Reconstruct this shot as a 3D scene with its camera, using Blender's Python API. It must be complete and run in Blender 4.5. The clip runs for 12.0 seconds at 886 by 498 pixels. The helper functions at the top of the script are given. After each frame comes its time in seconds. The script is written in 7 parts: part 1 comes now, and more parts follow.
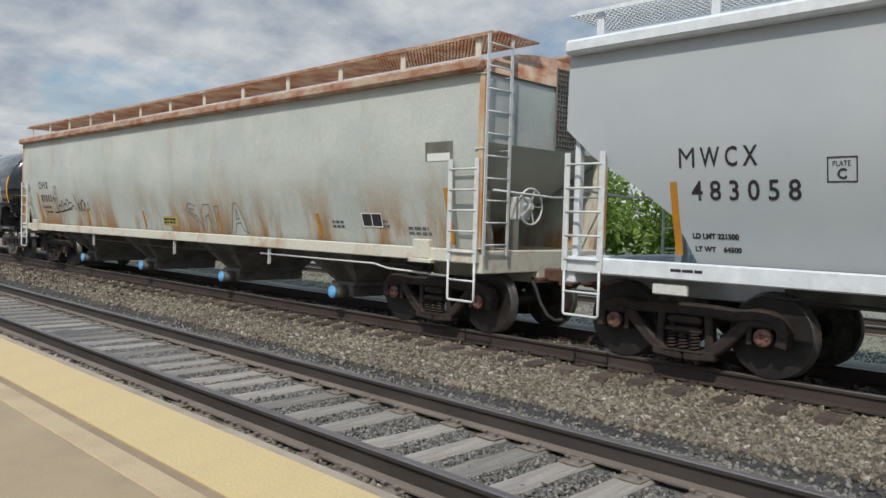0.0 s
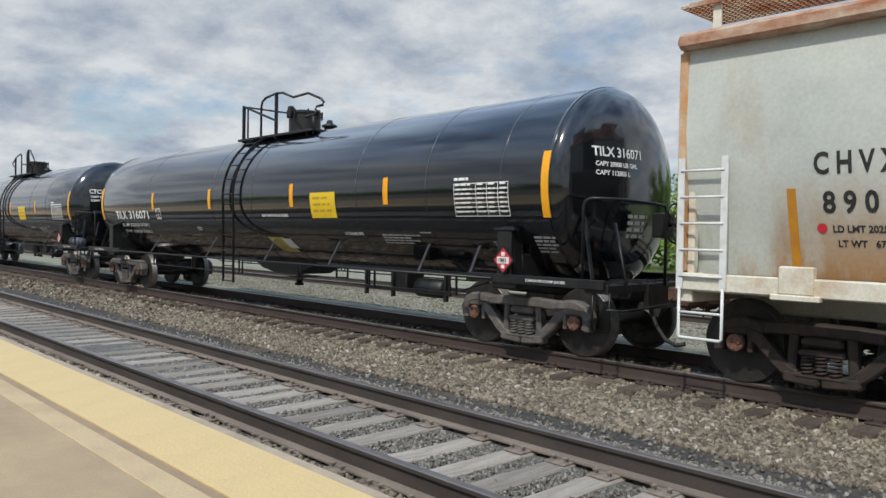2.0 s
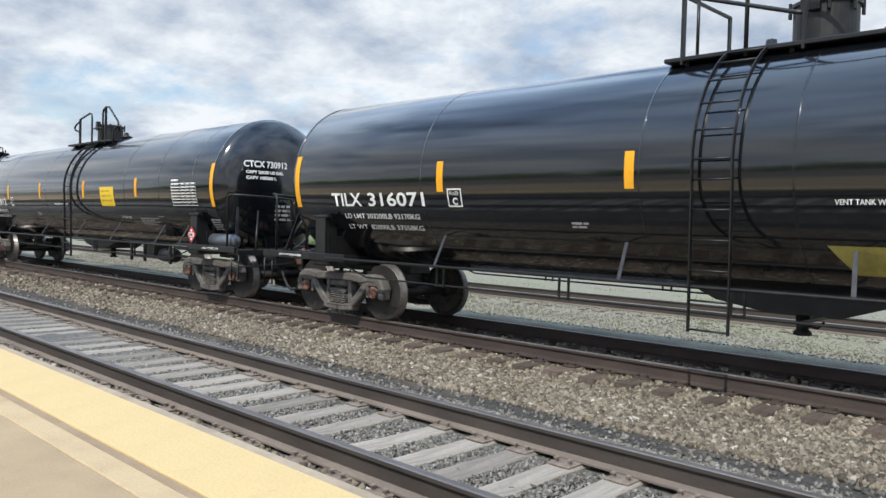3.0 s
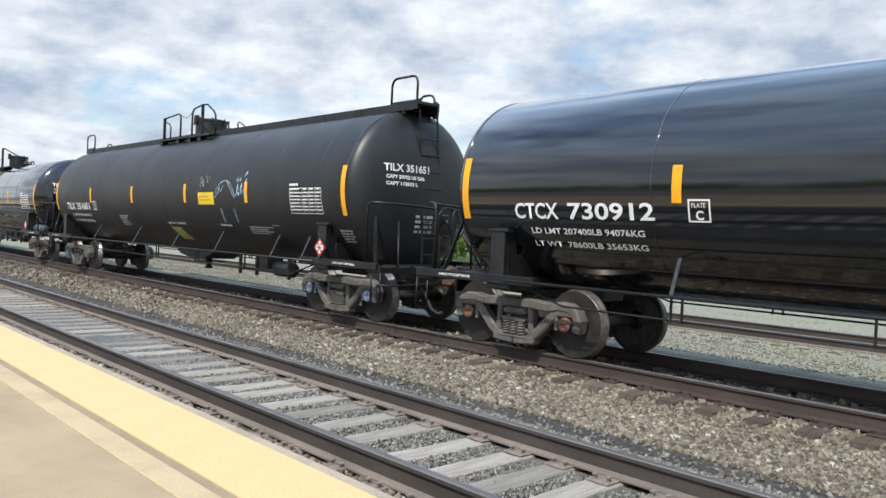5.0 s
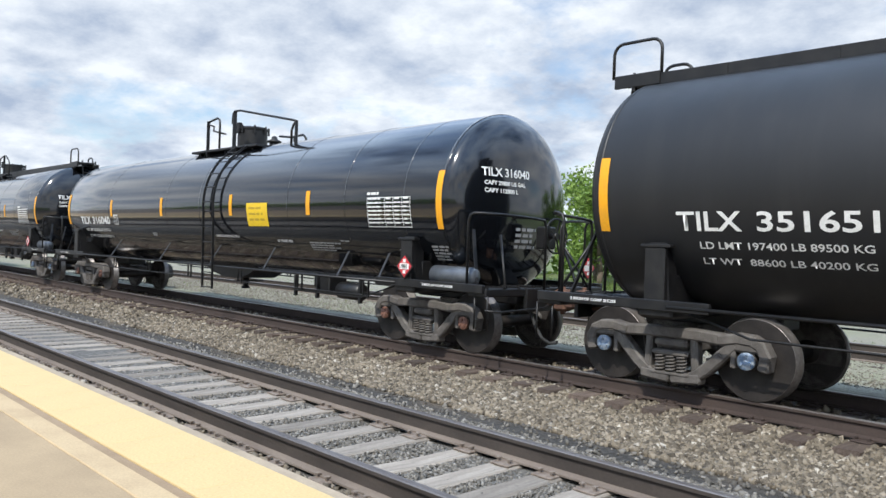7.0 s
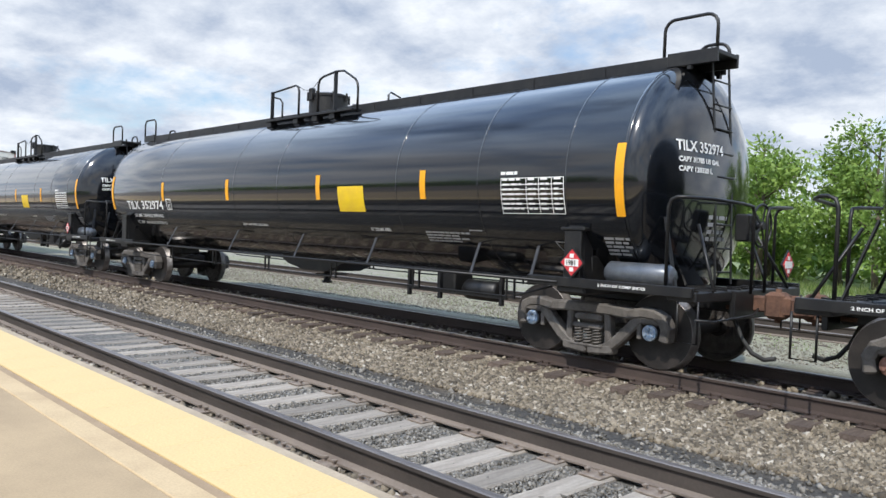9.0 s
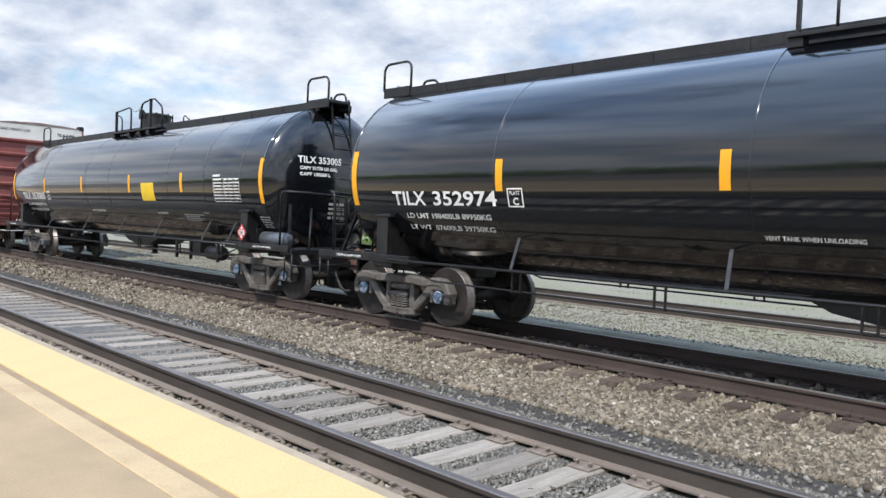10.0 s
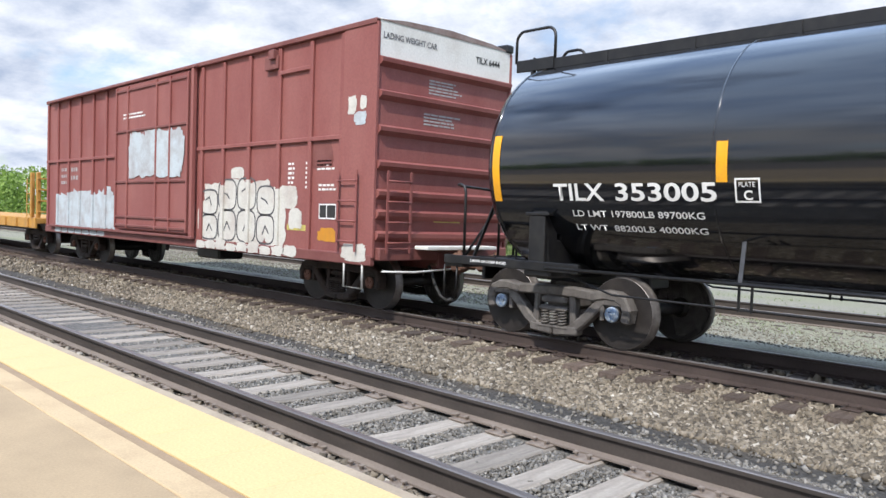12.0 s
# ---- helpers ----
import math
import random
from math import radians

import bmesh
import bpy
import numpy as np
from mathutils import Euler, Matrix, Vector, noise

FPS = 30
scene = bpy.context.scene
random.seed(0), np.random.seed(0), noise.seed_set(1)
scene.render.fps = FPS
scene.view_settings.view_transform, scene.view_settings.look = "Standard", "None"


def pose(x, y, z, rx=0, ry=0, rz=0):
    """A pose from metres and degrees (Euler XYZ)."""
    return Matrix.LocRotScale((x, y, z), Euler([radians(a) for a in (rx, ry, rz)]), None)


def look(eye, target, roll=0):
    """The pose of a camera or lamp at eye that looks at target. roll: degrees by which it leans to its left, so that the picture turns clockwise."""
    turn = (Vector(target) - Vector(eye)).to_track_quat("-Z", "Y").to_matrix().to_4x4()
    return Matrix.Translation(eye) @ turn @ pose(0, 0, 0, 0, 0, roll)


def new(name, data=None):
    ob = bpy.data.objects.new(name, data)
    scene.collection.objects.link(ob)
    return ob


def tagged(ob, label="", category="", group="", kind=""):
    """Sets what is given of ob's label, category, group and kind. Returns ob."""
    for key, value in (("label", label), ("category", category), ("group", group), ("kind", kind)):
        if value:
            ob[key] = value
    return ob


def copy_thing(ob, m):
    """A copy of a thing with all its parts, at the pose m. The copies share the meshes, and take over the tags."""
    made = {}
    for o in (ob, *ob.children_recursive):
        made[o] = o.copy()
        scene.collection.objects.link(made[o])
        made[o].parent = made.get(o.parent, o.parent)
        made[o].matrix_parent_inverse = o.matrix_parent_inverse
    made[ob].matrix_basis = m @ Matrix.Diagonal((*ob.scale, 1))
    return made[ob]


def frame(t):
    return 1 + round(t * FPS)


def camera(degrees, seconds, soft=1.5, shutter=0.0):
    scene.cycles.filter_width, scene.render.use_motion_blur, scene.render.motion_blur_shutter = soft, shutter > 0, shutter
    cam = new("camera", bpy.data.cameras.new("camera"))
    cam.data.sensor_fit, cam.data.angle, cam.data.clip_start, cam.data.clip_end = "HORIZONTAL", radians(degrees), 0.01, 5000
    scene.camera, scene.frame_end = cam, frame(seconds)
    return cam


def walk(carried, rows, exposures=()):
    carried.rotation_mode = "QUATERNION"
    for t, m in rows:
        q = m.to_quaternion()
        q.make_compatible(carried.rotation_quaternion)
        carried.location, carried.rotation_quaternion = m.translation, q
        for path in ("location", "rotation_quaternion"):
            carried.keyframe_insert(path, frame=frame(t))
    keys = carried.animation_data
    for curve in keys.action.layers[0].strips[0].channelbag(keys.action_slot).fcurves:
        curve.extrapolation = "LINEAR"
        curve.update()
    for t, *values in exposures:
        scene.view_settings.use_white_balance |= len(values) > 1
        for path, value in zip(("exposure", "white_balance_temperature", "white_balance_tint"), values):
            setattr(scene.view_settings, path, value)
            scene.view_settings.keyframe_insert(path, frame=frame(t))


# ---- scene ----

# Rail tops lie at z = 0, tracks run along x, the train rolls towards +x.
EYE = (0.0, 0.0, 1.586)
SPEED = 11.03          # metres a second
TRAIN_Y = 9.20         # middle of the train's track
NEAR_Y = 4.22          # middle of the empty track
FAR_Y = 16.75          # middle of the far siding

cam = camera(59.5, 12.0, soft=1.5)
TURNS = [  # seconds, yaw, pitch, roll of the hand-held camera
    (0, 45.27, -1.95, -1.62),
    (0.5, 45.09, -1.57, -1.18),
    (1, 43.61, -1.34, -1.19),
    (1.5, 44.27, -0.31, -1.55),
    (2, 47.09, -1.04, -1.08),
    (2.5, 45.38, -2.10, -1.20),
    (2.7, 44.45, -1.86, -1.45),
    (4.3, 46.35, -0.98, -2.40),
    (4.5, 47.47, -0.88, -2.56),
    (5, 47.49, -1.06, -2.59),
    (5.5, 47.33, -1.18, -2.34),
    (6, 47.38, -1.35, -2.40),
    (6.5, 46.97, -0.92, -2.44),
    (7, 46.36, -0.20, -2.08),
    (8.8, 46.92, -1.39, -2.20),
    (9, 46.84, -1.31, -2.18),
    (9.5, 46.33, -1.97, -2.44),
    (10, 46.13, -1.84, -2.36),
    (10.5, 46.29, -1.84, -1.93),
    (11, 46.85, -2.23, -1.83),
    (11.5, 45.90, -2.33, -1.93),
    (12, 45.97, -2.29, -1.92),
]
walk(cam, [(t, pose(*EYE, 90 + pitch, roll, yaw)) for t, yaw, pitch, roll in TURNS],
     exposures=[(0, -0.64, 6500, 8), (1.5, -0.64, 6500, 8), (2.0, -0.46, 6450, 8), (2.5, -0.12, 6400, 8), (5.5, 0.05, 6350, 8), (7.0, 0.05, 6250, 9), (9.0, 0.04, 6300, 10), (10.5, 0.14, 6300, 11), (12, 0.20, 6300, 12)])

# ---- daylight ----
SUN_ELEV, SUN_AZ = 49.0, 156.0   # degrees; azimuth of the sun counted from +y towards +x


def make_world():
    world = bpy.data.worlds.new("sky")
    scene.world = world
    world.use_nodes = True
    nt = world.node_tree
    nt.nodes.clear()
    N = nt.nodes.new
    out, bg, sky = N("ShaderNodeOutputWorld"), N("ShaderNodeBackground"), N("ShaderNodeTexSky")
    sky.sky_type, sky.sun_disc = "NISHITA", False
    sky.sun_elevation, sky.sun_rotation = radians(SUN_ELEV), radians(SUN_AZ)
    tc, sep = N("ShaderNodeTexCoord"), N("ShaderNodeSeparateXYZ")
    nt.links.new(tc.outputs["Generated"], sep.inputs[0])
    add = N("ShaderNodeMath"); add.operation = "ADD"; add.inputs[1].default_value = 0.30
    mx = N("ShaderNodeMath"); mx.operation = "MAXIMUM"; mx.inputs[1].default_value = 0.0
    nt.links.new(sep.outputs[2], mx.inputs[0]); nt.links.new(mx.outputs[0], add.inputs[0])
    comb = N("ShaderNodeCombineXYZ")
    for i in (0, 1):
        dv = N("ShaderNodeMath"); dv.operation = "DIVIDE"
        nt.links.new(sep.outputs[i], dv.inputs[0]); nt.links.new(add.outputs[0], dv.inputs[1])
        nt.links.new(dv.outputs[0], comb.inputs[i])
    n1, n2 = N("ShaderNodeTexNoise"), N("ShaderNodeTexNoise")
    n1.inputs["Scale"].default_value, n1.inputs["Detail"].default_value, n1.inputs["Roughness"].default_value = 1.9, 10, 0.60
    n2.inputs["Scale"].default_value, n2.inputs["Detail"].default_value, n2.inputs["Roughness"].default_value = 2.9, 10, 0.60
    off = N("ShaderNodeVectorMath"); off.inputs[1].default_value = (5.3, 2.1, 0.4)
    nt.links.new(comb.outputs[0], n1.inputs["Vector"])
    nt.links.new(comb.outputs[0], off.inputs[0]); nt.links.new(off.outputs[0], n2.inputs["Vector"])
    cover, tone = N("ShaderNodeValToRGB"), N("ShaderNodeValToRGB")
    cover.color_ramp.elements[0].position, cover.color_ramp.elements[1].position = 0.34, 0.48
    tone.color_ramp.elements[0].position, tone.color_ramp.elements[1].position = 0.36, 0.60
    tone.color_ramp.elements[0].color = (2.9, 3.4, 4.3, 1)
    tone.color_ramp.elements[1].color = (6.3, 6.5, 6.75, 1)
    nt.links.new(n1.outputs[0], cover.inputs[0]); nt.links.new(n2.outputs[0], tone.inputs[0])
    thin = N("ShaderNodeMapRange")     # clouds break up overhead
    nt.links.new(sep.outputs[2], thin.inputs[0])
    for i, val in enumerate((0.36, 0.80, 1.0, 0.45)):
        thin.inputs[1 + i].default_value = val
    amount = N("ShaderNodeMath"); amount.operation = "MULTIPLY"
    nt.links.new(cover.outputs[0], amount.inputs[0]); nt.links.new(thin.outputs[0], amount.inputs[1])
    lift = N("ShaderNodeCombineXYZ")     # thin sunlit clouds high up are brighter and bluer than those near the horizon
    for axis, most in enumerate((2.2, 2.8, 3.6)):
        rise = N("ShaderNodeMapRange")
        nt.links.new(sep.outputs[2], rise.inputs[0])
        for i, val in enumerate((0.36, 0.85, 1.0, most)):
            rise.inputs[1 + i].default_value = val
        nt.links.new(rise.outputs[0], lift.inputs[axis])
    bright = N("ShaderNodeVectorMath"); bright.operation = "MULTIPLY"
    nt.links.new(tone.outputs[0], bright.inputs[0]); nt.links.new(lift.outputs[0], bright.inputs[1])
    mix = N("ShaderNodeMix"); mix.data_type = "RGBA"
    nt.links.new(amount.outputs[0], mix.inputs[0]); nt.links.new(sky.outputs[0], mix.inputs[6]); nt.links.new(bright.outputs[0], mix.inputs[7])
    nt.links.new(mix.outputs[2], bg.inputs[0]); bg.inputs[1].default_value = 0.15
    nt.links.new(bg.outputs[0], out.inputs[0])


make_world()
sun = new("sun", bpy.data.lights.new("sun", "SUN"))
sun.data.energy, sun.data.angle, sun.data.color = 4.3, radians(0.6), (1.0, 0.935, 0.83)
ce = math.cos(radians(SUN_ELEV))
sun_from = Vector((math.sin(radians(SUN_AZ)) * ce, math.cos(radians(SUN_AZ)) * ce, math.sin(radians(SUN_ELEV))))
sun.matrix_world = look(sun_from * 60, (0, 0, 0))


# ---- materials ----
def shader(name, rough=0.6, metal=0.0):
    m = bpy.data.materials.new(name)
    m.use_nodes = True
    nt = m.node_tree
    b = nt.nodes["Principled BSDF"]
    b.inputs["Roughness"].default_value, b.inputs["Metallic"].default_value = rough, metal
    return m, nt, b


def ramp(nt, source, stops):
    r = nt.nodes.new("ShaderNodeValToRGB")
    e = r.color_ramp.elements
    while len(e) < len(stops):
        e.new(0.5)
    for el, (pos, c) in zip(e, stops):
        el.position, el.color = pos, (*c, 1) if len(c) == 3 else c
    nt.links.new(source, r.inputs[0])
    return r.outputs[0]


def noise_at(nt, scale, detail=5, rough=0.6, stretch=(1, 1, 1), shift=(0, 0, 0)):
    tc, mp, n = nt.nodes.new("ShaderNodeTexCoord"), nt.nodes.new("ShaderNodeMapping"), nt.nodes.new("ShaderNodeTexNoise")
    mp.inputs["Scale"].default_value, mp.inputs["Location"].default_value = stretch, shift
    nt.links.new(tc.outputs["Object"], mp.inputs[0]); nt.links.new(mp.outputs[0], n.inputs["Vector"])
    n.inputs["Scale"].default_value, n.inputs["Detail"].default_value, n.inputs["Roughness"].default_value = scale, detail, rough
    return n.outputs[0]


def blend(nt, fac, a, b, kind="MIX"):
    m = nt.nodes.new("ShaderNodeMix"); m.data_type = "RGBA"; m.blend_type = kind
    for sock, val in ((m.inputs[0], fac), (m.inputs[6], a), (m.inputs[7], b)):
        if isinstance(val, (int, float)):
            sock.default_value = val
        elif isinstance(val, tuple):
            sock.default_value = (*val, 1)
        else:
            nt.links.new(val, sock)
    return m.outputs[2]


def times_(nt, a, b):
    m = nt.nodes.new("ShaderNodeMath"); m.operation = "MULTIPLY"
    for sock, val in zip(m.inputs, (a, b)):
        if isinstance(val, (int, float)):
            sock.default_value = val
        else:
            nt.links.new(val, sock)
    return m.outputs[0]


def bump(nt, b, height, strength=0.3, dist=0.02):
    n = nt.nodes.new("ShaderNodeBump")
    n.inputs["Strength"].default_value, n.inputs["Distance"].default_value = strength, dist
    nt.links.new(height, n.inputs["Height"]); nt.links.new(n.outputs[0], b.inputs["Normal"])


def height_band(nt, lo, hi):
    """1 below the height lo of the thing's own space, 0 above hi."""
    tc, sep, mr = nt.nodes.new("ShaderNodeTexCoord"), nt.nodes.new("ShaderNodeSeparateXYZ"), nt.nodes.new("ShaderNodeMapRange")
    nt.links.new(tc.outputs["Object"], sep.inputs[0]); nt.links.new(sep.outputs[2], mr.inputs[0])
    mr.inputs[1].default_value, mr.inputs[2].default_value, mr.inputs[3].default_value, mr.inputs[4].default_value = lo, hi, 1, 0
    return mr.outputs[0]


def worn(name, base, second, rough=0.6, metal=0.0, scale=3.0, lo=0.4, hi=0.7, fine=40.0, relief=0.15, stretch=(1, 1, 1), dist=0.01, vary=0.0):
    """Two colours in soft patches, fine grain and fine relief."""
    m, nt, b = shader(name, rough, metal)
    col = ramp(nt, noise_at(nt, scale, 6, 0.62, stretch), [(lo, base), (hi, second)])
    grain = ramp(nt, noise_at(nt, fine, 3), [(0.3, (0.88, 0.88, 0.88)), (0.7, (1.07, 1.07, 1.07))])
    col = blend(nt, 1.0, col, grain, "MULTIPLY")
    if vary:
        oi = nt.nodes.new("ShaderNodeObjectInfo")
        col = blend(nt, 1.0, col, ramp(nt, oi.outputs["Random"], [(0, (1 - vary,) * 3), (1, (1 + vary * 0.6,) * 3)]), "MULTIPLY")
    nt.links.new(col, b.inputs["Base Color"])
    bump(nt, b, noise_at(nt, fine, 4), relief, dist)
    return m


def stone_mat(name, tones):
    m, nt, b = shader(name, 0.85)
    g = nt.nodes.new("ShaderNodeNewGeometry")
    col = ramp(nt, g.outputs["Random Per Island"], tones)
    col = blend(nt, 1.0, col, ramp(nt, noise_at(nt, 0.9, 5), [(0.3, (0.72, 0.70, 0.68)), (0.7, (1.1, 1.1, 1.1))]), "MULTIPLY")
    nt.links.new(col, b.inputs["Base Color"])
    bump(nt, b, noise_at(nt, 60, 3), 0.4, 0.006)
    return m


def gloss_black(name, base, rough, coat, dust):
    m, nt, b = shader(name, rough)
    streak = ramp(nt, noise_at(nt, 2.2, 6, 0.6, (1.6, 1, 0.25)), [(0.45, base), (0.8, dust)])
    nt.links.new(streak, b.inputs["Base Color"])
    r = nt.nodes.new("ShaderNodeMapRange")
    nt.links.new(noise_at(nt, 1.1, 5), r.inputs[0])
    r.inputs[3].default_value, r.inputs[4].default_value = rough * 0.75, rough * 1.35
    nt.links.new(r.outputs[0], b.inputs["Roughness"])
    b.inputs["Coat Weight"].default_value, b.inputs["Coat Roughness"].default_value = coat, 0.07
    b.inputs["Coat IOR"].default_value, b.inputs["Specular IOR Level"].default_value = 1.5, 0.48
    bump(nt, b, noise_at(nt, 0.8, 2), 0.06, 0.05)
    return m


def hopper_paint(name, base, pale, rust, amount):
    """Weathered paint with rust that runs upwards from the sill in ragged plumes and blooms below the eave."""
    m, nt, b = shader(name, 0.5)
    col = ramp(nt, noise_at(nt, 0.8, 6), [(0.35, base), (0.7, pale)])
    low = times_(nt, height_band(nt, 1.25, 2.3), ramp(nt, noise_at(nt, 1.0, 7, 0.62, (1.2, 1, 0.30)), [(0.46, (0, 0, 0)), (0.59, (1, 1, 1))]))
    high = times_(nt, ramp(nt, noise_at(nt, 1.6, 7, 0.65, (1, 1, 0.35), (3, 1, 2)), [(0.54, (0, 0, 0)), (0.66, (1, 1, 1))]), 0.55)
    col = blend(nt, times_(nt, low, amount), col, rust)
    col = blend(nt, times_(nt, high, amount * 0.45), col, (0.42, 0.27, 0.13))
    if amount:
      col = blend(nt, times_(nt, ramp(nt, noise_at(nt, 0.7, 5, 0.6, (1, 1, 1), (8, 0, 0)), [(0.55, (0, 0, 0)), (0.75, (1, 1, 1))]), 0.35), col, (0.20, 0.20, 0.19))
    col = blend(nt, 0.6 if amount else 0.12, col, ramp(nt, noise_at(nt, 25, 3), [(0.3, (0.85, 0.85, 0.85)), (0.7, (1.08, 1.08, 1.08))]), "MULTIPLY")
    nt.links.new(col, b.inputs["Base Color"])
    bump(nt, b, noise_at(nt, 1.3, 3, 0.5, (1, 1, 0.4)), 0.12, 0.06)
    return m


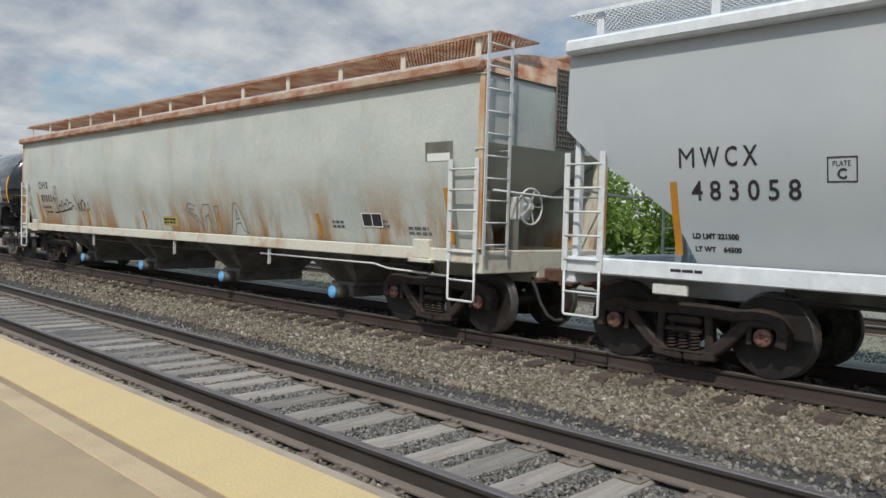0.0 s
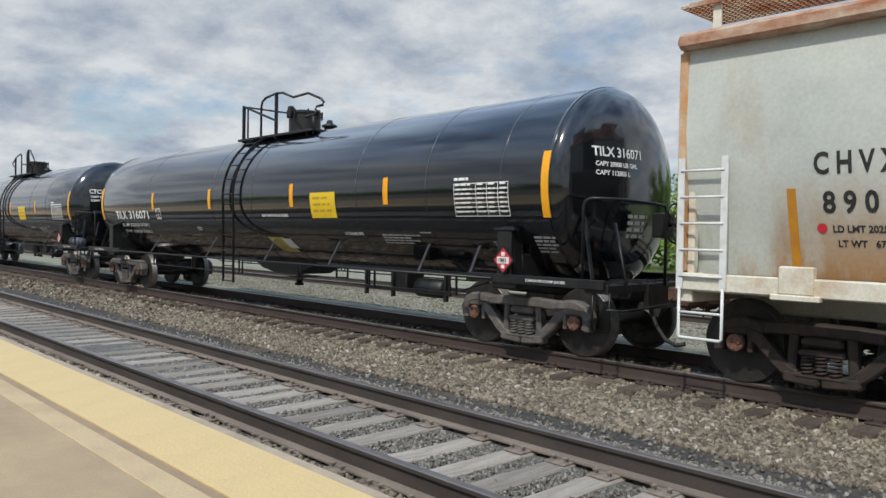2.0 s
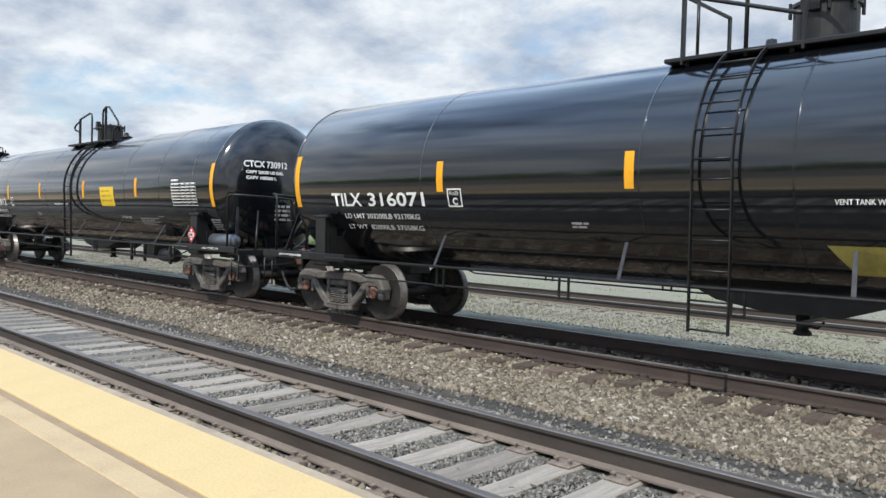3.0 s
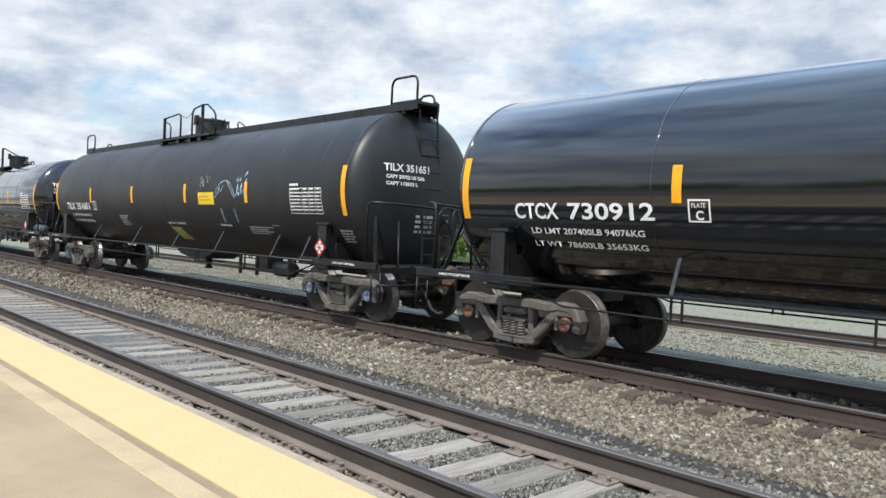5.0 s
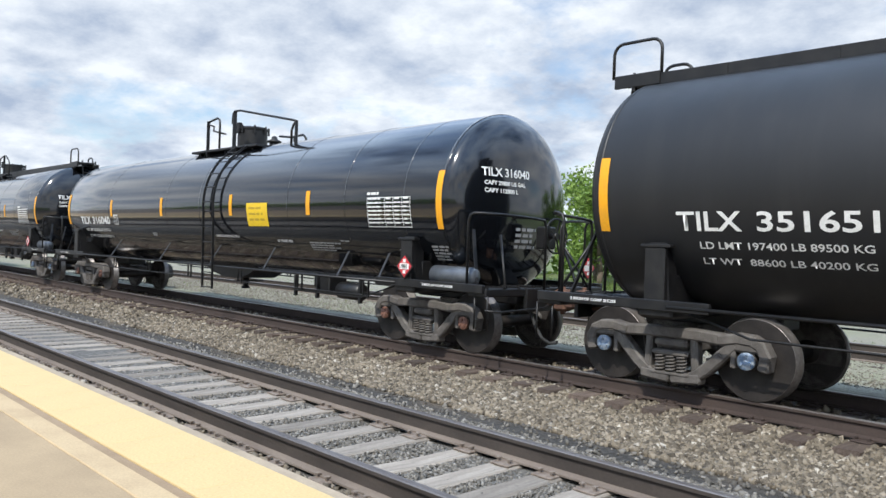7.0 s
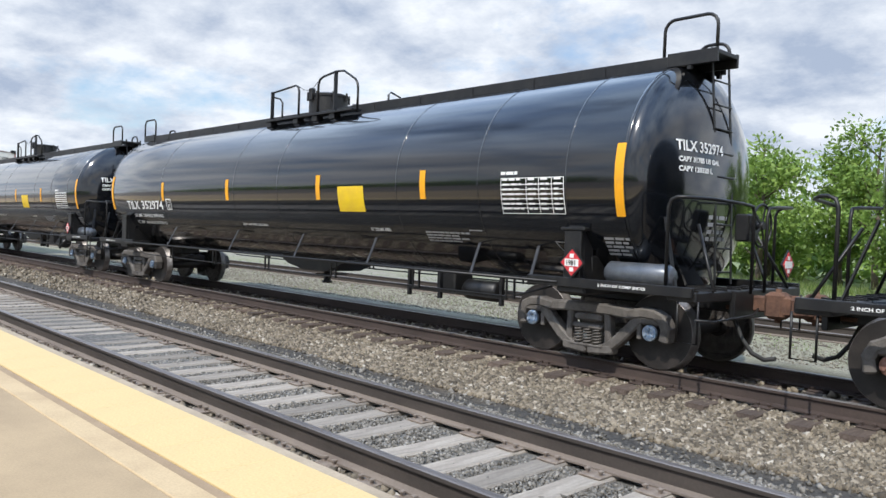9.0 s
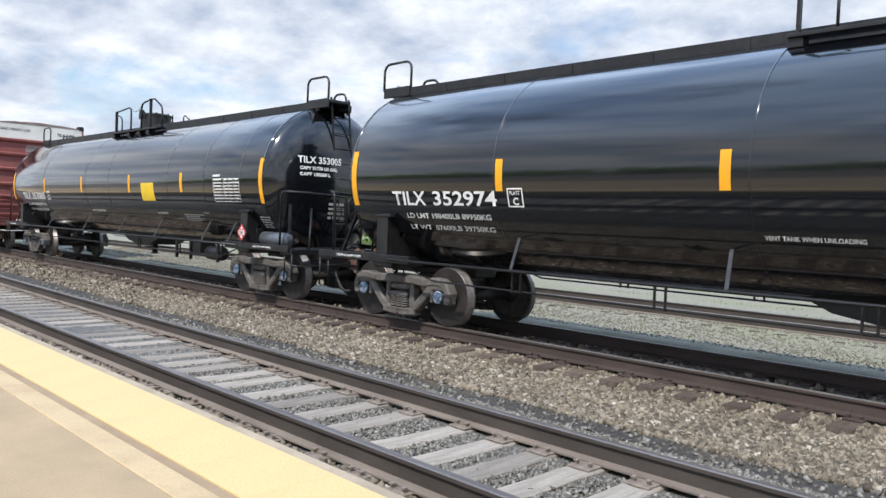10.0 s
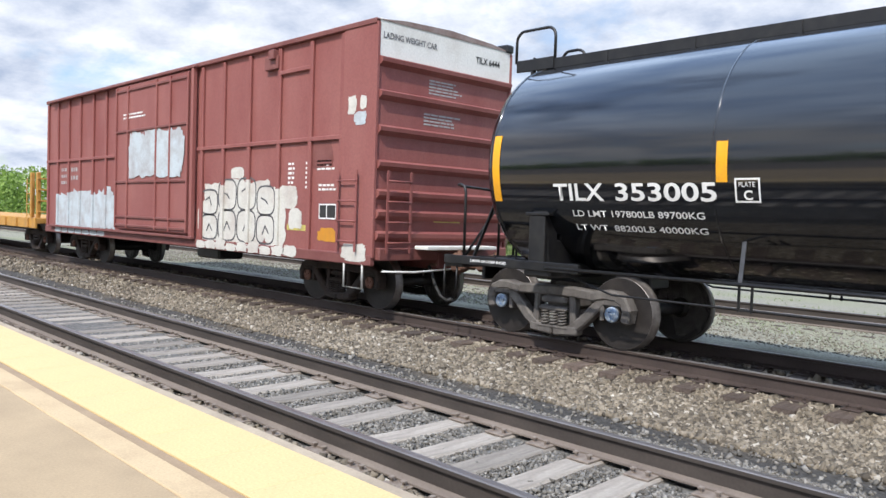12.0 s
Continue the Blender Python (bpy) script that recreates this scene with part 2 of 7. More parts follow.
M = dict(
    black_gloss=gloss_black("glossy black tank paint", (0.004, 0.005, 0.007), 0.12, 1.0, (0.006, 0.006, 0.007)),
    black_matte=gloss_black("matte black tank paint", (0.014, 0.0145, 0.016), 0.42, 0.0, (0.022, 0.022, 0.023)),
    black_part=worn("black steel", (0.007, 0.007, 0.008), (0.020, 0.019, 0.018), 0.45, 0, 6, 0.45, 0.75, 60, 0.1),
    truck=worn("cast truck steel", (0.08, 0.072, 0.066), (0.17, 0.155, 0.14), 0.75, 0.0, 5, 0.4, 0.75, 50, 0.3),
    # rust brown made darker, with the car body's shade over the trucks in it
    truck_shaded=worn("rusty truck steel darkened for shade", (0.022, 0.016, 0.014), (0.055, 0.035, 0.026), 0.8, 0.0, 5, 0.4, 0.7, 50, 0.3),
    wheel=worn("wheel steel", (0.016, 0.0135, 0.0125), (0.036, 0.030, 0.027), 0.55, 0.1, 4, 0.4, 0.7, 40, 0.15),
    tread=worn("polished tread", (0.16, 0.145, 0.138), (0.24, 0.225, 0.215), 0.45, 0.8, 9, 0.4, 0.6, 60, 0.1),
    cap_blue=worn("blue bearing cap", (0.12, 0.20, 0.33), (0.40, 0.44, 0.48), 0.5, 0.2, 25, 0.4, 0.65, 60, 0.2),
    scribble_blue=worn("pale blue paint line", (0.20, 0.36, 0.52), (0.50, 0.58, 0.64), 0.6, 0, 9, 0.4, 0.65, 60, 0.05),
    cap_rust=worn("rusty bearing cap", (0.16, 0.07, 0.045), (0.25, 0.14, 0.11), 0.8, 0.1, 20, 0.4, 0.65, 60, 0.2),
    rust=worn("rusty iron", (0.085, 0.045, 0.032), (0.16, 0.085, 0.055), 0.9, 0.1, 8, 0.35, 0.65, 60, 0.3),
    silver=worn("dark grey painted tank", (0.10, 0.115, 0.135), (0.17, 0.18, 0.20), 0.3, 0.4, 4, 0.4, 0.7, 50, 0.05),
    hose=worn("rubber hose", (0.015, 0.015, 0.015), (0.03, 0.03, 0.03), 0.7),
    yellow=worn("yellow reflective tape", (0.85, 0.38, 0.008), (0.72, 0.34, 0.02), 0.45, 0, 6, 0.4, 0.7, 80, 0.05),
    label_yellow=worn("yellow sheet label", (0.80, 0.55, 0.015), (0.72, 0.48, 0.03), 0.4, 0, 5, 0.4, 0.7, 80, 0.03),
    label_print=worn("brown-yellow print", (0.50, 0.33, 0.02), (0.42, 0.28, 0.03), 0.5, 0, 5, 0.4, 0.7, 80, 0.03),
    label_faded=worn("faded yellow stencil", (0.55, 0.46, 0.12), (0.30, 0.26, 0.08), 0.6, 0, 4, 0.4, 0.7, 80, 0.03),
    orange_tape=worn("orange reflective tape", (0.55, 0.24, 0.015), (0.45, 0.20, 0.03), 0.5, 0, 6, 0.4, 0.7, 80, 0.05),
    white=worn("white stencil paint", (0.80, 0.80, 0.78), (0.70, 0.70, 0.68), 0.55, 0, 12, 0.35, 0.75, 90, 0.03),
    grey_ink=worn("worn white stencil", (0.40, 0.40, 0.40), (0.28, 0.28, 0.28), 0.6, 0, 12, 0.35, 0.75, 90, 0.03),
    ink=worn("black stencil paint", (0.018, 0.018, 0.018), (0.035, 0.035, 0.035), 0.6, 0, 12, 0.35, 0.75, 90, 0.03),
    red_sign=worn("red placard", (0.55, 0.03, 0.04), (0.48, 0.05, 0.06), 0.4, 0, 12, 0.35, 0.75, 90, 0.03),
    # paler than black_part: light reflected off the rail struts is in this grey
    strut_sheen=worn("strut grey with painted sheen", (0.045, 0.046, 0.05), (0.015, 0.015, 0.016), 0.5, 0, 9, 0.35, 0.7, 70, 0.05),
    hopper_old=hopper_paint("weathered hopper paint", (0.47, 0.50, 0.47), (0.58, 0.60, 0.545), (0.34, 0.17, 0.055), 0.95),
    hopper_new=hopper_paint("clean grey hopper paint", (0.42, 0.45, 0.47), (0.455, 0.48, 0.495), (0.3, 0.2, 0.1), 0.0),
    hopper_rust=worn("rust-bleeding roof steel", (0.30, 0.11, 0.05), (0.50, 0.38, 0.28), 0.8, 0, 2.5, 0.35, 0.62, 40, 0.25, (1, 1, 2)),
    corner_rust=worn("rust-streaked cream paint", (0.50, 0.24, 0.08), (0.60, 0.52, 0.40), 0.6, 0, 1.4, 0.42, 0.62, 40, 0.15, (1, 1, 0.6)),
    sill_old=worn("cream sill paint with rust", (0.66, 0.63, 0.53), (0.40, 0.22, 0.10), 0.55, 0, 1.6, 0.52, 0.78, 40, 0.1),
    sill_new=worn("white sill paint", (0.72, 0.75, 0.77), (0.68, 0.71, 0.73), 0.45, 0, 3, 0.4, 0.7, 9, 0.0),
    # far darker than the side paint: shade under the car is in this colour
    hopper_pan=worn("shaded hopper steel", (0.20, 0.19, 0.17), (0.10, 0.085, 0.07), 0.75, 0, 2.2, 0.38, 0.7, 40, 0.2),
    blue_cap=worn("light blue gate cap", (0.10, 0.36, 0.68), (0.22, 0.48, 0.75), 0.4, 0, 14, 0.4, 0.7, 60, 0.1),
    ladder_white=worn("white ladder paint", (0.66, 0.67, 0.66), (0.52, 0.50, 0.45), 0.5, 0, 5, 0.5, 0.8, 9, 0.0),
    box_red=worn("faded boxcar red", (0.215, 0.062, 0.055), (0.28, 0.105, 0.092), 0.62, 0, 0.9, 0.35, 0.7, 30, 0.12, (1, 1, 0.4)),
    box_dark=worn("dark boxcar red", (0.15, 0.045, 0.04), (0.20, 0.075, 0.065), 0.65, 0, 2, 0.35, 0.7, 30, 0.12),
    box_white=worn("dirty white paint", (0.70, 0.70, 0.66), (0.52, 0.49, 0.44), 0.6, 0, 1.5, 0.5, 0.8, 30, 0.08),
    box_roof=worn("galvanised roof", (0.30, 0.24, 0.22), (0.18, 0.11, 0.09), 0.6, 0.3, 3, 0.4, 0.7, 30, 0.1),
    spray=worn("white spray paint", (0.56, 0.55, 0.50), (0.42, 0.37, 0.33), 0.7, 0, 2.2, 0.45, 0.8, 30, 0.05),
    spray_blue=worn("pale blue spray paint", (0.46, 0.52, 0.55), (0.30, 0.27, 0.27), 0.7, 0, 2.0, 0.42, 0.75, 30, 0.05),
    spray_line=worn("grey spray line", (0.10, 0.10, 0.11), (0.16, 0.16, 0.16), 0.7),
    faint_line=worn("faded grey spray line", (0.20, 0.21, 0.20), (0.33, 0.34, 0.32), 0.7, 0, 3),
    flat_orange=worn("orange flatcar paint", (0.52, 0.27, 0.05), (0.38, 0.20, 0.06), 0.6, 0, 2, 0.4, 0.7, 30, 0.12),
    rail=worn("rusty rail steel", (0.046, 0.038, 0.033), (0.078, 0.064, 0.055), 0.75, 0.2, 3, 0.35, 0.7, 50, 0.15, (0.3, 1, 1)),
    rail_dark=worn("dark rusty rail steel", (0.042, 0.030, 0.026), (0.072, 0.052, 0.044), 0.75, 0.1, 3, 0.35, 0.7, 50, 0.15, (0.3, 1, 1)),
    rail_foot=worn("dusty rail foot", (0.20, 0.165, 0.135), (0.13, 0.105, 0.088), 0.85, 0.0, 4, 0.35, 0.7, 50, 0.15, (0.4, 1, 1)),
    rail_top=worn("worn rail head", (0.17, 0.15, 0.14), (0.26, 0.235, 0.22), 0.42, 0.6, 5, 0.35, 0.7, 60, 0.05, (0.2, 1, 1)),
    tie_grey=worn("weathered grey timber", (0.33, 0.295, 0.25), (0.20, 0.172, 0.145), 0.9, 0, 3, 0.38, 0.72, 30, 0.5, (6, 0.6, 6), 0.01, 0.3),
    tie_brown=worn("creosoted timber", (0.085, 0.062, 0.05), (0.155, 0.12, 0.098), 0.9, 0, 4, 0.4, 0.7, 30, 0.4, (6, 0.6, 6), 0.01, 0.45),
    plate=worn("dusty tie plate", (0.17, 0.135, 0.11), (0.27, 0.225, 0.185), 0.85, 0.1, 12, 0.35, 0.7, 60, 0.2),
    concrete=worn("sandy concrete", (0.40, 0.295, 0.175), (0.32, 0.235, 0.14), 0.85, 0, 1.1, 0.38, 0.62, 70, 0.12),
    concrete_band=worn("pale patched concrete", (0.50, 0.375, 0.22), (0.40, 0.29, 0.17), 0.85, 0, 2.5, 0.42, 0.75, 70, 0.12),
    concrete_dark=worn("dark mortar strip", (0.27, 0.19, 0.115), (0.33, 0.24, 0.15), 0.9, 0, 3, 0.38, 0.7, 70, 0.2),
    coping=worn("concrete coping", (0.40, 0.325, 0.235), (0.29, 0.235, 0.17), 0.9, 0, 3, 0.38, 0.7, 60, 0.25),
    tactile=worn("yellow tactile paving", (0.62, 0.455, 0.215), (0.55, 0.41, 0.20), 0.65, 0, 1.5, 0.35, 0.75, 60, 0.05),
    ballast_tan=stone_mat("tan ballast stone", [(0, (0.06, 0.05, 0.037)), (0.35, (0.145, 0.122, 0.09)), (0.72, (0.235, 0.20, 0.148)), (0.95, (0.31, 0.27, 0.21)), (1, (0.48, 0.45, 0.39))]),
    ballast_grey=stone_mat("grey ballast stone", [(0, (0.085, 0.08, 0.07)), (0.4, (0.16, 0.15, 0.132)), (0.8, (0.235, 0.222, 0.198)), (1, (0.34, 0.325, 0.295))]),
    ballast_pale=stone_mat("pale gravel", [(0, (0.14, 0.132, 0.10)), (0.4, (0.20, 0.188, 0.147)), (0.75, (0.25, 0.235, 0.19)), (1, (0.36, 0.34, 0.29))]),
    bark=worn("bark", (0.09, 0.07, 0.05), (0.15, 0.12, 0.09), 0.9, 0, 6, 0.4, 0.7, 40, 0.5),
)


def leaf_mat(name, tones):
    m, nt, b = shader(name, 0.55)
    g = nt.nodes.new("ShaderNodeNewGeometry")
    col = ramp(nt, g.outputs["Random Per Island"], tones)
    col = blend(nt, 0.5, col, ramp(nt, noise_at(nt, 0.5, 3), [(0.3, (0.7, 0.75, 0.6)), (0.7, (1.25, 1.2, 1.0))]), "MULTIPLY")
    nt.links.new(col, b.inputs["Base Color"])
    b.inputs["Transmission Weight"].default_value = 0.0
    tr = nt.nodes.new("ShaderNodeBsdfTranslucent")
    nt.links.new(col, tr.inputs[0])
    ms = nt.nodes.new("ShaderNodeMixShader"); ms.inputs[0].default_value = 0.35
    out = nt.nodes["Material Output"]
    nt.links.new(b.outputs[0], ms.inputs[1]); nt.links.new(tr.outputs[0], ms.inputs[2]); nt.links.new(ms.outputs[0], out.inputs[0])
    return m


M["leaf"] = leaf_mat("fresh green leaves", [(0, (0.08, 0.14, 0.025)), (0.5, (0.18, 0.29, 0.055)), (1, (0.31, 0.43, 0.11))])
M["grass"] = leaf_mat("grass blades", [(0, (0.06, 0.11, 0.02)), (0.6, (0.13, 0.20, 0.045)), (1, (0.24, 0.28, 0.10))])


def ground_mat():
    """Gravel and earth: brown fines by the train's track, darkened for its shadow and the gaps between stones, grey
    fines by the empty one, grassy gravel beyond.
    """
    m, nt, b = shader("gravel ground", 0.92)
    tc, sep = nt.nodes.new("ShaderNodeTexCoord"), nt.nodes.new("ShaderNodeSeparateXYZ")
    nt.links.new(tc.outputs["Object"], sep.inputs[0])
    wob = nt.nodes.new("ShaderNodeMath"); wob.operation = "MULTIPLY_ADD"
    nt.links.new(noise_at(nt, 0.7, 5), wob.inputs[0]); wob.inputs[1].default_value = 1.6
    nt.links.new(sep.outputs[1], wob.inputs[2])
    zone = nt.nodes.new("ShaderNodeMapRange")
    nt.links.new(wob.outputs[0], zone.inputs[0])
    zone.inputs[1].default_value, zone.inputs[2].default_value = 0.8, 40.8
    # stops 0.170 to 0.308 are darkened: train's shadow, shade between the stones
    base = ramp(nt, zone.outputs[0], [(0.0, (0.16, 0.135, 0.11)), (0.055, (0.11, 0.105, 0.10)), (0.143, (0.13, 0.125, 0.112)), (0.150, (0.050, 0.047, 0.043)), (0.162, (0.050, 0.047, 0.043)), (0.170, (0.095, 0.078, 0.057)), (0.308, (0.075, 0.064, 0.052)), (0.324, (0.235, 0.22, 0.17)), (0.75, (0.26, 0.243, 0.195)), (0.85, (0.14, 0.18, 0.06))])
    speck = ramp(nt, noise_at(nt, 22, 4, 0.7), [(0.34, (0.45, 0.45, 0.45)), (0.5, (0.95, 0.95, 0.95)), (0.68, (1.5, 1.5, 1.5))])
    col = blend(nt, 1.0, base, speck, "MULTIPLY")
    far = nt.nodes.new("ShaderNodeMapRange")
    nt.links.new(sep.outputs[1], far.inputs[0]); far.inputs[1].default_value, far.inputs[2].default_value = 11.0, 13.0
    weeds = times_(nt, far.outputs[0], ramp(nt, noise_at(nt, 0.35, 6, 0.65, (0.5, 1, 1)), [(0.42, (0, 0, 0)), (0.66, (1, 1, 1))]))
    col = blend(nt, times_(nt, weeds, 0.55), col, (0.20, 0.22, 0.11))
    nt.links.new(col, b.inputs["Base Color"])
    bump(nt, b, noise_at(nt, 30, 4, 0.7), 0.6, 0.03)
    return m


M["ground"] = ground_mat()


# ---- mesh tools ----
class Shape:
    """Collects faces; every face keeps a material slot and whether it is smooth."""

    def __init__(self):
        self.v, self.f, self.s, self.m, self.slot = [], [], [], [], 0

    def add(self, verts, faces, smooth=False):
        o = len(self.v)
        self.v += [tuple(p) for p in verts]
        for face in faces:
            self.f.append(tuple(i + o for i in face)); self.s.append(smooth); self.m.append(self.slot)
        return self

    def box(self, x0, x1, y0, y1, z0, z1, c=0.0):
        return self.bar((0.5 * (x0 + x1), 0.5 * (y0 + y1), z0), (0.5 * (x0 + x1), 0.5 * (y0 + y1), z1), x1 - x0, y1 - y0, c, (1, 0, 0))

    def bar(self, p, q, w, h, c=0.0, side=None):
        """A bar from p to q, w wide along side, h the other way, its long edges chamfered by c."""
        p, q = Vector(p), Vector(q)
        d = (q - p).normalized()
        s = Vector(side) if side else (Vector((0, 1, 0)) if abs(d.y) < 0.9 else Vector((1, 0, 0)))
        s = (s - d * s.dot(d)).normalized()
        u = d.cross(s)
        if c <= 0:
            ring = [(-w / 2, -h / 2), (w / 2, -h / 2), (w / 2, h / 2), (-w / 2, h / 2)]
        else:
            a, b = w / 2, h / 2
            ring = [(-a + c, -b), (a - c, -b), (a, -b + c), (a, b - c), (a - c, b), (-a + c, b), (-a, b - c), (-a, -b + c)]
        n = len(ring)
        levels = [(p, 1)] if c <= 0 else [(p, 0), (p + d * c, 1)]
        levels += [(q, 1)] if c <= 0 else [(q - d * c, 1), (q, 0)]
        vs = []
        for o, full in levels:
            for x, y in ring:
                if not full:
                    x -= math.copysign(min(c, abs(x)), x); y -= math.copysign(min(c, abs(y)), y)
                vs.append(o + s * x + u * y)
        k = len(levels)
        fs = [(i * n + j, i * n + (j + 1) % n, (i + 1) * n + (j + 1) % n, (i + 1) * n + j) for i in range(k - 1) for j in range(n)]
        fs += [tuple(range(n - 1, -1, -1)), tuple((k - 1) * n + j for j in range(n))]
        return self.add(vs, fs)

    def tube(self, pts, r, n=8, closed=False):
        pts = [Vector(p) for p in pts]
        vs, k = [], len(pts)
        ref = None
        for i, p in enumerate(pts):
            a = pts[i - 1] if i or closed else p
            b = pts[(i + 1) % k] if i < k - 1 or closed else p
            d = (b - a).normalized()
            if ref is None:
                ref = Vector((0, 0, 1)) if abs(d.z) < 0.9 else Vector((1, 0, 0))
            s = (ref - d * ref.dot(d)).normalized()
            ref = s
            u = d.cross(s)
            vs += [p + (s * math.cos(t) + u * math.sin(t)) * r for t in (2 * math.pi * j / n for j in range(n))]
        fs = [(i * n + j, i * n + (j + 1) % n, ((i + 1) % k) * n + (j + 1) % n, ((i + 1) % k) * n + j) for i in range(k if closed else k - 1) for j in range(n)]
        self.add(vs, fs, True)
        if not closed:
            o = len(self.v) - k * n
            for face in (tuple(range(n - 1, -1, -1)), tuple((k - 1) * n + j for j in range(n))):
                self.f.append(tuple(i + o for i in face)); self.s.append(False); self.m.append(self.slot)
        return self

    def turned(self, profile, origin, axis, n=32, smooth=True):
        """Turns a profile of (distance along axis, radius) round the axis."""
        o, d = Vector(origin), Vector(axis).normalized()
        s = Vector((0, 0, 1)) if abs(d.z) < 0.9 else Vector((1, 0, 0))
        s = (s - d * s.dot(d)).normalized()
        u = d.cross(s)
        vs = [o + d * a + (s * math.cos(t) + u * math.sin(t)) * r for a, r in profile for t in (2 * math.pi * j / n for j in range(n))]
        k = len(profile)
        self.add(vs, [(i * n + j, i * n + (j + 1) % n, (i + 1) * n + (j + 1) % n, (i + 1) * n + j) for i in range(k - 1) for j in range(n)], smooth)
        base = len(self.v) - k * n
        for face in (tuple(range(n - 1, -1, -1)), tuple((k - 1) * n + j for j in range(n))):
            self.f.append(tuple(i + base for i in face)); self.s.append(False); self.m.append(self.slot)
        return self

    def plate(self, outline, y0, y1):
        """An outline in the xz plane, given thickness from y0 to y1."""
        n = len(outline)
        vs = [(x, y0, z) for x, z in outline] + [(x, y1, z) for x, z in outline]
        fs = [tuple(range(n)), tuple(range(2 * n - 1, n - 1, -1))] + [(j, (j + 1) % n, (j + 1) % n + n, j + n) for j in range(n)]
        return self.add(vs, fs)

    def loft(self, sections, smooth=True, caps=False):
        """Joins open or closed sections of equal length."""
        n = len(sections[0])
        vs = [p for sec in sections for p in sec]
        fs = [(i * n + j, i * n + j + 1, (i + 1) * n + j + 1, (i + 1) * n + j) for i in range(len(sections) - 1) for j in range(n - 1)]
        if caps:
            fs += [tuple(range(n)), tuple((len(sections) - 1) * n + j for j in range(n - 1, -1, -1))]
        return self.add(vs, fs, smooth)

    def mesh(self, name, *mats):
        me = bpy.data.meshes.new(name)
        me.from_pydata(self.v, [], self.f)
        me.polygons.foreach_set("use_smooth", self.s)
        me.polygons.foreach_set("material_index", self.m)
        for m in mats:
            me.materials.append(M[m] if isinstance(m, str) else m)
        me.update()
        bm = bmesh.new(); bm.from_mesh(me)
        if len(bm.faces) < 60000:
            bmesh.ops.recalc_face_normals(bm, faces=bm.faces)
        bm.to_mesh(me); bm.free()
        return me


def part(name, mesh, parent, label="", at=None):
    ob = new(name, mesh)
    ob.parent = parent
    if at is not None:
        ob.matrix_basis = at
    return tagged(ob, label)


def thing(name, label, category, group="", at=None, kind=""):
    ob = tagged(new(name), label, category, group, kind)
    ob.empty_display_size = 0.3
    if at is not None:
        ob.matrix_basis = at
    return ob


CACHE = {}


def shared(key, build, *mats):
    if key not in CACHE:
        CACHE[key] = build().mesh(key, *mats)
    return CACHE[key]


# ---- lettering ----
def letters(text, size, wide=1.0, bold=0.0, spacing=1.0):
    cu = bpy.data.curves.new("lettering", "FONT")
    cu.body, cu.size, cu.offset, cu.space_character, cu.resolution_u = text, size, bold, spacing, 3
    ob = bpy.data.objects.new("lettering", cu)
    me = bpy.data.meshes.new_from_object(ob)
    bpy.data.objects.remove(ob); bpy.data.curves.remove(cu)
    for vt in me.vertices:
        vt.co.x *= wide
    return me


def fitted(text, width, height, bold=0.0):
    """Lettering stretched to a width and a capital height."""
    me = letters(text, 1.0, 1.0, bold / height)
    xs, ys = [vt.co.x for vt in me.vertices], [vt.co.y for vt in me.vertices]
    x0, y0 = min(xs), min(ys)
    for vt in me.vertices:
        vt.co = Vector(((vt.co.x - x0) * width / (max(xs) - x0), (vt.co.y - y0) * height / (max(ys) - y0), 0))
    return me


def on_side(me, x, z, lift):
    """Lays flat lettering on a car side at y = -lift, its lower left corner at x, z."""
    for vt in me.vertices:
        vt.co = Vector((x + vt.co.x, -lift, z + vt.co.y))
    return me


TANK_R, TANK_Z, TANK_HALF, HEAD = 1.40, 2.30, 8.04, 0.44     # shell of the ladder cars; the walkway cars are wider


def on_tank(me, x, z, lift=0.006):
    """Wraps flat lettering round the near side of the tank shell."""
    for vt in me.vertices:
        a = math.asin(max(-0.99, min(0.99, (z - TANK_Z) / TANK_R))) + vt.co.y / TANK_R
        r = TANK_R + lift
        vt.co = Vector((x + vt.co.x, -r * math.cos(a), TANK_Z + r * math.sin(a)))
    return me


def on_head(me, y, z, lift=0.008):
    """Lays flat lettering on the leading head of the tank."""
    for vt in me.vertices:
        yy, zz = y + vt.co.x, z + vt.co.y
        rr = min(0.98, math.hypot(yy, zz - TANK_Z) / TANK_R)
        vt.co = Vector((TANK_HALF + HEAD * math.sqrt(1 - rr * rr) + lift, yy, zz))
    return me


SMALL_PRINT = ("table_print", "small_print", "notice_print", "head_print", "end_print", "scribble")


def written(name, me, mat, parent, label=""):
    me.materials.clear(); me.materials.append(M[mat])
    me.name = name
    ob = part(name, me, parent, label)
    return tagged(ob, label, kind="stuff") if name in SMALL_PRINT else ob


def patch_mesh(w, h, cols=1, rows=6):
    """A flat sheet w by h from the origin, cut finely enough to be bent."""
    me = bpy.data.meshes.new("sheet")
    vs = [(w * i / cols, h * j / rows, 0) for j in range(rows + 1) for i in range(cols + 1)]
    fs = [(j * (cols + 1) + i, j * (cols + 1) + i + 1, (j + 1) * (cols + 1) + i + 1, (j + 1) * (cols + 1) + i) for j in range(rows) for i in range(cols)]
    me.from_pydata(vs, [], fs); me.update()
    return me


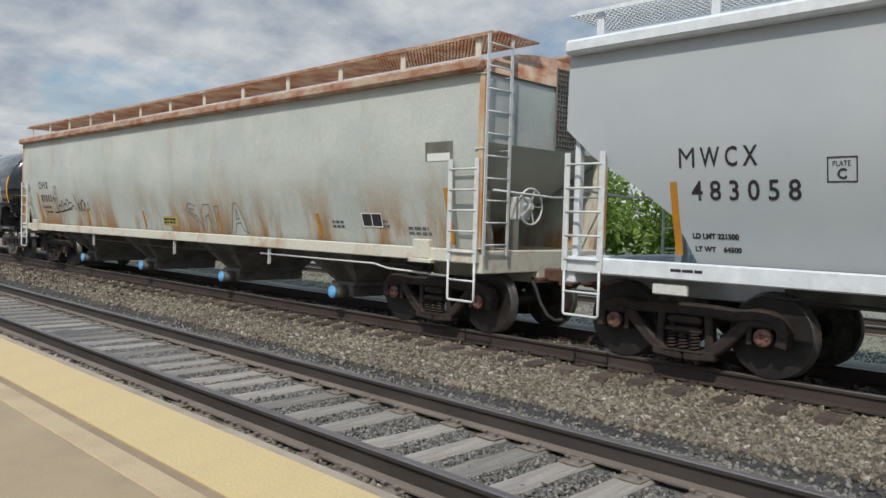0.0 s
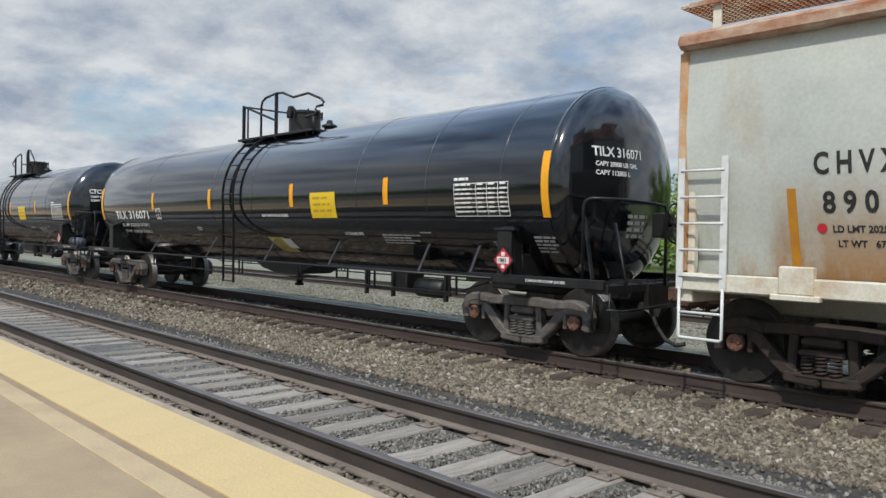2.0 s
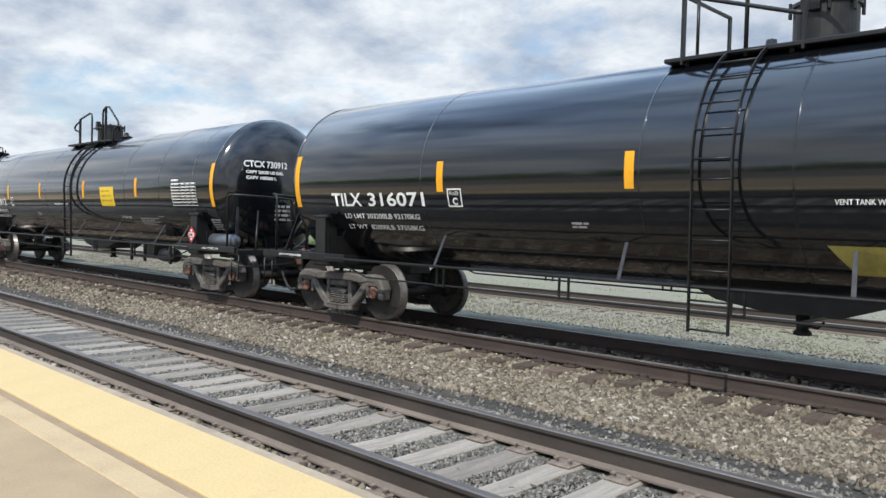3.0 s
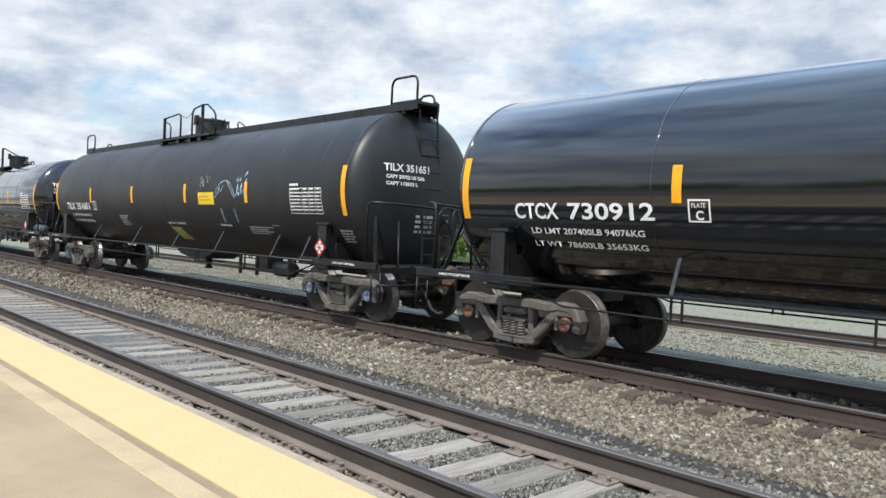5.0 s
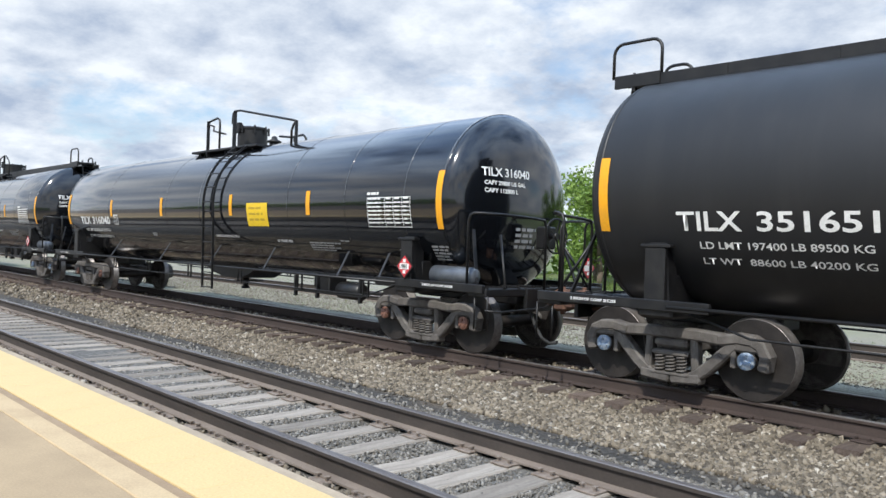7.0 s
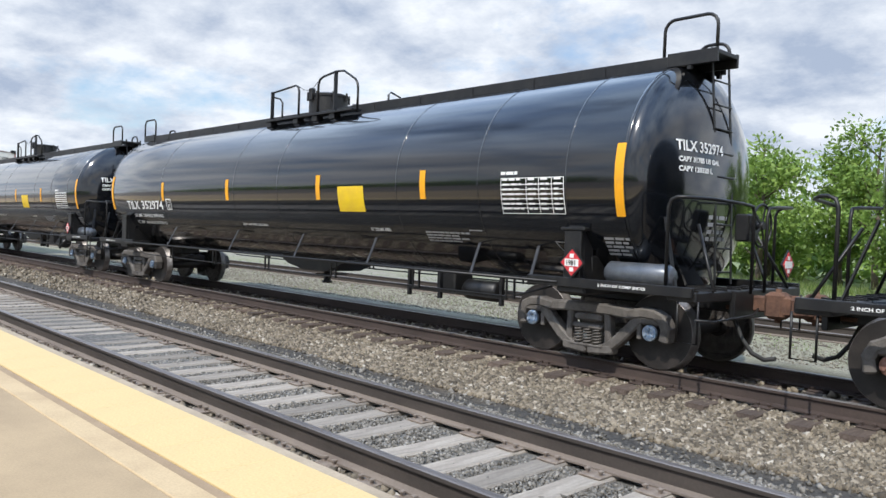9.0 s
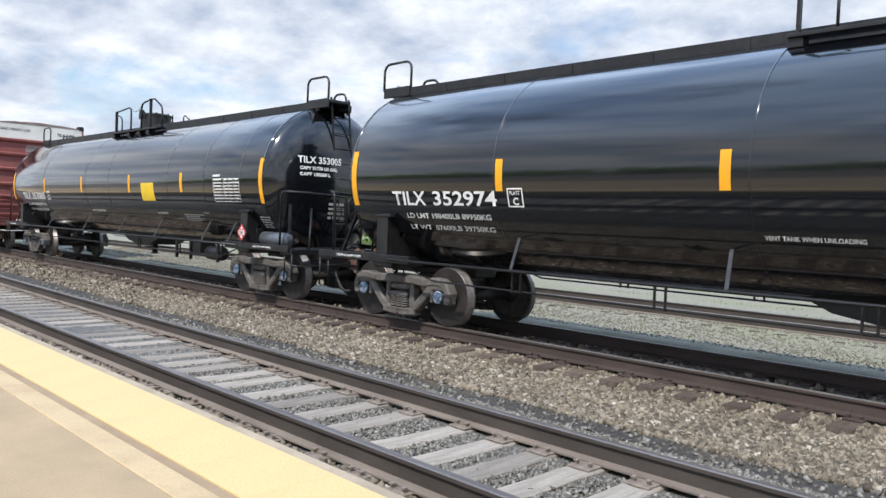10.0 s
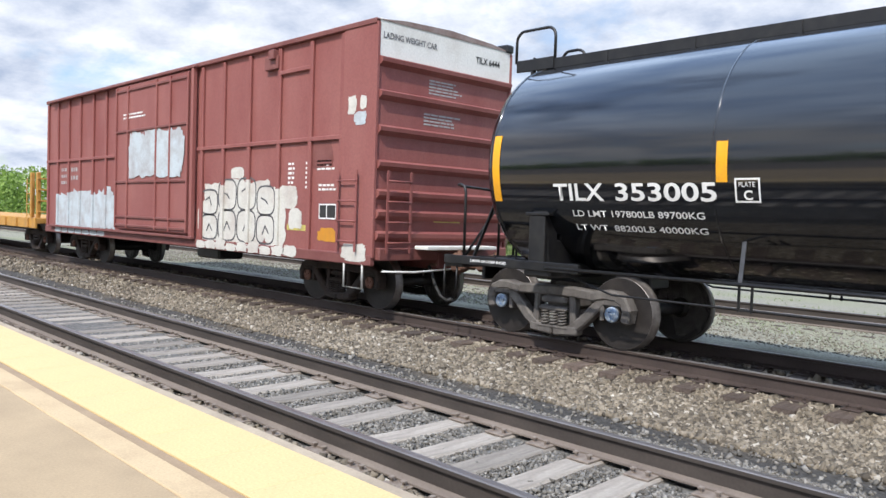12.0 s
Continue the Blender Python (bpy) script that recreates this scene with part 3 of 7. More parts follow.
def bars_mesh(w, h, lines, seed, gap=0.45, word=0.16):
    """Rows of short bars in place of small print, w by h from the origin."""
    rng = random.Random(seed)
    vs, fs = [], []
    step = h / lines
    for j in range(lines):
        y1 = h - j * step
        y0 = y1 - step * (1 - gap)
        x, end = 0.0, w * rng.uniform(0.7, 1.0)
        while x < end - 0.02:
            l = min(end - x, word * rng.uniform(0.5, 1.5))
            o = len(vs)
            vs += [(x, y0, 0), (x + l, y0, 0), (x + l, y1, 0), (x, y1, 0)]
            fs.append((o, o + 1, o + 2, o + 3))
            x += l + step * 0.35
    me = bpy.data.meshes.new("print"); me.from_pydata(vs, [], fs); me.update()
    return me


def outline_mesh(w, h, t, cols=(), rows=()):
    """A ruled frame w by h with lines t wide at the given fractions."""
    vs, fs = [], []

    def rect(x0, y0, x1, y1):
        k = max(1, int((y1 - y0) / 0.08))
        for i in range(k):
            a, b, o = y0 + (y1 - y0) * i / k, y0 + (y1 - y0) * (i + 1) / k, len(vs)
            vs.extend([(x0, a, 0), (x1, a, 0), (x1, b, 0), (x0, b, 0)]); fs.append((o, o + 1, o + 2, o + 3))

    for c in (0, *cols, 1):
        rect(c * (w - t), 0, c * (w - t) + t, h)
    for r in (0, *rows, 1):
        rect(0, r * (h - t), w, r * (h - t) + t)
    me = bpy.data.meshes.new("ruled_frame"); me.from_pydata(vs, [], fs); me.update()
    return me


def stroke_mesh(strokes, width):
    """Painted strokes: polylines in x, y given a width."""
    vs, fs = [], []
    for pts in strokes:
        for (x0, y0), (x1, y1) in zip(pts, pts[1:]):
            dx, dy = x1 - x0, y1 - y0
            l = math.hypot(dx, dy) or 1
            nx, ny = -dy / l * width / 2, dx / l * width / 2
            ex, ey = dx / l * width / 3, dy / l * width / 3
            o = len(vs)
            vs += [(x0 + nx - ex, y0 + ny - ey, 0), (x0 - nx - ex, y0 - ny - ey, 0), (x1 - nx + ex, y1 - ny + ey, 0), (x1 + nx + ex, y1 + ny + ey, 0)]
            fs.append((o, o + 1, o + 2, o + 3))
    me = bpy.data.meshes.new("painted_line"); me.from_pydata(vs, [], fs); me.update()
    return me


# ---- ground, tracks, platform ----
PROFILE = [(2.66, -0.33), (2.95, -0.25), (3.25, -0.232), (5.15, -0.232), (5.45, -0.27), (5.85, -0.36), (6.4, -0.385), (6.9, -0.365), (7.4, -0.335), (7.85, -0.305), (8.05, -0.268), (8.35, -0.245), (10.4, -0.25), (10.9, -0.30), (12.0, -0.36), (15.2, -0.37), (15.7, -0.31), (17.8, -0.31), (18.3, -0.37)]


def ground_z(y):
    return np.interp(y, [p[0] for p in PROFILE], [p[1] for p in PROFILE])


def build_ground():
    xs = np.concatenate([[-2500, -900, -400, -200], np.arange(-120, 30.1, 1.0), [60, 120, 400, 900, 2500]])
    ys = np.concatenate([[-2500, -600, -100, -20, 0, 2.0], np.arange(2.66, 19, 0.2), [22, 26, 30, 40, 60, 120, 300, 900, 2500]])
    sh = Shape()
    vs = []
    for y in ys:
        for x in xs:
            z = float(ground_z(y))
            if 2.7 < y < 40 and -120 < x < 30:
                z += 0.02 * noise.noise((x * 0.8, y * 1.3, 0.0))
            if 3.5 < y < 5.0:       # mud has risen over the ties here
                z += 0.022 * max(0.0, 1 - abs(x + 12.5) / 3.5) ** 0.5 + 0.015 * max(0.0, 1 - abs(x + 24) / 6)
            vs.append((x, y, z))
    n = len(xs)
    sh.add(vs, [(j * n + i, j * n + i + 1, (j + 1) * n + i + 1, (j + 1) * n + i) for j in range(len(ys) - 1) for i in range(n - 1)], True)
    return tagged(new("ground", sh.mesh("ground", "ground")), "gravelled and weedy ground round the railway tracks", "ground", kind="structure")


def stones(name, count, xr, yr, size, mat, seed, label, keep=None, near=-6.0, spread=9.0):
    """Angular loose stones, denser towards the platform end of the view."""
    rng = np.random.default_rng(seed)
    x = np.clip(near - np.abs(rng.normal(0, spread, count)) + rng.uniform(0, 5, count), *xr) if near is not None else rng.uniform(*xr, count)
    x = np.where((x <= xr[0]) | (x >= xr[1]), rng.uniform(*xr, count), x)
    y = rng.uniform(*yr, count)
    if keep is not None:
        k = keep(x, y, rng)
        x, y = x[k], y[k]
        count = len(x)
    s = size * rng.uniform(0.55, 1.35, count) * (1 + np.clip(-x - 12, 0, 40) * 0.02)
    cube = np.array([(-1, -1, -1), (1, -1, -1), (1, 1, -1), (-1, 1, -1), (-1, -1, 1), (1, -1, 1), (1, 1, 1), (-1, 1, 1)], float) * 0.5
    faces = np.array([(0, 3, 2, 1), (4, 5, 6, 7), (0, 1, 5, 4), (1, 2, 6, 5), (2, 3, 7, 6), (3, 0, 4, 7)])
    p = cube[None] * rng.uniform(0.55, 1.25, (count, 8, 1)) * rng.uniform(0.6, 1.2, (count, 1, 3)) * np.array([1.15, 1.0, 0.8])
    q = rng.normal(size=(count, 4)); q /= np.linalg.norm(q, axis=1, keepdims=True)
    w, a, b, c = q.T
    R = np.stack([np.stack([1 - 2 * (b * b + c * c), 2 * (a * b - c * w), 2 * (a * c + b * w)], -1),
                  np.stack([2 * (a * b + c * w), 1 - 2 * (a * a + c * c), 2 * (b * c - a * w)], -1),
                  np.stack([2 * (a * c - b * w), 2 * (b * c + a * w), 1 - 2 * (a * a + b * b)], -1)], 1)
    p = np.einsum("nij,nkj->nki", R, p) * s[:, None, None]
    p += np.stack([x, y, ground_z(y) + s * rng.uniform(0.0, 0.5, count)], -1)[:, None]
    f = (faces[None] + 8 * np.arange(count)[:, None, None]).reshape(-1, 4)
    me = bpy.data.meshes.new(name)
    me.vertices.add(count * 8); me.vertices.foreach_set("co", p.astype(np.float32).ravel())
    me.loops.add(len(f) * 4); me.loops.foreach_set("vertex_index", f.astype(np.int32).ravel())
    me.polygons.add(len(f)); me.polygons.foreach_set("loop_start", np.arange(0, len(f) * 4, 4, dtype=np.int32))
    me.update(calc_edges=True)
    me.materials.append(M[mat])
    return tagged(new(name, me), label, "gravel", kind="stuff")


RAIL_SECTION = [(-0.07, -0.185), (0.07, -0.185), (0.07, -0.170), (0.012, -0.150), (0.010, -0.045), (0.036, -0.035), (0.037, -0.008), (0.028, 0.0), (-0.028, 0.0), (-0.037, -0.008), (-0.036, -0.035), (-0.010, -0.045), (-0.012, -0.150), (-0.07, -0.170)]


def rail_mesh():
    sh = Shape()
    n = len(RAIL_SECTION)
    xs = [-260, -60, -20, 0, 40]
    vs = [(x, y, z) for x in xs for y, z in RAIL_SECTION]
    for i in range(len(xs) - 1):
        for j in range(n):
            sh.slot = 1 if j in (6, 7, 8) else 2 if j in (1, 2, 12, 13) else 0
            sh.add([vs[i * n + j], vs[i * n + (j + 1) % n], vs[(i + 1) * n + (j + 1) % n], vs[(i + 1) * n + j]], [(0, 1, 2, 3)])
    return sh


def tie_shape(seed, half=1.3):
    rng = random.Random(seed)
    sh = Shape()
    w = 0.23
    n = 7
    secs = []
    for i in range(n):
        y = -half + 2 * half * i / (n - 1)
        a, b, dz = rng.uniform(-0.012, 0.012), rng.uniform(-0.012, 0.012), rng.uniform(-0.008, 0.004)
        secs.append([(-w / 2 + a, y, -0.17), (-w / 2 + a, y, -0.015 + dz), (-w / 2 + 0.015 + a, y, dz), (a * 2, y, dz - 0.004), (w / 2 - 0.015 + b, y, dz), (w / 2 + b, y, -0.015 + dz), (w / 2 + b, y, -0.17)])
    return sh.loft(secs, False, True)


def plate_shape():
    sh = Shape()
    sh.box(-0.10, 0.10, -0.18, 0.18, 0.0, 0.016, 0.004)
    for x, y in ((-0.06, -0.11), (0.06, 0.11), (0.06, -0.11), (-0.06, 0.11)):
        sh.bar((x, y, 0.01), (x, y, 0.045), 0.022, 0.022)
        sh.bar((x, y - 0.02 * (1 if y > 0 else -1), 0.045), (x, y + 0.02 * (1 if y > 0 else -1), 0.045), 0.034, 0.012)
    return sh


NEAR_TIES = [-3.38, -3.82, -4.25, -4.75, -5.37, -5.88, -6.39, -6.85, -7.42, -7.82, -8.37, -8.80, -9.30, -9.86, -10.42, -10.95, -11.42, -11.84]


def tie_places(start, stop):
    """Tie middles along x with the track's uneven spacing."""
    rng = random.Random(int(start * 10) + 5)
    out = []
    x = start
    while x > stop:
        out.append(x); x -= 0.515 + rng.uniform(-0.04, 0.04)
    return out


def build_track(name, yc, tie_key, xs_near, xs_far, label, top=0.0, used=False):
    tr = thing(name, label, "railway track", at=pose(0, yc, top), kind="structure")
    rail = shared("used_rail", rail_mesh, "rail_dark", "rail_top", "rail_dark") if used else shared("rail", rail_mesh, "rail", "rail_top", "rail_foot")
    for s in (-1, 1):
        part("rail", rail, tr, "rusty steel rail with a worn head", pose(0, s * 0.7525, 0))
    plate = shared("used_plate", plate_shape, "rail_dark") if used else shared("tie_plate", plate_shape, "plate")
    for i, x in enumerate(xs_near):
        me = shared("%s_%d" % (tie_key, i % 6), lambda: tie_shape(i % 6), tie_key)
        rng = random.Random(i * 7 + 1)
        tie = part("tie", me, tr, "", pose(x, rng.uniform(-0.05, 0.05), -0.201, 0, 0, rng.uniform(-1.2, 1.2)))
        for s in (-1, 1):
            part("tie_plate", plate, tie, "", pose(0, s * 0.7525, 0.001))
    if xs_far:
        sh = Shape()
        for i, x in enumerate(xs_far):
            sh.box(x - 0.115, x + 0.115, -1.3, 1.3, -0.37, -0.203, 0.01)
        tagged(part("far_ties", sh.mesh("far_ties", tie_key), tr), kind="stuff")
    return tr


def build_platform():
    pf = thing("platform", "sandy concrete station platform with a yellow tactile edge", "platform", kind="structure")
    top = 0.20
    sh = Shape(); sh.box(-140, 30, -4.6, 1.69, -0.5, top, 0.01)
    part("slab", sh.mesh("slab", "concrete"), pf, "sandy brown worn concrete slab")
    sh = Shape(); sh.box(-140, 30, 1.69, 1.865, -0.5, top + 0.002, 0.006)
    part("pale_band", sh.mesh("pale_band", "concrete_band"), pf, "pale patched concrete band")
    sh = Shape(); sh.box(-140, 30, 1.865, 1.935, -0.5, top - 0.004, 0.004)
    part("mortar_strip", sh.mesh("mortar_strip", "concrete_dark"), pf, "dark mortar strip")
    sh = Shape(); sh.box(-140, 30, 2.508, 2.63, -0.55, top - 0.012, 0.02)
    part("coping", sh.mesh("coping", "coping"), pf, "chipped concrete edge")

    def tile():
        t = Shape()
        t.box(-0.303, 0.303, 0, 0.57, -0.06, 0, 0.003)
        for i in range(10):
            for j in range(9):
                cx, cy = -0.27 + i * 0.06, 0.04 + j * 0.06
                o = [(cx + 0.012 * math.cos(a), cy + 0.012 * math.sin(a)) for a in (0, 1.05, 2.09, 3.14, 4.19, 5.24)]
                t.add([(x, y, 0) for x, y in o] + [(cx + (x - cx) * 0.55, cy + (y - cy) * 0.55, 0.0012) for x, y in o], [tuple(range(6, 12))] + [(k, (k + 1) % 6, (k + 1) % 6 + 6, k + 6) for k in range(6)])
        return t
    me = shared("tactile_tile", tile, "tactile")
    for i in range(66):
        part("tactile_tile", me, pf, "", pose(1.2 - i * 0.608, 1.938, top + 0.004))
    sh = Shape(); sh.box(1.2 + 0.5 * 0.608, 30, 1.935, 2.508, -0.3, top + 0.003, 0.003)
    part("tactile_strip", sh.mesh("tactile_strip", "tactile"), pf)
    sh = Shape(); sh.box(-140, 1.2 - 65.5 * 0.608, 1.935, 2.508, -0.3, top + 0.003, 0.003)
    part("tactile_strip", sh.mesh("tactile_strip", "tactile"), pf)
    return pf


build_ground()
build_platform()
near_x = list(NEAR_TIES)
near_far = tie_places(-12.36, -150)
up = [-2.88, -2.36, -1.84, -1.32, -0.8, -0.28, 0.24, 0.76]
build_track("track_near", NEAR_Y, "tie_grey", up + near_x + near_far[:85], near_far[85:] + [1.25 + 0.52 * k for k in range(60)], "empty railway track with weathered grey ties and rusty rails")
train_ties = tie_places(1.0, -150)
build_track("track_train", TRAIN_Y, "tie_brown", train_ties[:95], train_ties[95:] + [1.52 + 0.52 * k for k in range(60)], "railway track with creosoted ties in tan ballast under the train", used=True)
far_ties = tie_places(30.0, -110)
build_track("track_far", FAR_Y, "tie_brown", [], far_ties, "rusty siding sunk in weedy gravel behind the train", -0.12)


# ---- running gear shared by all cars ----
def wheelset_shape():
    """Axle along y with two flanged wheels and bearing end caps; slot 1 is the tread, slot 2 the cap."""
    sh = Shape()
    for s in (-1, 1):
        a = (0, s, 0)
        sh.slot = 0
        sh.turned([(0.60, 0.10), (0.66, 0.12), (0.70, 0.30), (0.685, 0.385), (0.665, 0.40), (0.665, 0.455)], (0, 0, 0), a, 40)
        sh.turned([(0.815, 0.10), (0.80, 0.13), (0.76, 0.31), (0.79, 0.395), (0.80, 0.405)], (0, 0, 0), a, 40)
        sh.turned([(0.795, 0.40), (0.805, 0.41), (0.807, 0.449)], (0, 0, 0), a, 40)
        sh.slot = 1
        sh.turned([(0.665, 0.452), (0.668, 0.482), (0.69, 0.484), (0.705, 0.462), (0.80, 0.455), (0.806, 0.449)], (0, 0, 0), a, 48)
        sh.slot = 0
        sh.turned([(0.80, 0.085), (0.90, 0.08), (0.90, 0.105), (0.99, 0.105), (0.99, 0.09)], (0, 0, 0), a, 20)
        sh.slot = 2
        sh.turned([(0.985, 0.098), (1.02, 0.098), (1.03, 0.088), (1.03, 0.03), (1.035, 0.0)], (0, 0, 0), a, 20)
        for k in range(3):
            t = 2 * math.pi * k / 3
            c = Vector((0.055 * math.cos(t), s * 1.03, 0.055 * math.sin(t)))
            sh.turned([(0, 0.02), (0.018, 0.02), (0.02, 0.0)], c, a, 6, False)
    sh.slot = 0
    sh.turned([(-0.7, 0.085), (0.7, 0.085)], (0, 0, 0), (0, 1, 0), 16)
    return sh


def frame_shape():
    """One cast side frame: arched pedestals, top chord, diagonals and spring seat round two open windows."""
    sh = Shape()
    z0 = 0.457

    def bars(pts, w, t=0.15):
        for i, ((x0, a), (x1, b)) in enumerate(zip(pts, pts[1:])):
            t += 0.009 if i % 2 else -0.004
            for m in (-1, 1):
                p, q = Vector((m * x0, 0, a)), Vector((m * x1, 0, b))
                k = (q - p).normalized() * w * 0.36
                sh.bar(p - k, q + k, t, w, 0.022, (0, 1, 0))
    bars([(1.10, 0.40), (1.12, 0.52), (1.06, 0.63), (0.95, 0.68), (0.80, 0.69), (0.62, 0.655)], 0.125, 0.19)
    bars([(0.66, 0.655), (0.34, 0.675), (0.01, 0.68)], 0.135, 0.172)
    bars([(0.74, 0.60), (0.60, 0.46), (0.45, 0.31), (0.30, 0.20)], 0.135, 0.16)
    bars([(0.31, 0.20), (0.285, 0.62)], 0.095, 0.15)
    bars([(0.34, 0.175), (0.05, 0.152)], 0.125, 0.186)
    for m in (-1, 1):
        sh.box(m * 0.915 - 0.15, m * 0.915 + 0.15, -0.085, 0.085, z0 + 0.09, z0 + 0.23, 0.025)
        sh.box(m * 0.755 - 0.03, m * 0.755 + 0.03, -0.07, 0.07, 0.36, 0.62, 0.012)
    sh.box(-0.23, 0.23, -0.10, 0.10, 0.405, 0.47, 0.02)
    sh.box(-0.21, 0.21, -0.085, 0.085, 0.505, 0.60, 0.025)
    sh.box(-0.25, 0.25, -0.10, 0.10, 0.18, 0.216, 0.01)
    return sh


def truck_shape():
    """The bolster between the side frames, its centre bowl and the brake beams."""
    sh = Shape()
    sh.box(-0.19, 0.19, -0.9, 0.9, 0.44, 0.66, 0.03)
    sh.turned([(0.60, 0.19), (0.82, 0.19)], (0, 0, 0), (0, 0, 1), 20)
    for m in (-1, 1):
        sh.bar((m * 0.36, -0.78, 0.36), (m * 0.36, 0.78, 0.36), 0.06, 0.09, 0.01)
        sh.bar((m * 0.36, 0.0, 0.38), (0, 0, 0.48), 0.06, 0.06)
    return sh


def spring_shape():
    sh = Shape()
    turns, n = 5, 55
    pts = [(0.052 * math.cos(2 * math.pi * turns * i / n), 0.052 * math.sin(2 * math.pi * turns * i / n), 0.19 * i / n) for i in range(n + 1)]
    return sh.tube(pts, 0.0135, 5)


def coupler_shape():
    sh = Shape()
    sh.bar((0, 0, 0.86), (0.42, 0, 0.86), 0.15, 0.19, 0.02)
    sh.box(0.36, 0.60, -0.19, 0.06, 0.70, 1.02, 0.04)
    sh.box(0.45, 0.66, -0.17, -0.05, 0.73, 0.99, 0.04)
    sh.box(0.44, 0.70, 0.05, 0.17, 0.74, 0.98, 0.04)
    sh.turned([(0.66, 0.035), (1.06, 0.035)], (0.50, -0.10, 0), (0, 0, 1), 10)
    sh.bar((0.02, -0.26, 0.80), (0.02, 0.26, 0.80), 0.18, 0.05, 0.01)
    return sh


def hose_shape():
    sh = Shape()
    pts = [(0.0, 0, 0.78), (0.08, 0, 0.66), (0.17, 0, 0.46), (0.30, 0, 0.30), (0.45, 0, 0.24), (0.58, 0, 0.27)]
    return sh.tube(pts, 0.028, 7)


WHEELS = []     # wheelsets, each with its place on its truck


def add_truck(car, x, frame_mat="truck", cap="cap_blue"):
    tk = part("truck", shared("truck_" + frame_mat, truck_shape, frame_mat), car, "cast steel truck with spring nests", pose(x, 0, 0))
    sf = shared("side_frame_" + frame_mat, frame_shape, frame_mat)
    for y in (-0.93, 0.93):
        part("side_frame", sf, tk, "cast steel side frame with open windows", pose(0, y, 0))
    ws = shared("wheelset_" + cap, wheelset_shape, "wheel", "tread", cap)
    for m in (-1, 1):
        WHEELS.append((part("wheelset", ws, tk, "dark steel wheels on an axle with a bearing cap", pose(m * 0.915, 0, 0.457)), m * 0.915))
    sp = shared("spring_" + frame_mat, spring_shape, frame_mat)
    for sx in (-0.14, 0.0, 0.14):
        for sy in (-0.98, 0.93):
            part("spring", sp, tk, "", pose(sx, sy, 0.215))
    return tk


def add_couplers(car, half, rust="rust"):
    cm = shared("coupler_" + rust, coupler_shape, rust)
    hm = shared("brake_hose", hose_shape, "hose")
    for s, turn in ((1, 0), (-1, 180)):
        part("coupler", cm, car, "rusty knuckle coupler", pose(s * (half - 0.62), 0, 0, 0, 0, turn))
        part("brake_hose", hm, car, "hanging black rubber air hose", pose(s * (half - 0.60), -s * 0.34, 0, 0, 0, turn))


CARS = []       # every car with its place along the train at 6 s


def new_car(name, label, category, u):
    car = thing(name, label, category, "cars of the freight train", pose(u, TRAIN_Y, 0))
    CARS.append((car, u))
    return car


# ---- tank cars ----
def tank_shape():
    sh = Shape()
    prof = [(-TANK_HALF - HEAD * math.sin(a), TANK_R * max(0.001, math.cos(a))) for a in [math.pi / 2 * k / 12 for k in range(12, 0, -1)]]
    prof += [(x, TANK_R) for x in (-TANK_HALF, -5.4, -2.7, 0, 2.7, 5.4, TANK_HALF)]
    prof += [(TANK_HALF + HEAD * math.sin(a), TANK_R * max(0.001, math.cos(a))) for a in [math.pi / 2 * k / 12 for k in range(1, 13)]]
    return sh.turned(prof, (0, 0, TANK_Z), (1, 0, 0), 96)


def seam_shape(width):
    sh = Shape()
    return sh.turned([(-width / 2, TANK_R - 0.002), (-width / 2, TANK_R + 0.0025), (width / 2, TANK_R + 0.0025), (width / 2, TANK_R - 0.002)], (0, 0, TANK_Z), (1, 0, 0), 96)


def ladder_shape(w, h, rungs, r=0.014, stile=0.05, depth=0.012):
    sh = Shape()
    for s in (-1, 1):
        sh.bar((s * w / 2, 0, 0), (s * w / 2, 0, h), stile, depth, 0, (0, 1, 0) if stile < depth else (1, 0, 0))
    for i in range(rungs):
        z = h * (i + 0.5) / rungs
        sh.tube([(-w / 2, -0.01, z), (w / 2, -0.01, z)], r, 6)
    return sh


def hoop_shape(w, h, r=0.022):
    sh = Shape()
    c = 0.14
    pts = [(-w / 2, 0, 0), (-w / 2, 0, h - c)]
    pts += [(-w / 2 + c - c * math.cos(a), 0, h - c + c * math.sin(a)) for a in (0.4, 0.8, 1.2, 1.57)]
    pts += [(w / 2 - c + c * math.sin(a), 0, h - c + c * math.cos(a)) for a in (0.0, 0.4, 0.8, 1.2)]
    pts += [(w / 2, 0, h - c), (w / 2, 0, 0)]
    return sh.tube(pts, r, 7)


def manway_shape(r):
    sh = Shape()
    sh.turned([(0, r + 0.04), (0.05, r + 0.04), (0.05, r), (0.46, r), (0.46, r + 0.025), (0.50, r + 0.025), (0.53, r - 0.06), (0.55, 0.0)], (0, 0, 0), (0, 0, 1), 36, False)
    sh.box(-0.06, 0.06, -r - 0.06, -r + 0.04, 0.36, 0.60, 0.01)
    return sh


def valve_shape():
    sh = Shape()
    sh.turned([(0, 0.20), (0.05, 0.20), (0.05, 0.11), (0.16, 0.11), (0.16, 0.16), (0.20, 0.16), (0.24, 0.07), (0.30, 0.06), (0.32, 0.0)], (0, 0, 0), (0, 0, 1), 18)
    return sh


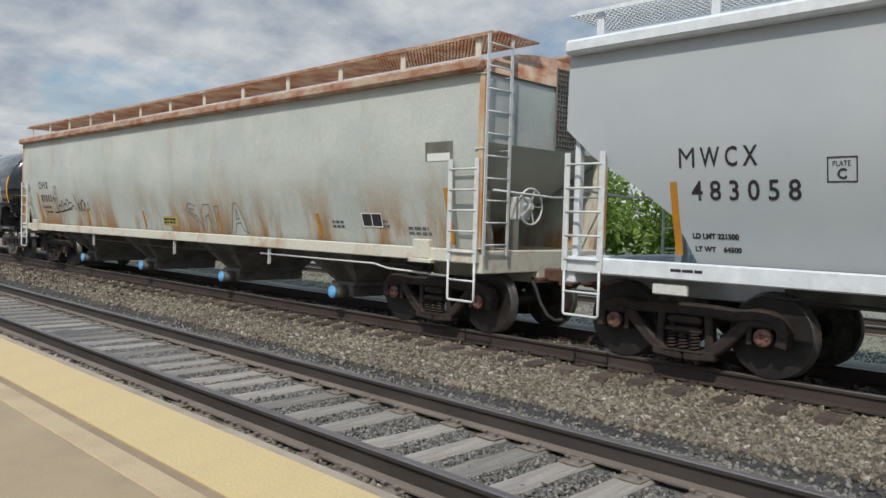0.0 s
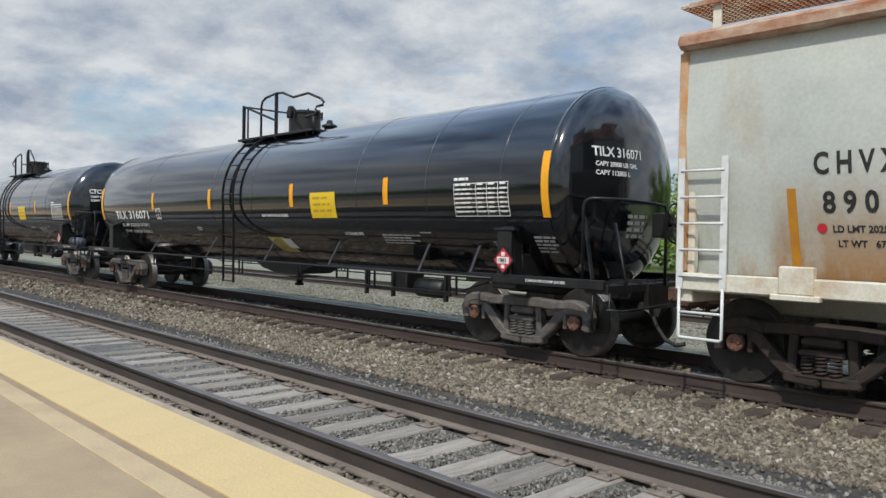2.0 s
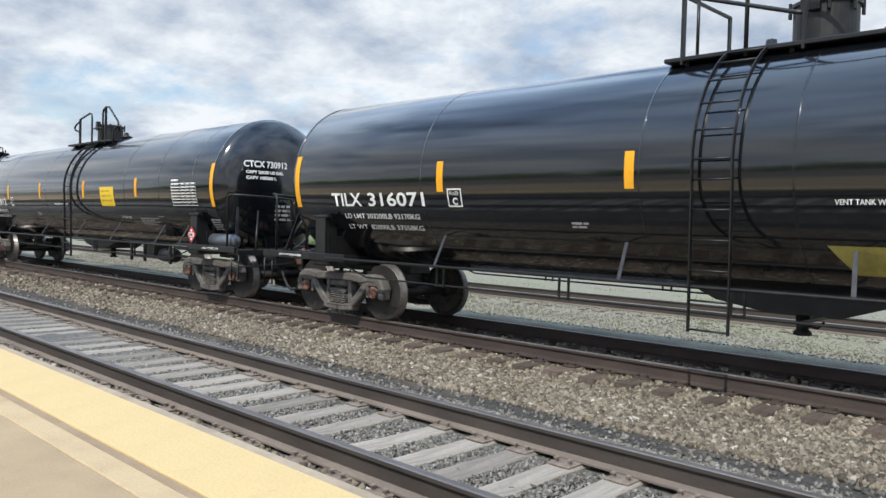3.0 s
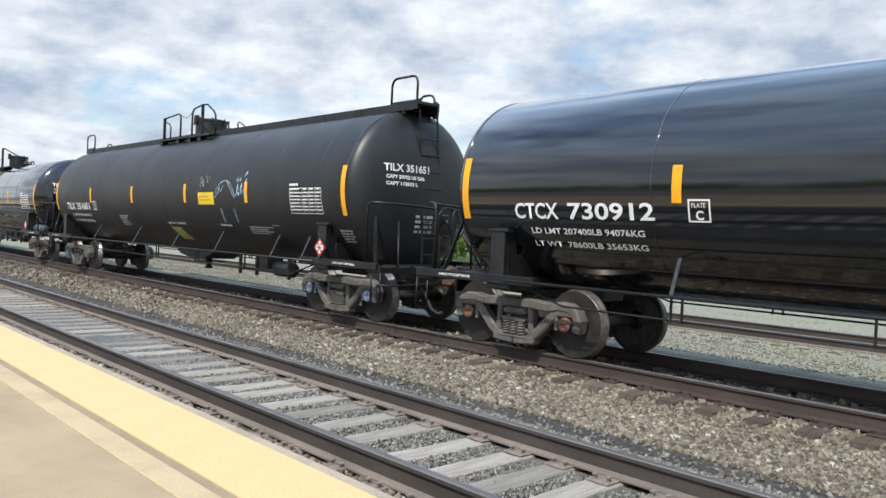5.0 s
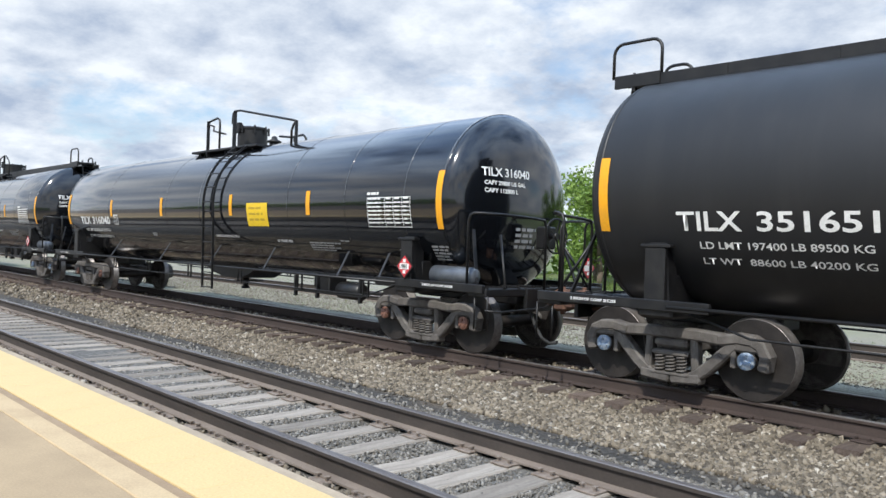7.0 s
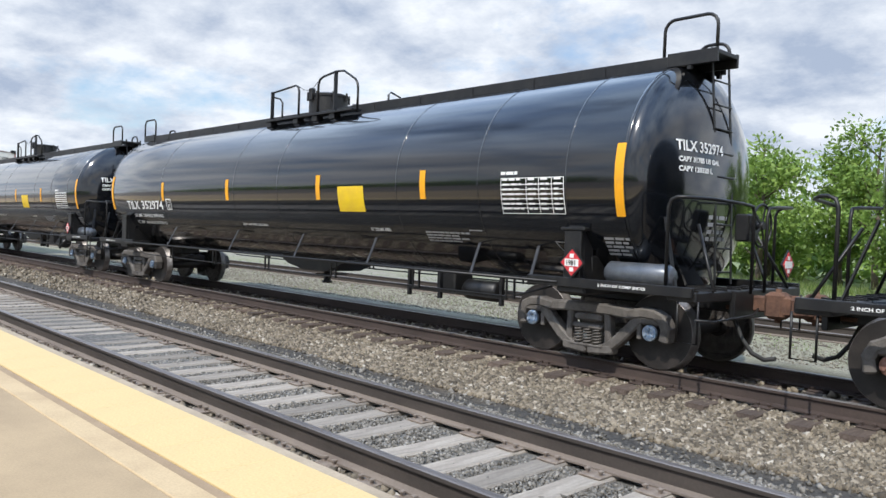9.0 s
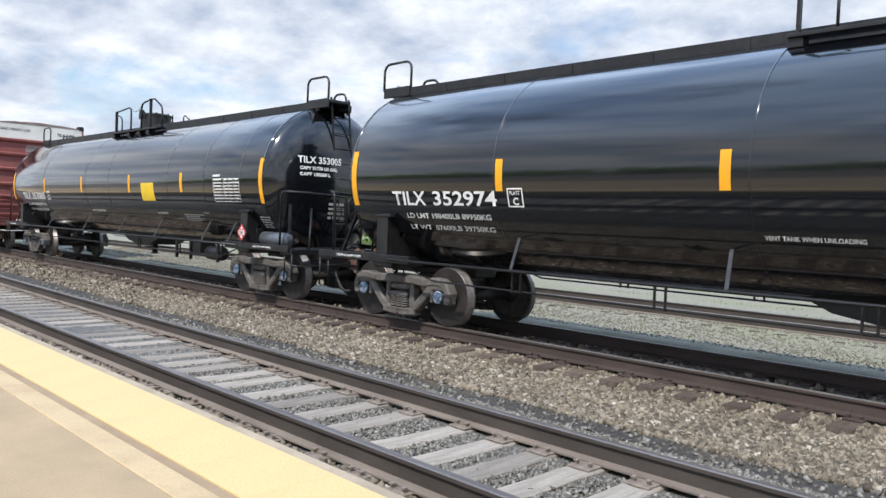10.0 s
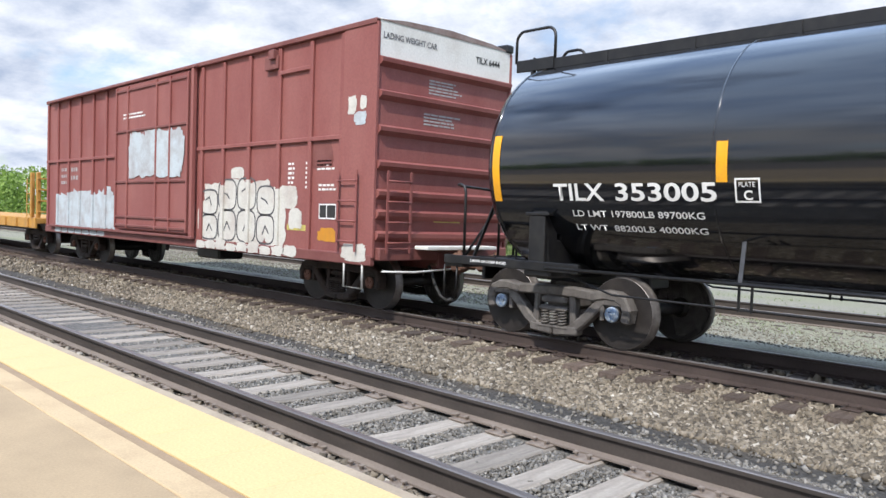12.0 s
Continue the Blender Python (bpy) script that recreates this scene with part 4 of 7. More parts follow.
def end_frame_shape():
    """Stub sill, draft sill and end platform at one end of a tank car, towards +x."""
    sh = Shape()
    sh.box(6.3, 8.95, -0.24, 0.24, 0.74, 1.02, 0.02)
    sh.box(8.62, 8.98, -1.38, 1.38, 0.90, 1.02, 0.015)
    sh.box(8.95, 9.02, -0.55, 0.55, 0.68, 1.02, 0.01)
    for k in range(9):
        y = -1.34 + k * 0.335
        sh.bar((8.64, y, 1.03), (8.98, y, 1.03), 0.03, 0.025)
    for s in (-1, 1):
        sh.box(6.6, 8.95, s * 1.40 - 0.035, s * 1.40 + 0.035, 0.95, 1.07, 0.008)
    sh.box(7.05, 7.50, -1.40, 1.40, 0.86, 1.04, 0.03)
    return sh


def saddle_shape():
    sh = Shape()
    for s in (-1, 1):
        sh.plate([(7.12, 1.02), (7.46, 1.02), (7.40, 1.72), (7.18, 1.72)], s * 1.24 - 0.09, s * 1.24 + 0.09)
        sh.box(7.16, 7.42, s * 1.36 - 0.04, s * 1.36 + 0.04, 1.00, 1.66, 0.01)
        sh.box(7.10, 7.48, s * 1.35 - 0.06, s * 1.35 + 0.06, 1.66, 1.70, 0.008)
    sh.box(7.15, 7.45, -1.2, 1.2, 1.0, 1.35, 0.02)
    return sh


def end_rail_shape():
    """Handrail round the end platform on both sides, with its two slanting struts."""
    sh = Shape()
    for s in (-1, 1):
        y = s * 1.38
        sh.tube([(8.60, y, 0.98), (8.60, y, 1.96), (8.63, y, 2.04), (8.70, y, 2.07), (8.80, y * 0.96, 2.07), (8.96, y * 0.75, 2.06), (9.02, y * 0.35, 2.04), (9.03, y * 0.16, 2.02), (9.03, y * 0.13, 1.92), (9.03, y * 0.13, 0.98)], 0.021, 7)
        sh.bar((8.62, s * 1.18, 1.00), (8.35, s * 1.02, 1.85), 0.055, 0.02)
        sh.tube([(8.98, s * 0.98, 1.02), (8.60, s * 0.70, 1.78)], 0.02, 6)
        sh.tube([(8.75, s * 1.36, 0.92), (8.75, s * 1.36, 0.45), (9.0, s * 1.36, 0.45), (9.0, s * 1.36, 0.92)], 0.015, 6)
    sh.tube([(9.00, -1.42, 0.72), (9.10, -1.20, 0.70), (9.14, -0.30, 0.74), (9.06, 0.0, 0.82)], 0.014, 6)
    return sh


def brake_wheel_shape():
    sh = Shape()
    pts = [(0, 0.26 * math.cos(2 * math.pi * k / 24), 0.26 * math.sin(2 * math.pi * k / 24)) for k in range(24)]
    sh.tube(pts, 0.016, 6, True)
    for k in range(5):
        t = 2 * math.pi * k / 5
        sh.bar((0, 0, 0), (0.0, 0.26 * math.cos(t), 0.26 * math.sin(t)), 0.03, 0.012)
    sh.turned([(-0.12, 0.05), (0.03, 0.05)], (0, 0, 0), (1, 0, 0), 12)
    sh.box(-0.28, -0.10, -0.14, 0.14, -0.20, 0.14, 0.02)
    return sh


def placard(car, x, y, z, facing, holder="black_part"):
    """Red and white diamond hazard placard on a dark holder."""
    def build():
        sh = Shape()
        r = 0.165
        sh.slot = 2
        sh.plate([(0, -r - 0.03), (r + 0.03, 0), (0, r + 0.03), (-r - 0.03, 0)], 0.0, 0.02)
        sh.slot = 0
        sh.plate([(0, -r), (r, 0), (0, r), (-r, 0)], -0.006, 0.004)
        sh.slot = 1
        sh.plate([(-0.105, -0.045), (0.105, -0.045), (0.105, 0.045), (-0.105, 0.045)], -0.010, -0.004)
        for d in (-1, 1):
            sh.plate([(-0.03, d * 0.085 - 0.025), (0.03, d * 0.085 - 0.025), (0.03, d * 0.085 + 0.025), (-0.03, d * 0.085 + 0.025)], -0.010, -0.004)
        return sh
    p = part("placard", shared("placard", build, "red_sign", "white", holder), car, "red and white diamond hazard placard", pose(x, y, z, 0, 0, facing))
    if facing == 0:
        me = letters("1981", 0.085, 0.95, 0.003)
        on_side(me, -0.088, -0.030, 0.013)
        written("placard_number", me, "ink", p)
    return p


def tank_car(u, mark, ladder, matte=False, dome=0.35, ladder_x=-0.45, stripes=(-4.80, -1.60, 1.72, 4.66), capacity="", limits=(), cap="cap_blue", caps_left=None, yellow_stencil=False, reservoir=True, scribble=False, vent=(-1.25, 1.56), fibre=3.02, sheet=(2.32, 1.86, 0.72, 0.43), stencil=(0.72, 0.72), number_wide=1.26, rail_kind=0, rail_dx=0.03):
    global TANK_R, TANK_Z
    TANK_R, TANK_Z = (1.40, 2.30) if ladder else (1.47, 2.35)
    size = "small" if ladder else "wide"
    paint = "black_matte" if matte else "black_gloss"
    finish = "matte black" if matte else "glossy black"
    what = "a side ladder" if ladder else "a top walkway"
    car = new_car("tank_car", "%s tank car with yellow stripes and %s" % (finish, what), "tank car", u)
    part("tank", shared("tank_" + paint + size, tank_shape, paint), car, finish + " cylindrical tank with domed ends")
    for i, x in enumerate((-TANK_HALF, -4.9, -1.35, 0.35, 3.88, 5.66, 7.2, TANK_HALF)):
        ends = i in (0, 7)
        part("seam", shared("seam_%d" % ends + paint + size, lambda: seam_shape(0.05 if ends else 0.022), paint), car, "", pose(x, 0, 0))
    # stripes
    for x, z, h in ((-7.97, 1.84, 0.88), *((x, 2.06, 0.43) for x in stripes), (7.98, 1.84, 0.88)):
        written("reflective_stripe", on_tank(patch_mesh(0.125, h, 1, 8), x - 0.06, z, 0.005), "yellow", car, "yellow reflective stripe")
    written("notice_sheet", on_tank(patch_mesh(sheet[2], sheet[3], 1, 6), sheet[0], sheet[1], 0.005), "label_yellow", car, "plain yellow sheet label")
    written("notice_print", on_tank(bars_mesh(sheet[2] - 0.18, sheet[3] - 0.12, 3 if ladder else 2, 3, 0.62, 0.22), sheet[0] + 0.09, sheet[1] + 0.04, 0.0075), "label_print" if ladder or matte else "label_yellow", car)
    if yellow_stencil:
        me = patch_mesh(stencil[1], 0.40, 1, 5)
        for vt in me.vertices:
            vt.co.x += (0.40 - vt.co.y) * 0.55 - 0.1
        written("stencil_patch", on_tank(me, stencil[0], 1.20, 0.005), "label_faded", car, "slanted faded yellow stencil patch")
        if not matte:
            me = patch_mesh(0.30, 0.24, 1, 3)
            for vt in me.vertices:
                vt.co.x -= vt.co.y * 0.45
            written("stencil_square", on_tank(me, stencil[0] + 0.52, 1.28, 0.008), "white", car, "white painted-over square")
    # capacity table
    table = 6.28 if ladder else 6.25 if matte else 6.10
    written("data_table", on_tank(outline_mesh(1.07, 0.48, 0.010, (0.42, 0.62, 0.82), (0.16, 0.28, 0.42, 0.55, 0.68, 0.82)), table, 1.86), "white", car, "white stencilled data table")
    for c, (x, w) in enumerate(((table + 0.03, 0.36), (table + 0.48, 0.15), (table + 0.69, 0.15), (table + 0.91, 0.14))):
        written("table_print", on_tank(bars_mesh(w, 0.45, 7, 10 + c, 0.60, 0.10), x, 1.88, 0.0065), "white", car)
    written("table_print", on_tank(bars_mesh(0.42, 0.045, 1, 31, 0.1, 0.14), table, 2.37, 0.0065), "white", car)
    # small notices
    for x, z, w, h, n in ((4.38, 1.42, 1.0, 0.20, 4), (7.66, 1.36, 0.42, 0.29, 5), (5.35, 1.60, 0.26, 0.03, 1)) + (((-2.78, 1.44, 0.62, 0.34, 6),) if matte else ((-2.35, 1.58, 0.28, 0.10, 2),) if ladder else ()):
        written("small_print", on_tank(bars_mesh(w, h, n, int(x * 10) + 50, 0.4, 0.13), x, z), "grey_ink", car)
    written("vent_notice", on_tank(letters("VENT TANK WHEN UNLOADING", 0.075, 0.86, 0.0015), *vent), "white", car)
    written("insulation_notice", on_tank(letters('0.5" CERAMIC FIBER', 0.075, 0.80, 0.0015), fibre, 1.56), "white", car)
    me = outline_mesh(0.36, 0.17, 0.016, (0.5,), ())
    for vt in me.vertices:
        vt.co.x -= vt.co.y * 0.5
    written("empty_frame", on_tank(me, 6.95, 1.38), "grey_ink", car)
    # marks
    written("car_mark", on_tank(fitted(mark.split()[0], 0.74, 0.215, 0.004), -7.02, 1.855), "white", car, "white reporting mark")
    written("car_number", on_tank(fitted(mark.split()[1], number_wide, 0.215, 0.004), -6.12, 1.855), "white", car)
    written("plate_frame", on_tank(outline_mesh(0.27, 0.26, 0.02), stripes[0] + 0.14, 1.85), "white", car)
    written("plate_word", on_tank(letters("PLATE", 0.075, 0.85), stripes[0] + 0.18, 2.01), "white", car)
    written("plate_letter", on_tank(letters("C", 0.14, 1.0, 0.004), stripes[0] + 0.23, 1.88), "white", car)
    for k, line in enumerate(limits):
        written("load_limit", on_tank(fitted(line, 1.75, 0.085, 0.001), -6.78, 1.665 - 0.165 * k), "white", car)
    written("head_mark", on_head(fitted(mark, 0.96, 0.135, 0.003), -0.90, 2.66), "white", car, "white reporting mark")
    for k, line in enumerate(capacity):
        written("head_capacity", on_head(fitted(line, 0.82 - 0.16 * k, 0.068, 0.003), -0.86, 2.53 - 0.115 * k), "white", car)
    written("head_print", on_head(bars_mesh(0.5, 0.36, 4, 77, 0.45, 0.12), -0.20, 1.55), "grey_ink", car)
    # frame
    endf = shared("tank_end_frame", end_frame_shape, "black_part")
    sad = shared("tank_saddle", saddle_shape, "black_part")
    erail = shared("tank_end_rail", end_rail_shape, "black_part")
    for turn in (0, 180):
        part("end_platform", endf, car, "black steel end platform on a stub sill", pose(0, 0, 0, 0, 0, turn))
        part("saddle", sad, car, "", pose(0, 0, 0, 0, 0, turn))
        part("end_handrail", erail, car, "black tubular end handrail with struts", pose(0, 0, 0, 0, 0, turn))
    for s in (-1, 1):
        def pipe():
            sh = Shape()
            sh.tube([(-7.1, 0, 0), (-2.4, 0, 0), (2.4, 0, 0), (7.1, 0, 0)], 0.022, 7)
            return sh
        part("side_rail", shared("tank_side_rail", pipe, "black_part"), car, "thin black side rail", pose(0, s * 1.43, 1.0))
        for k, x in enumerate((-4.55, -2.4, -0.2, 2.05, 4.25, 6.2)):
            def hang():
                sh = Shape()
                for d in (-0.07, 0.07):
                    sh.bar((d, 0, -0.30), (d, 0, 0.0), 0.03, 0.02)
                sh.bar((-0.08, 0, -0.28), (0.08, 0, -0.28), 0.02, 0.02)
                return sh
            if s < 0:
                lg = Shape()
                part("rail_strut", shared("rail_strut" + size, lambda: lg.bar((0.04, -1.42, 1.0), (-0.05, -(TANK_R ** 2 - (1.44 - TANK_Z) ** 2) ** 0.5, 1.44), 0.045, 0.012, 0, (1, 0, 0)), "strut_sheen"), car, "", pose((-4.6, -1.6, 0.9, 3.1, 5.5, 6.6)[k], 0, 0))
            part("pipe_hanger", shared("pipe_hanger", hang, "black_part"), car, "", pose(x, s * 1.30, 1.0))
        part("brake_pipe", shared("tank_low_pipe", lambda: Shape().tube([(-6.9, 0, 0.2), (-6.2, 0, 0), (0, 0, -0.02), (6.2, 0, 0), (6.9, 0, 0.2)], 0.014, 6), "black_part"), car, "", pose(0, s * 1.28, 0.73))
    # underside
    def sump():
        sh = Shape()
        sh.plate([(-1.25, 0.98), (-0.85, 0.80), (-0.3, 0.71), (0.55, 0.71), (1.35, 0.98)], -0.42, 0.42)
        sh.turned([(0, 0.14), (0.10, 0.14), (0.10, 0.08), (0.30, 0.07), (0.32, 0.10), (0.36, 0.10)], (0, 0, 0.80), (0, 0, -1), 14)
        sh.bar((0.1, -0.4, 0.62), (0.1, 0.4, 0.62), 0.04, 0.04)
        sh.tube([(0.0, 0, 0.56), (0.18, -0.05, 0.54), (0.26, -0.1, 0.62)], 0.015, 5)
        return sh
    part("bottom_outlet", shared("tank_sump", sump, "black_part"), car, "black bottom outlet skid with a valve")

    def gear():
        sh = Shape()
        sh.turned([(-0.32, 0.12), (-0.28, 0.15), (0.30, 0.15), (0.34, 0.10)], (5.35, -0.95, 0.74), (1, 0, 0), 16)
        sh.box(4.55, 4.95, -1.15, -0.75, 0.66, 1.0, 0.02)
        sh.bar((4.0, -1.25, 0.70), (6.1, -1.25, 0.70), 0.05, 0.05, 0.006)
        for x in (4.05, 4.75, 6.0):
            sh.bar((x, -1.25, 0.58), (x, -1.25, 1.0), 0.06, 0.05)
        sh.tube([(5.69, -0.95, 0.74), (6.3, -0.6, 0.70), (7.0, -0.2, 0.62)], 0.018, 6)
        return sh
    part("brake_gear", shared("tank_brake_gear", gear, "black_part"), car, "black brake cylinder and levers")
    if reservoir:
        part("air_reservoir", shared("air_reservoir", lambda: Shape().turned([(-0.46, 0.02), (-0.45, 0.09), (-0.40, 0.14), (0.40, 0.14), (0.45, 0.09), (0.46, 0.02)], (8.12, -1.16, 1.16), (1, 0, 0), 20), "silver"), car, "grey air reservoir on the end platform")
    part("brake_wheel", shared("brake_wheel", brake_wheel_shape, "black_part"), car, "black brake wheel", pose(9.0, 0.10, 1.80))
    for x in (7.62, -8.52):
        written("brake_notice", on_side(fitted("2 INCH OF COMP SHOES", 0.66, 0.036, 0.001), x + 0.1, 0.992, 1.442), "white", car)
    placard(car, 7.34, -1.46, 1.26, 0)
    placard(car, 8.97, 0.98, 1.32, 90)
    # top
    top = TANK_Z + TANK_R
    manway = part("manway", shared("manway_%d" % ladder, lambda: manway_shape(0.34 if ladder else 0.40), "black_part"), car, "black bolted manway housing", pose(dome, 0, top - 0.04))
    bolt = shared("manway_bolt", lambda: Shape().bar((0, 0, 0.36), (0, 0, 0.54), 0.035, 0.035, 0.006), "black_part")
    for k in range(8):
        t, r = 2 * math.pi * (k + 0.5) / 8, (0.34 if ladder else 0.40) + 0.03
        part("bolt", bolt, manway, "", pose(r * math.cos(t), r * math.sin(t), 0))
    part("relief_valve", shared("relief_valve", valve_shape, "black_part"), car, "", pose(dome + 0.72, 0.15, top - 0.06))
    part("relief_valve", shared("relief_valve", valve_shape, "black_part"), car, "", pose(dome - 0.7, 0.25, top - 0.08))
    if ladder:
        def deck():
            sh = Shape()
            for s in (-1, 1):
                sh.box(-1.45, 1.55, s * 0.62 - 0.13, s * 0.62 + 0.13, -0.02, 0.03, 0.008)
                for x in (-1.2, 0.0, 1.2):
                    sh.bar((x, s * 0.62, -0.2), (x, s * 0.62, 0.0), 0.05, 0.05)
            return sh
        part("top_deck", shared("ladder_deck", deck, "black_part"), car, "", pose(0, 0, top - 0.10))

        def rails():
            """One long bent rail beside the manway and a sloping rail from the corner post."""
            sh = Shape()
            r, y = 0.025, -0.72
            sh.bar((-1.22, y, -0.1), (-1.22, y, 0.72), 0.07, 0.03)
            sh.bar((-1.22, y, 0.70), (-1.22, 0.5, 0.70), 0.04, 0.03)
            sh.bar((-1.22, 0.5, 0.0), (-1.22, 0.5, 0.71), 0.06, 0.03)
            sh.tube([(-1.22, y, 0.70), (-1.08, y, 0.66), (0.05, y, 0.30), (0.15, y, 0.28)], r, 7)
            sh.tube([(-1.04, y, 0.0), (-1.04, y, 0.65)], r * 0.8, 7)
            sh.tube([(-0.47, y, -0.1), (-0.47, y, 0.60), (-0.43, y, 0.72), (-0.30, y, 0.79), (0.15, y, 0.84), (0.40, y, 0.82), (0.80, y, 0.68), (1.35, y, 0.70), (1.80, y, 0.54), (1.90, y, 0.46), (1.86, y, 0.41), (1.66, y, 0.40), (1.60, y, 0.36), (1.70, y, 0.30), (1.66, y, 0.26), (1.25, y, 0.24)], r, 7)
            sh.tube([(1.55, y, 0.26), (1.55, y, -0.12)], r, 7)
            sh.bar((0.15, y, -0.1), (0.15, y, 0.84), 0.07, 0.03)
            return sh

        def rails_long():
            """A corner frame, a tall post and one long rail falling to a low post."""
            sh = Shape()
            r, y = 0.025, -0.72
            sh.bar((-0.69, y, -0.15), (-0.69, y, 0.66), 0.07, 0.03)
            sh.tube([(-0.69, y, 0.64), (-0.26, y, 0.70), (-0.16, y, 0.66), (-0.13, y, 0.56), (-0.13, y, 0.0)], r, 7)
            sh.tube([(-0.66, y, 0.58), (-0.40, y, 0.52), (-0.44, y, 0.42), (0.15, y, 0.30)], r * 0.8, 6)
            sh.tube([(0.45, y, 0.5), (0.47, y, 0.72), (0.55, y, 0.78), (0.80, y, 0.77), (2.95, y, 0.36), (3.07, y, 0.32)], r, 7)
            sh.bar((0.55, y, -0.15), (0.55, y, 0.76), 0.08, 0.04)
            sh.bar((3.05, y, -0.2), (3.05, y, 0.34), 0.06, 0.03)
            sh.tube([(2.88, y, -0.2), (2.88, y, 0.16), (2.95, y, 0.28), (3.05, y, 0.32)], r, 7)
            sh.tube([(1.1, 0.1, 0.28), (1.6, 0.1, 0.22), (2.05, 0.1, 0.24), (2.16, 0.1, 0.16), (2.16, 0.1, -0.05)], r, 7)
            sh.bar((1.72, 0.1, -0.05), (1.72, 0.1, 0.22), 0.06, 0.03)
            return sh

        def rails_split():
            """A low hoop beside the manway and a tall hoop beyond the ladder."""
            sh = Shape()
            r = 0.025
            for y in (-0.72,):
                sh.bar((-0.62, y, -0.1), (-0.62, y, 0.66), 0.06, 0.03)
                sh.tube([(-0.62, y, 0.66), (0.08, y, 0.78), (0.18, y, 0.75), (0.22, y, 0.66), (0.22, y, -0.1)], r, 7)
                sh.tube([(-0.62, y, 0.62), (-0.98, y, 0.50), (-1.02, y, 0.44), (-0.96, y, 0.38), (-0.62, y, 0.30)], r, 7)
                sh.tube([(0.95, y, -0.1), (0.95, y, 0.70), (1.0, y, 0.80), (1.12, y, 0.86), (1.36, y, 0.84), (1.92, y, 0.42), (1.95, y, 0.34), (1.88, y, 0.28), (1.68, y, 0.24), (1.62, y, 0.16), (1.62, y, -0.15)], r, 7)
                sh.bar((1.14, y, -0.1), (1.14, y, 0.85), 0.06, 0.03)
                sh.tube([(0.22, y, 0.32), (0.55, y, 0.36), (0.95, y, 0.30)], r * 0.8, 6)
            return sh
        part("top_handrail", shared("ladder_rails_%d" % rail_kind, (rails, rails_split, rails_long)[rail_kind], "black_part"), car, "black tubular handrail round the manway", pose(0, 0, top - 0.06))

        def side_ladder(side):
            sh = Shape()
            w = 0.44
            for s in (-1, 1):
                if side:
                    R = TANK_R + 0.09
                    arc = [(s * w / 2, side * R * math.cos(a), TANK_Z + R * math.sin(a)) for a in [radians(-8 + 7 * k) for k in range(11)]]
                    pts = [(s * w / 2, side * (TANK_R + 0.05), 0.52), (s * w / 2, side * (TANK_R + 0.06), 1.4)] + arc
                    for p, q in zip(pts, pts[1:]):
                        sh.bar(p, q, 0.05, 0.014, 0, (0, 1, 0))
            if side:
                for z in (0.55, 0.86, 1.18, 1.5, 1.82, 2.14):
                    sh.tube([(-w / 2, side * (TANK_R + 0.07), z), (w / 2, side * (TANK_R + 0.07), z)], 0.012, 6)
                for a in (2, 14, 26, 38, 50, 60):
                    R = TANK_R + 0.10
                    sh.tube([(-w / 2, side * R * math.cos(radians(a)), TANK_Z + R * math.sin(radians(a))), (w / 2, side * R * math.cos(radians(a)), TANK_Z + R * math.sin(radians(a)))], 0.012, 6)
            return sh
        for side in (-1, 1):
            part("side_ladder", shared("side_ladder_%d" % side, lambda: side_ladder(side), "black_part"), car, "black steel ladder curving over the tank", pose(ladder_x, 0, 0))
    else:
        def walkway():
            sh = Shape()
            for s in (-1, 1):
                sh.box(-8.4, 8.3, s * 0.22 - 0.15, s * 0.22 + 0.15, 0.05, 0.08, 0.006)
                sh.box(-8.4, 8.3, s * 0.38 - 0.012, s * 0.38 + 0.012, -0.055, 0.092, 0.004)
                for k in range(14):
                    x = -8.3 + k * 1.27
                    sh.bar((x, s * 0.37, -0.10), (x, s * 0.37, 0.08), 0.06, 0.05)
            for x in (-8.25, 8.25):
                sh.box(x - 0.34, x + 0.34, -0.38, 0.12, 0.05, 0.105, 0.008)
                sh.box(x - 0.34, x + 0.34, -0.41, -0.37, -0.05, 0.12, 0.004)
                sh.box(x - 0.34, x + 0.34, 0.10, 0.14, -0.05, 0.12, 0.004)
            return sh
        part("walkway", shared("tank_walkway", walkway, "black_part"), car, "black grated walkway along the tank top", pose(0, 0, top))
        hoop_a = shared("hoop_tall", lambda: hoop_shape(0.72, 0.46), "black_part")
        hoop_b = shared("hoop_low", lambda: hoop_shape(0.42, 0.20), "black_part")
        for y, h, x in ((-0.37, hoop_a, -8.27), (0.12, hoop_b, -7.95), (-0.37, hoop_a, 8.20), (0.12, hoop_b, 8.26)):
            part("end_hoop", h, car, "black hoop handrail", pose(x, y, top + 0.09))

        def dome_rails():
            """Two bent hoops beside the manway on a narrow grated step, with a slack chain between them."""
            sh = Shape()
            r, y = 0.024, -0.66
            sh.box(-1.45, 1.75, y - 0.12, y + 0.12, -0.12, -0.07, 0.006)
            sh.bar((-1.37, y, -0.22), (-1.37, y, 0.62), 0.07, 0.035)
            sh.tube([(-1.37, y, 0.60), (-0.44, y, 0.67), (-0.34, y, 0.63), (-0.30, y, 0.52), (-0.30, y, -0.1)], r, 7)
            sh.tube([(-1.34, y, 0.50), (-1.05, y, 0.42), (-0.95, y, 0.32), (-0.95, y, -0.1)], r * 0.8, 6)
            sh.tube([(0.42, y, -0.1), (0.42, y, 0.58), (0.47, y, 0.69), (0.58, y, 0.74), (1.03, y, 0.80), (1.30, y, 0.78), (1.68, y, 0.56), (1.76, y, 0.46), (1.78, y, 0.34), (1.78, y, -0.15)], r, 7)
            sh.bar((1.03, y, -0.2), (1.03, y, 0.79), 0.07, 0.035)
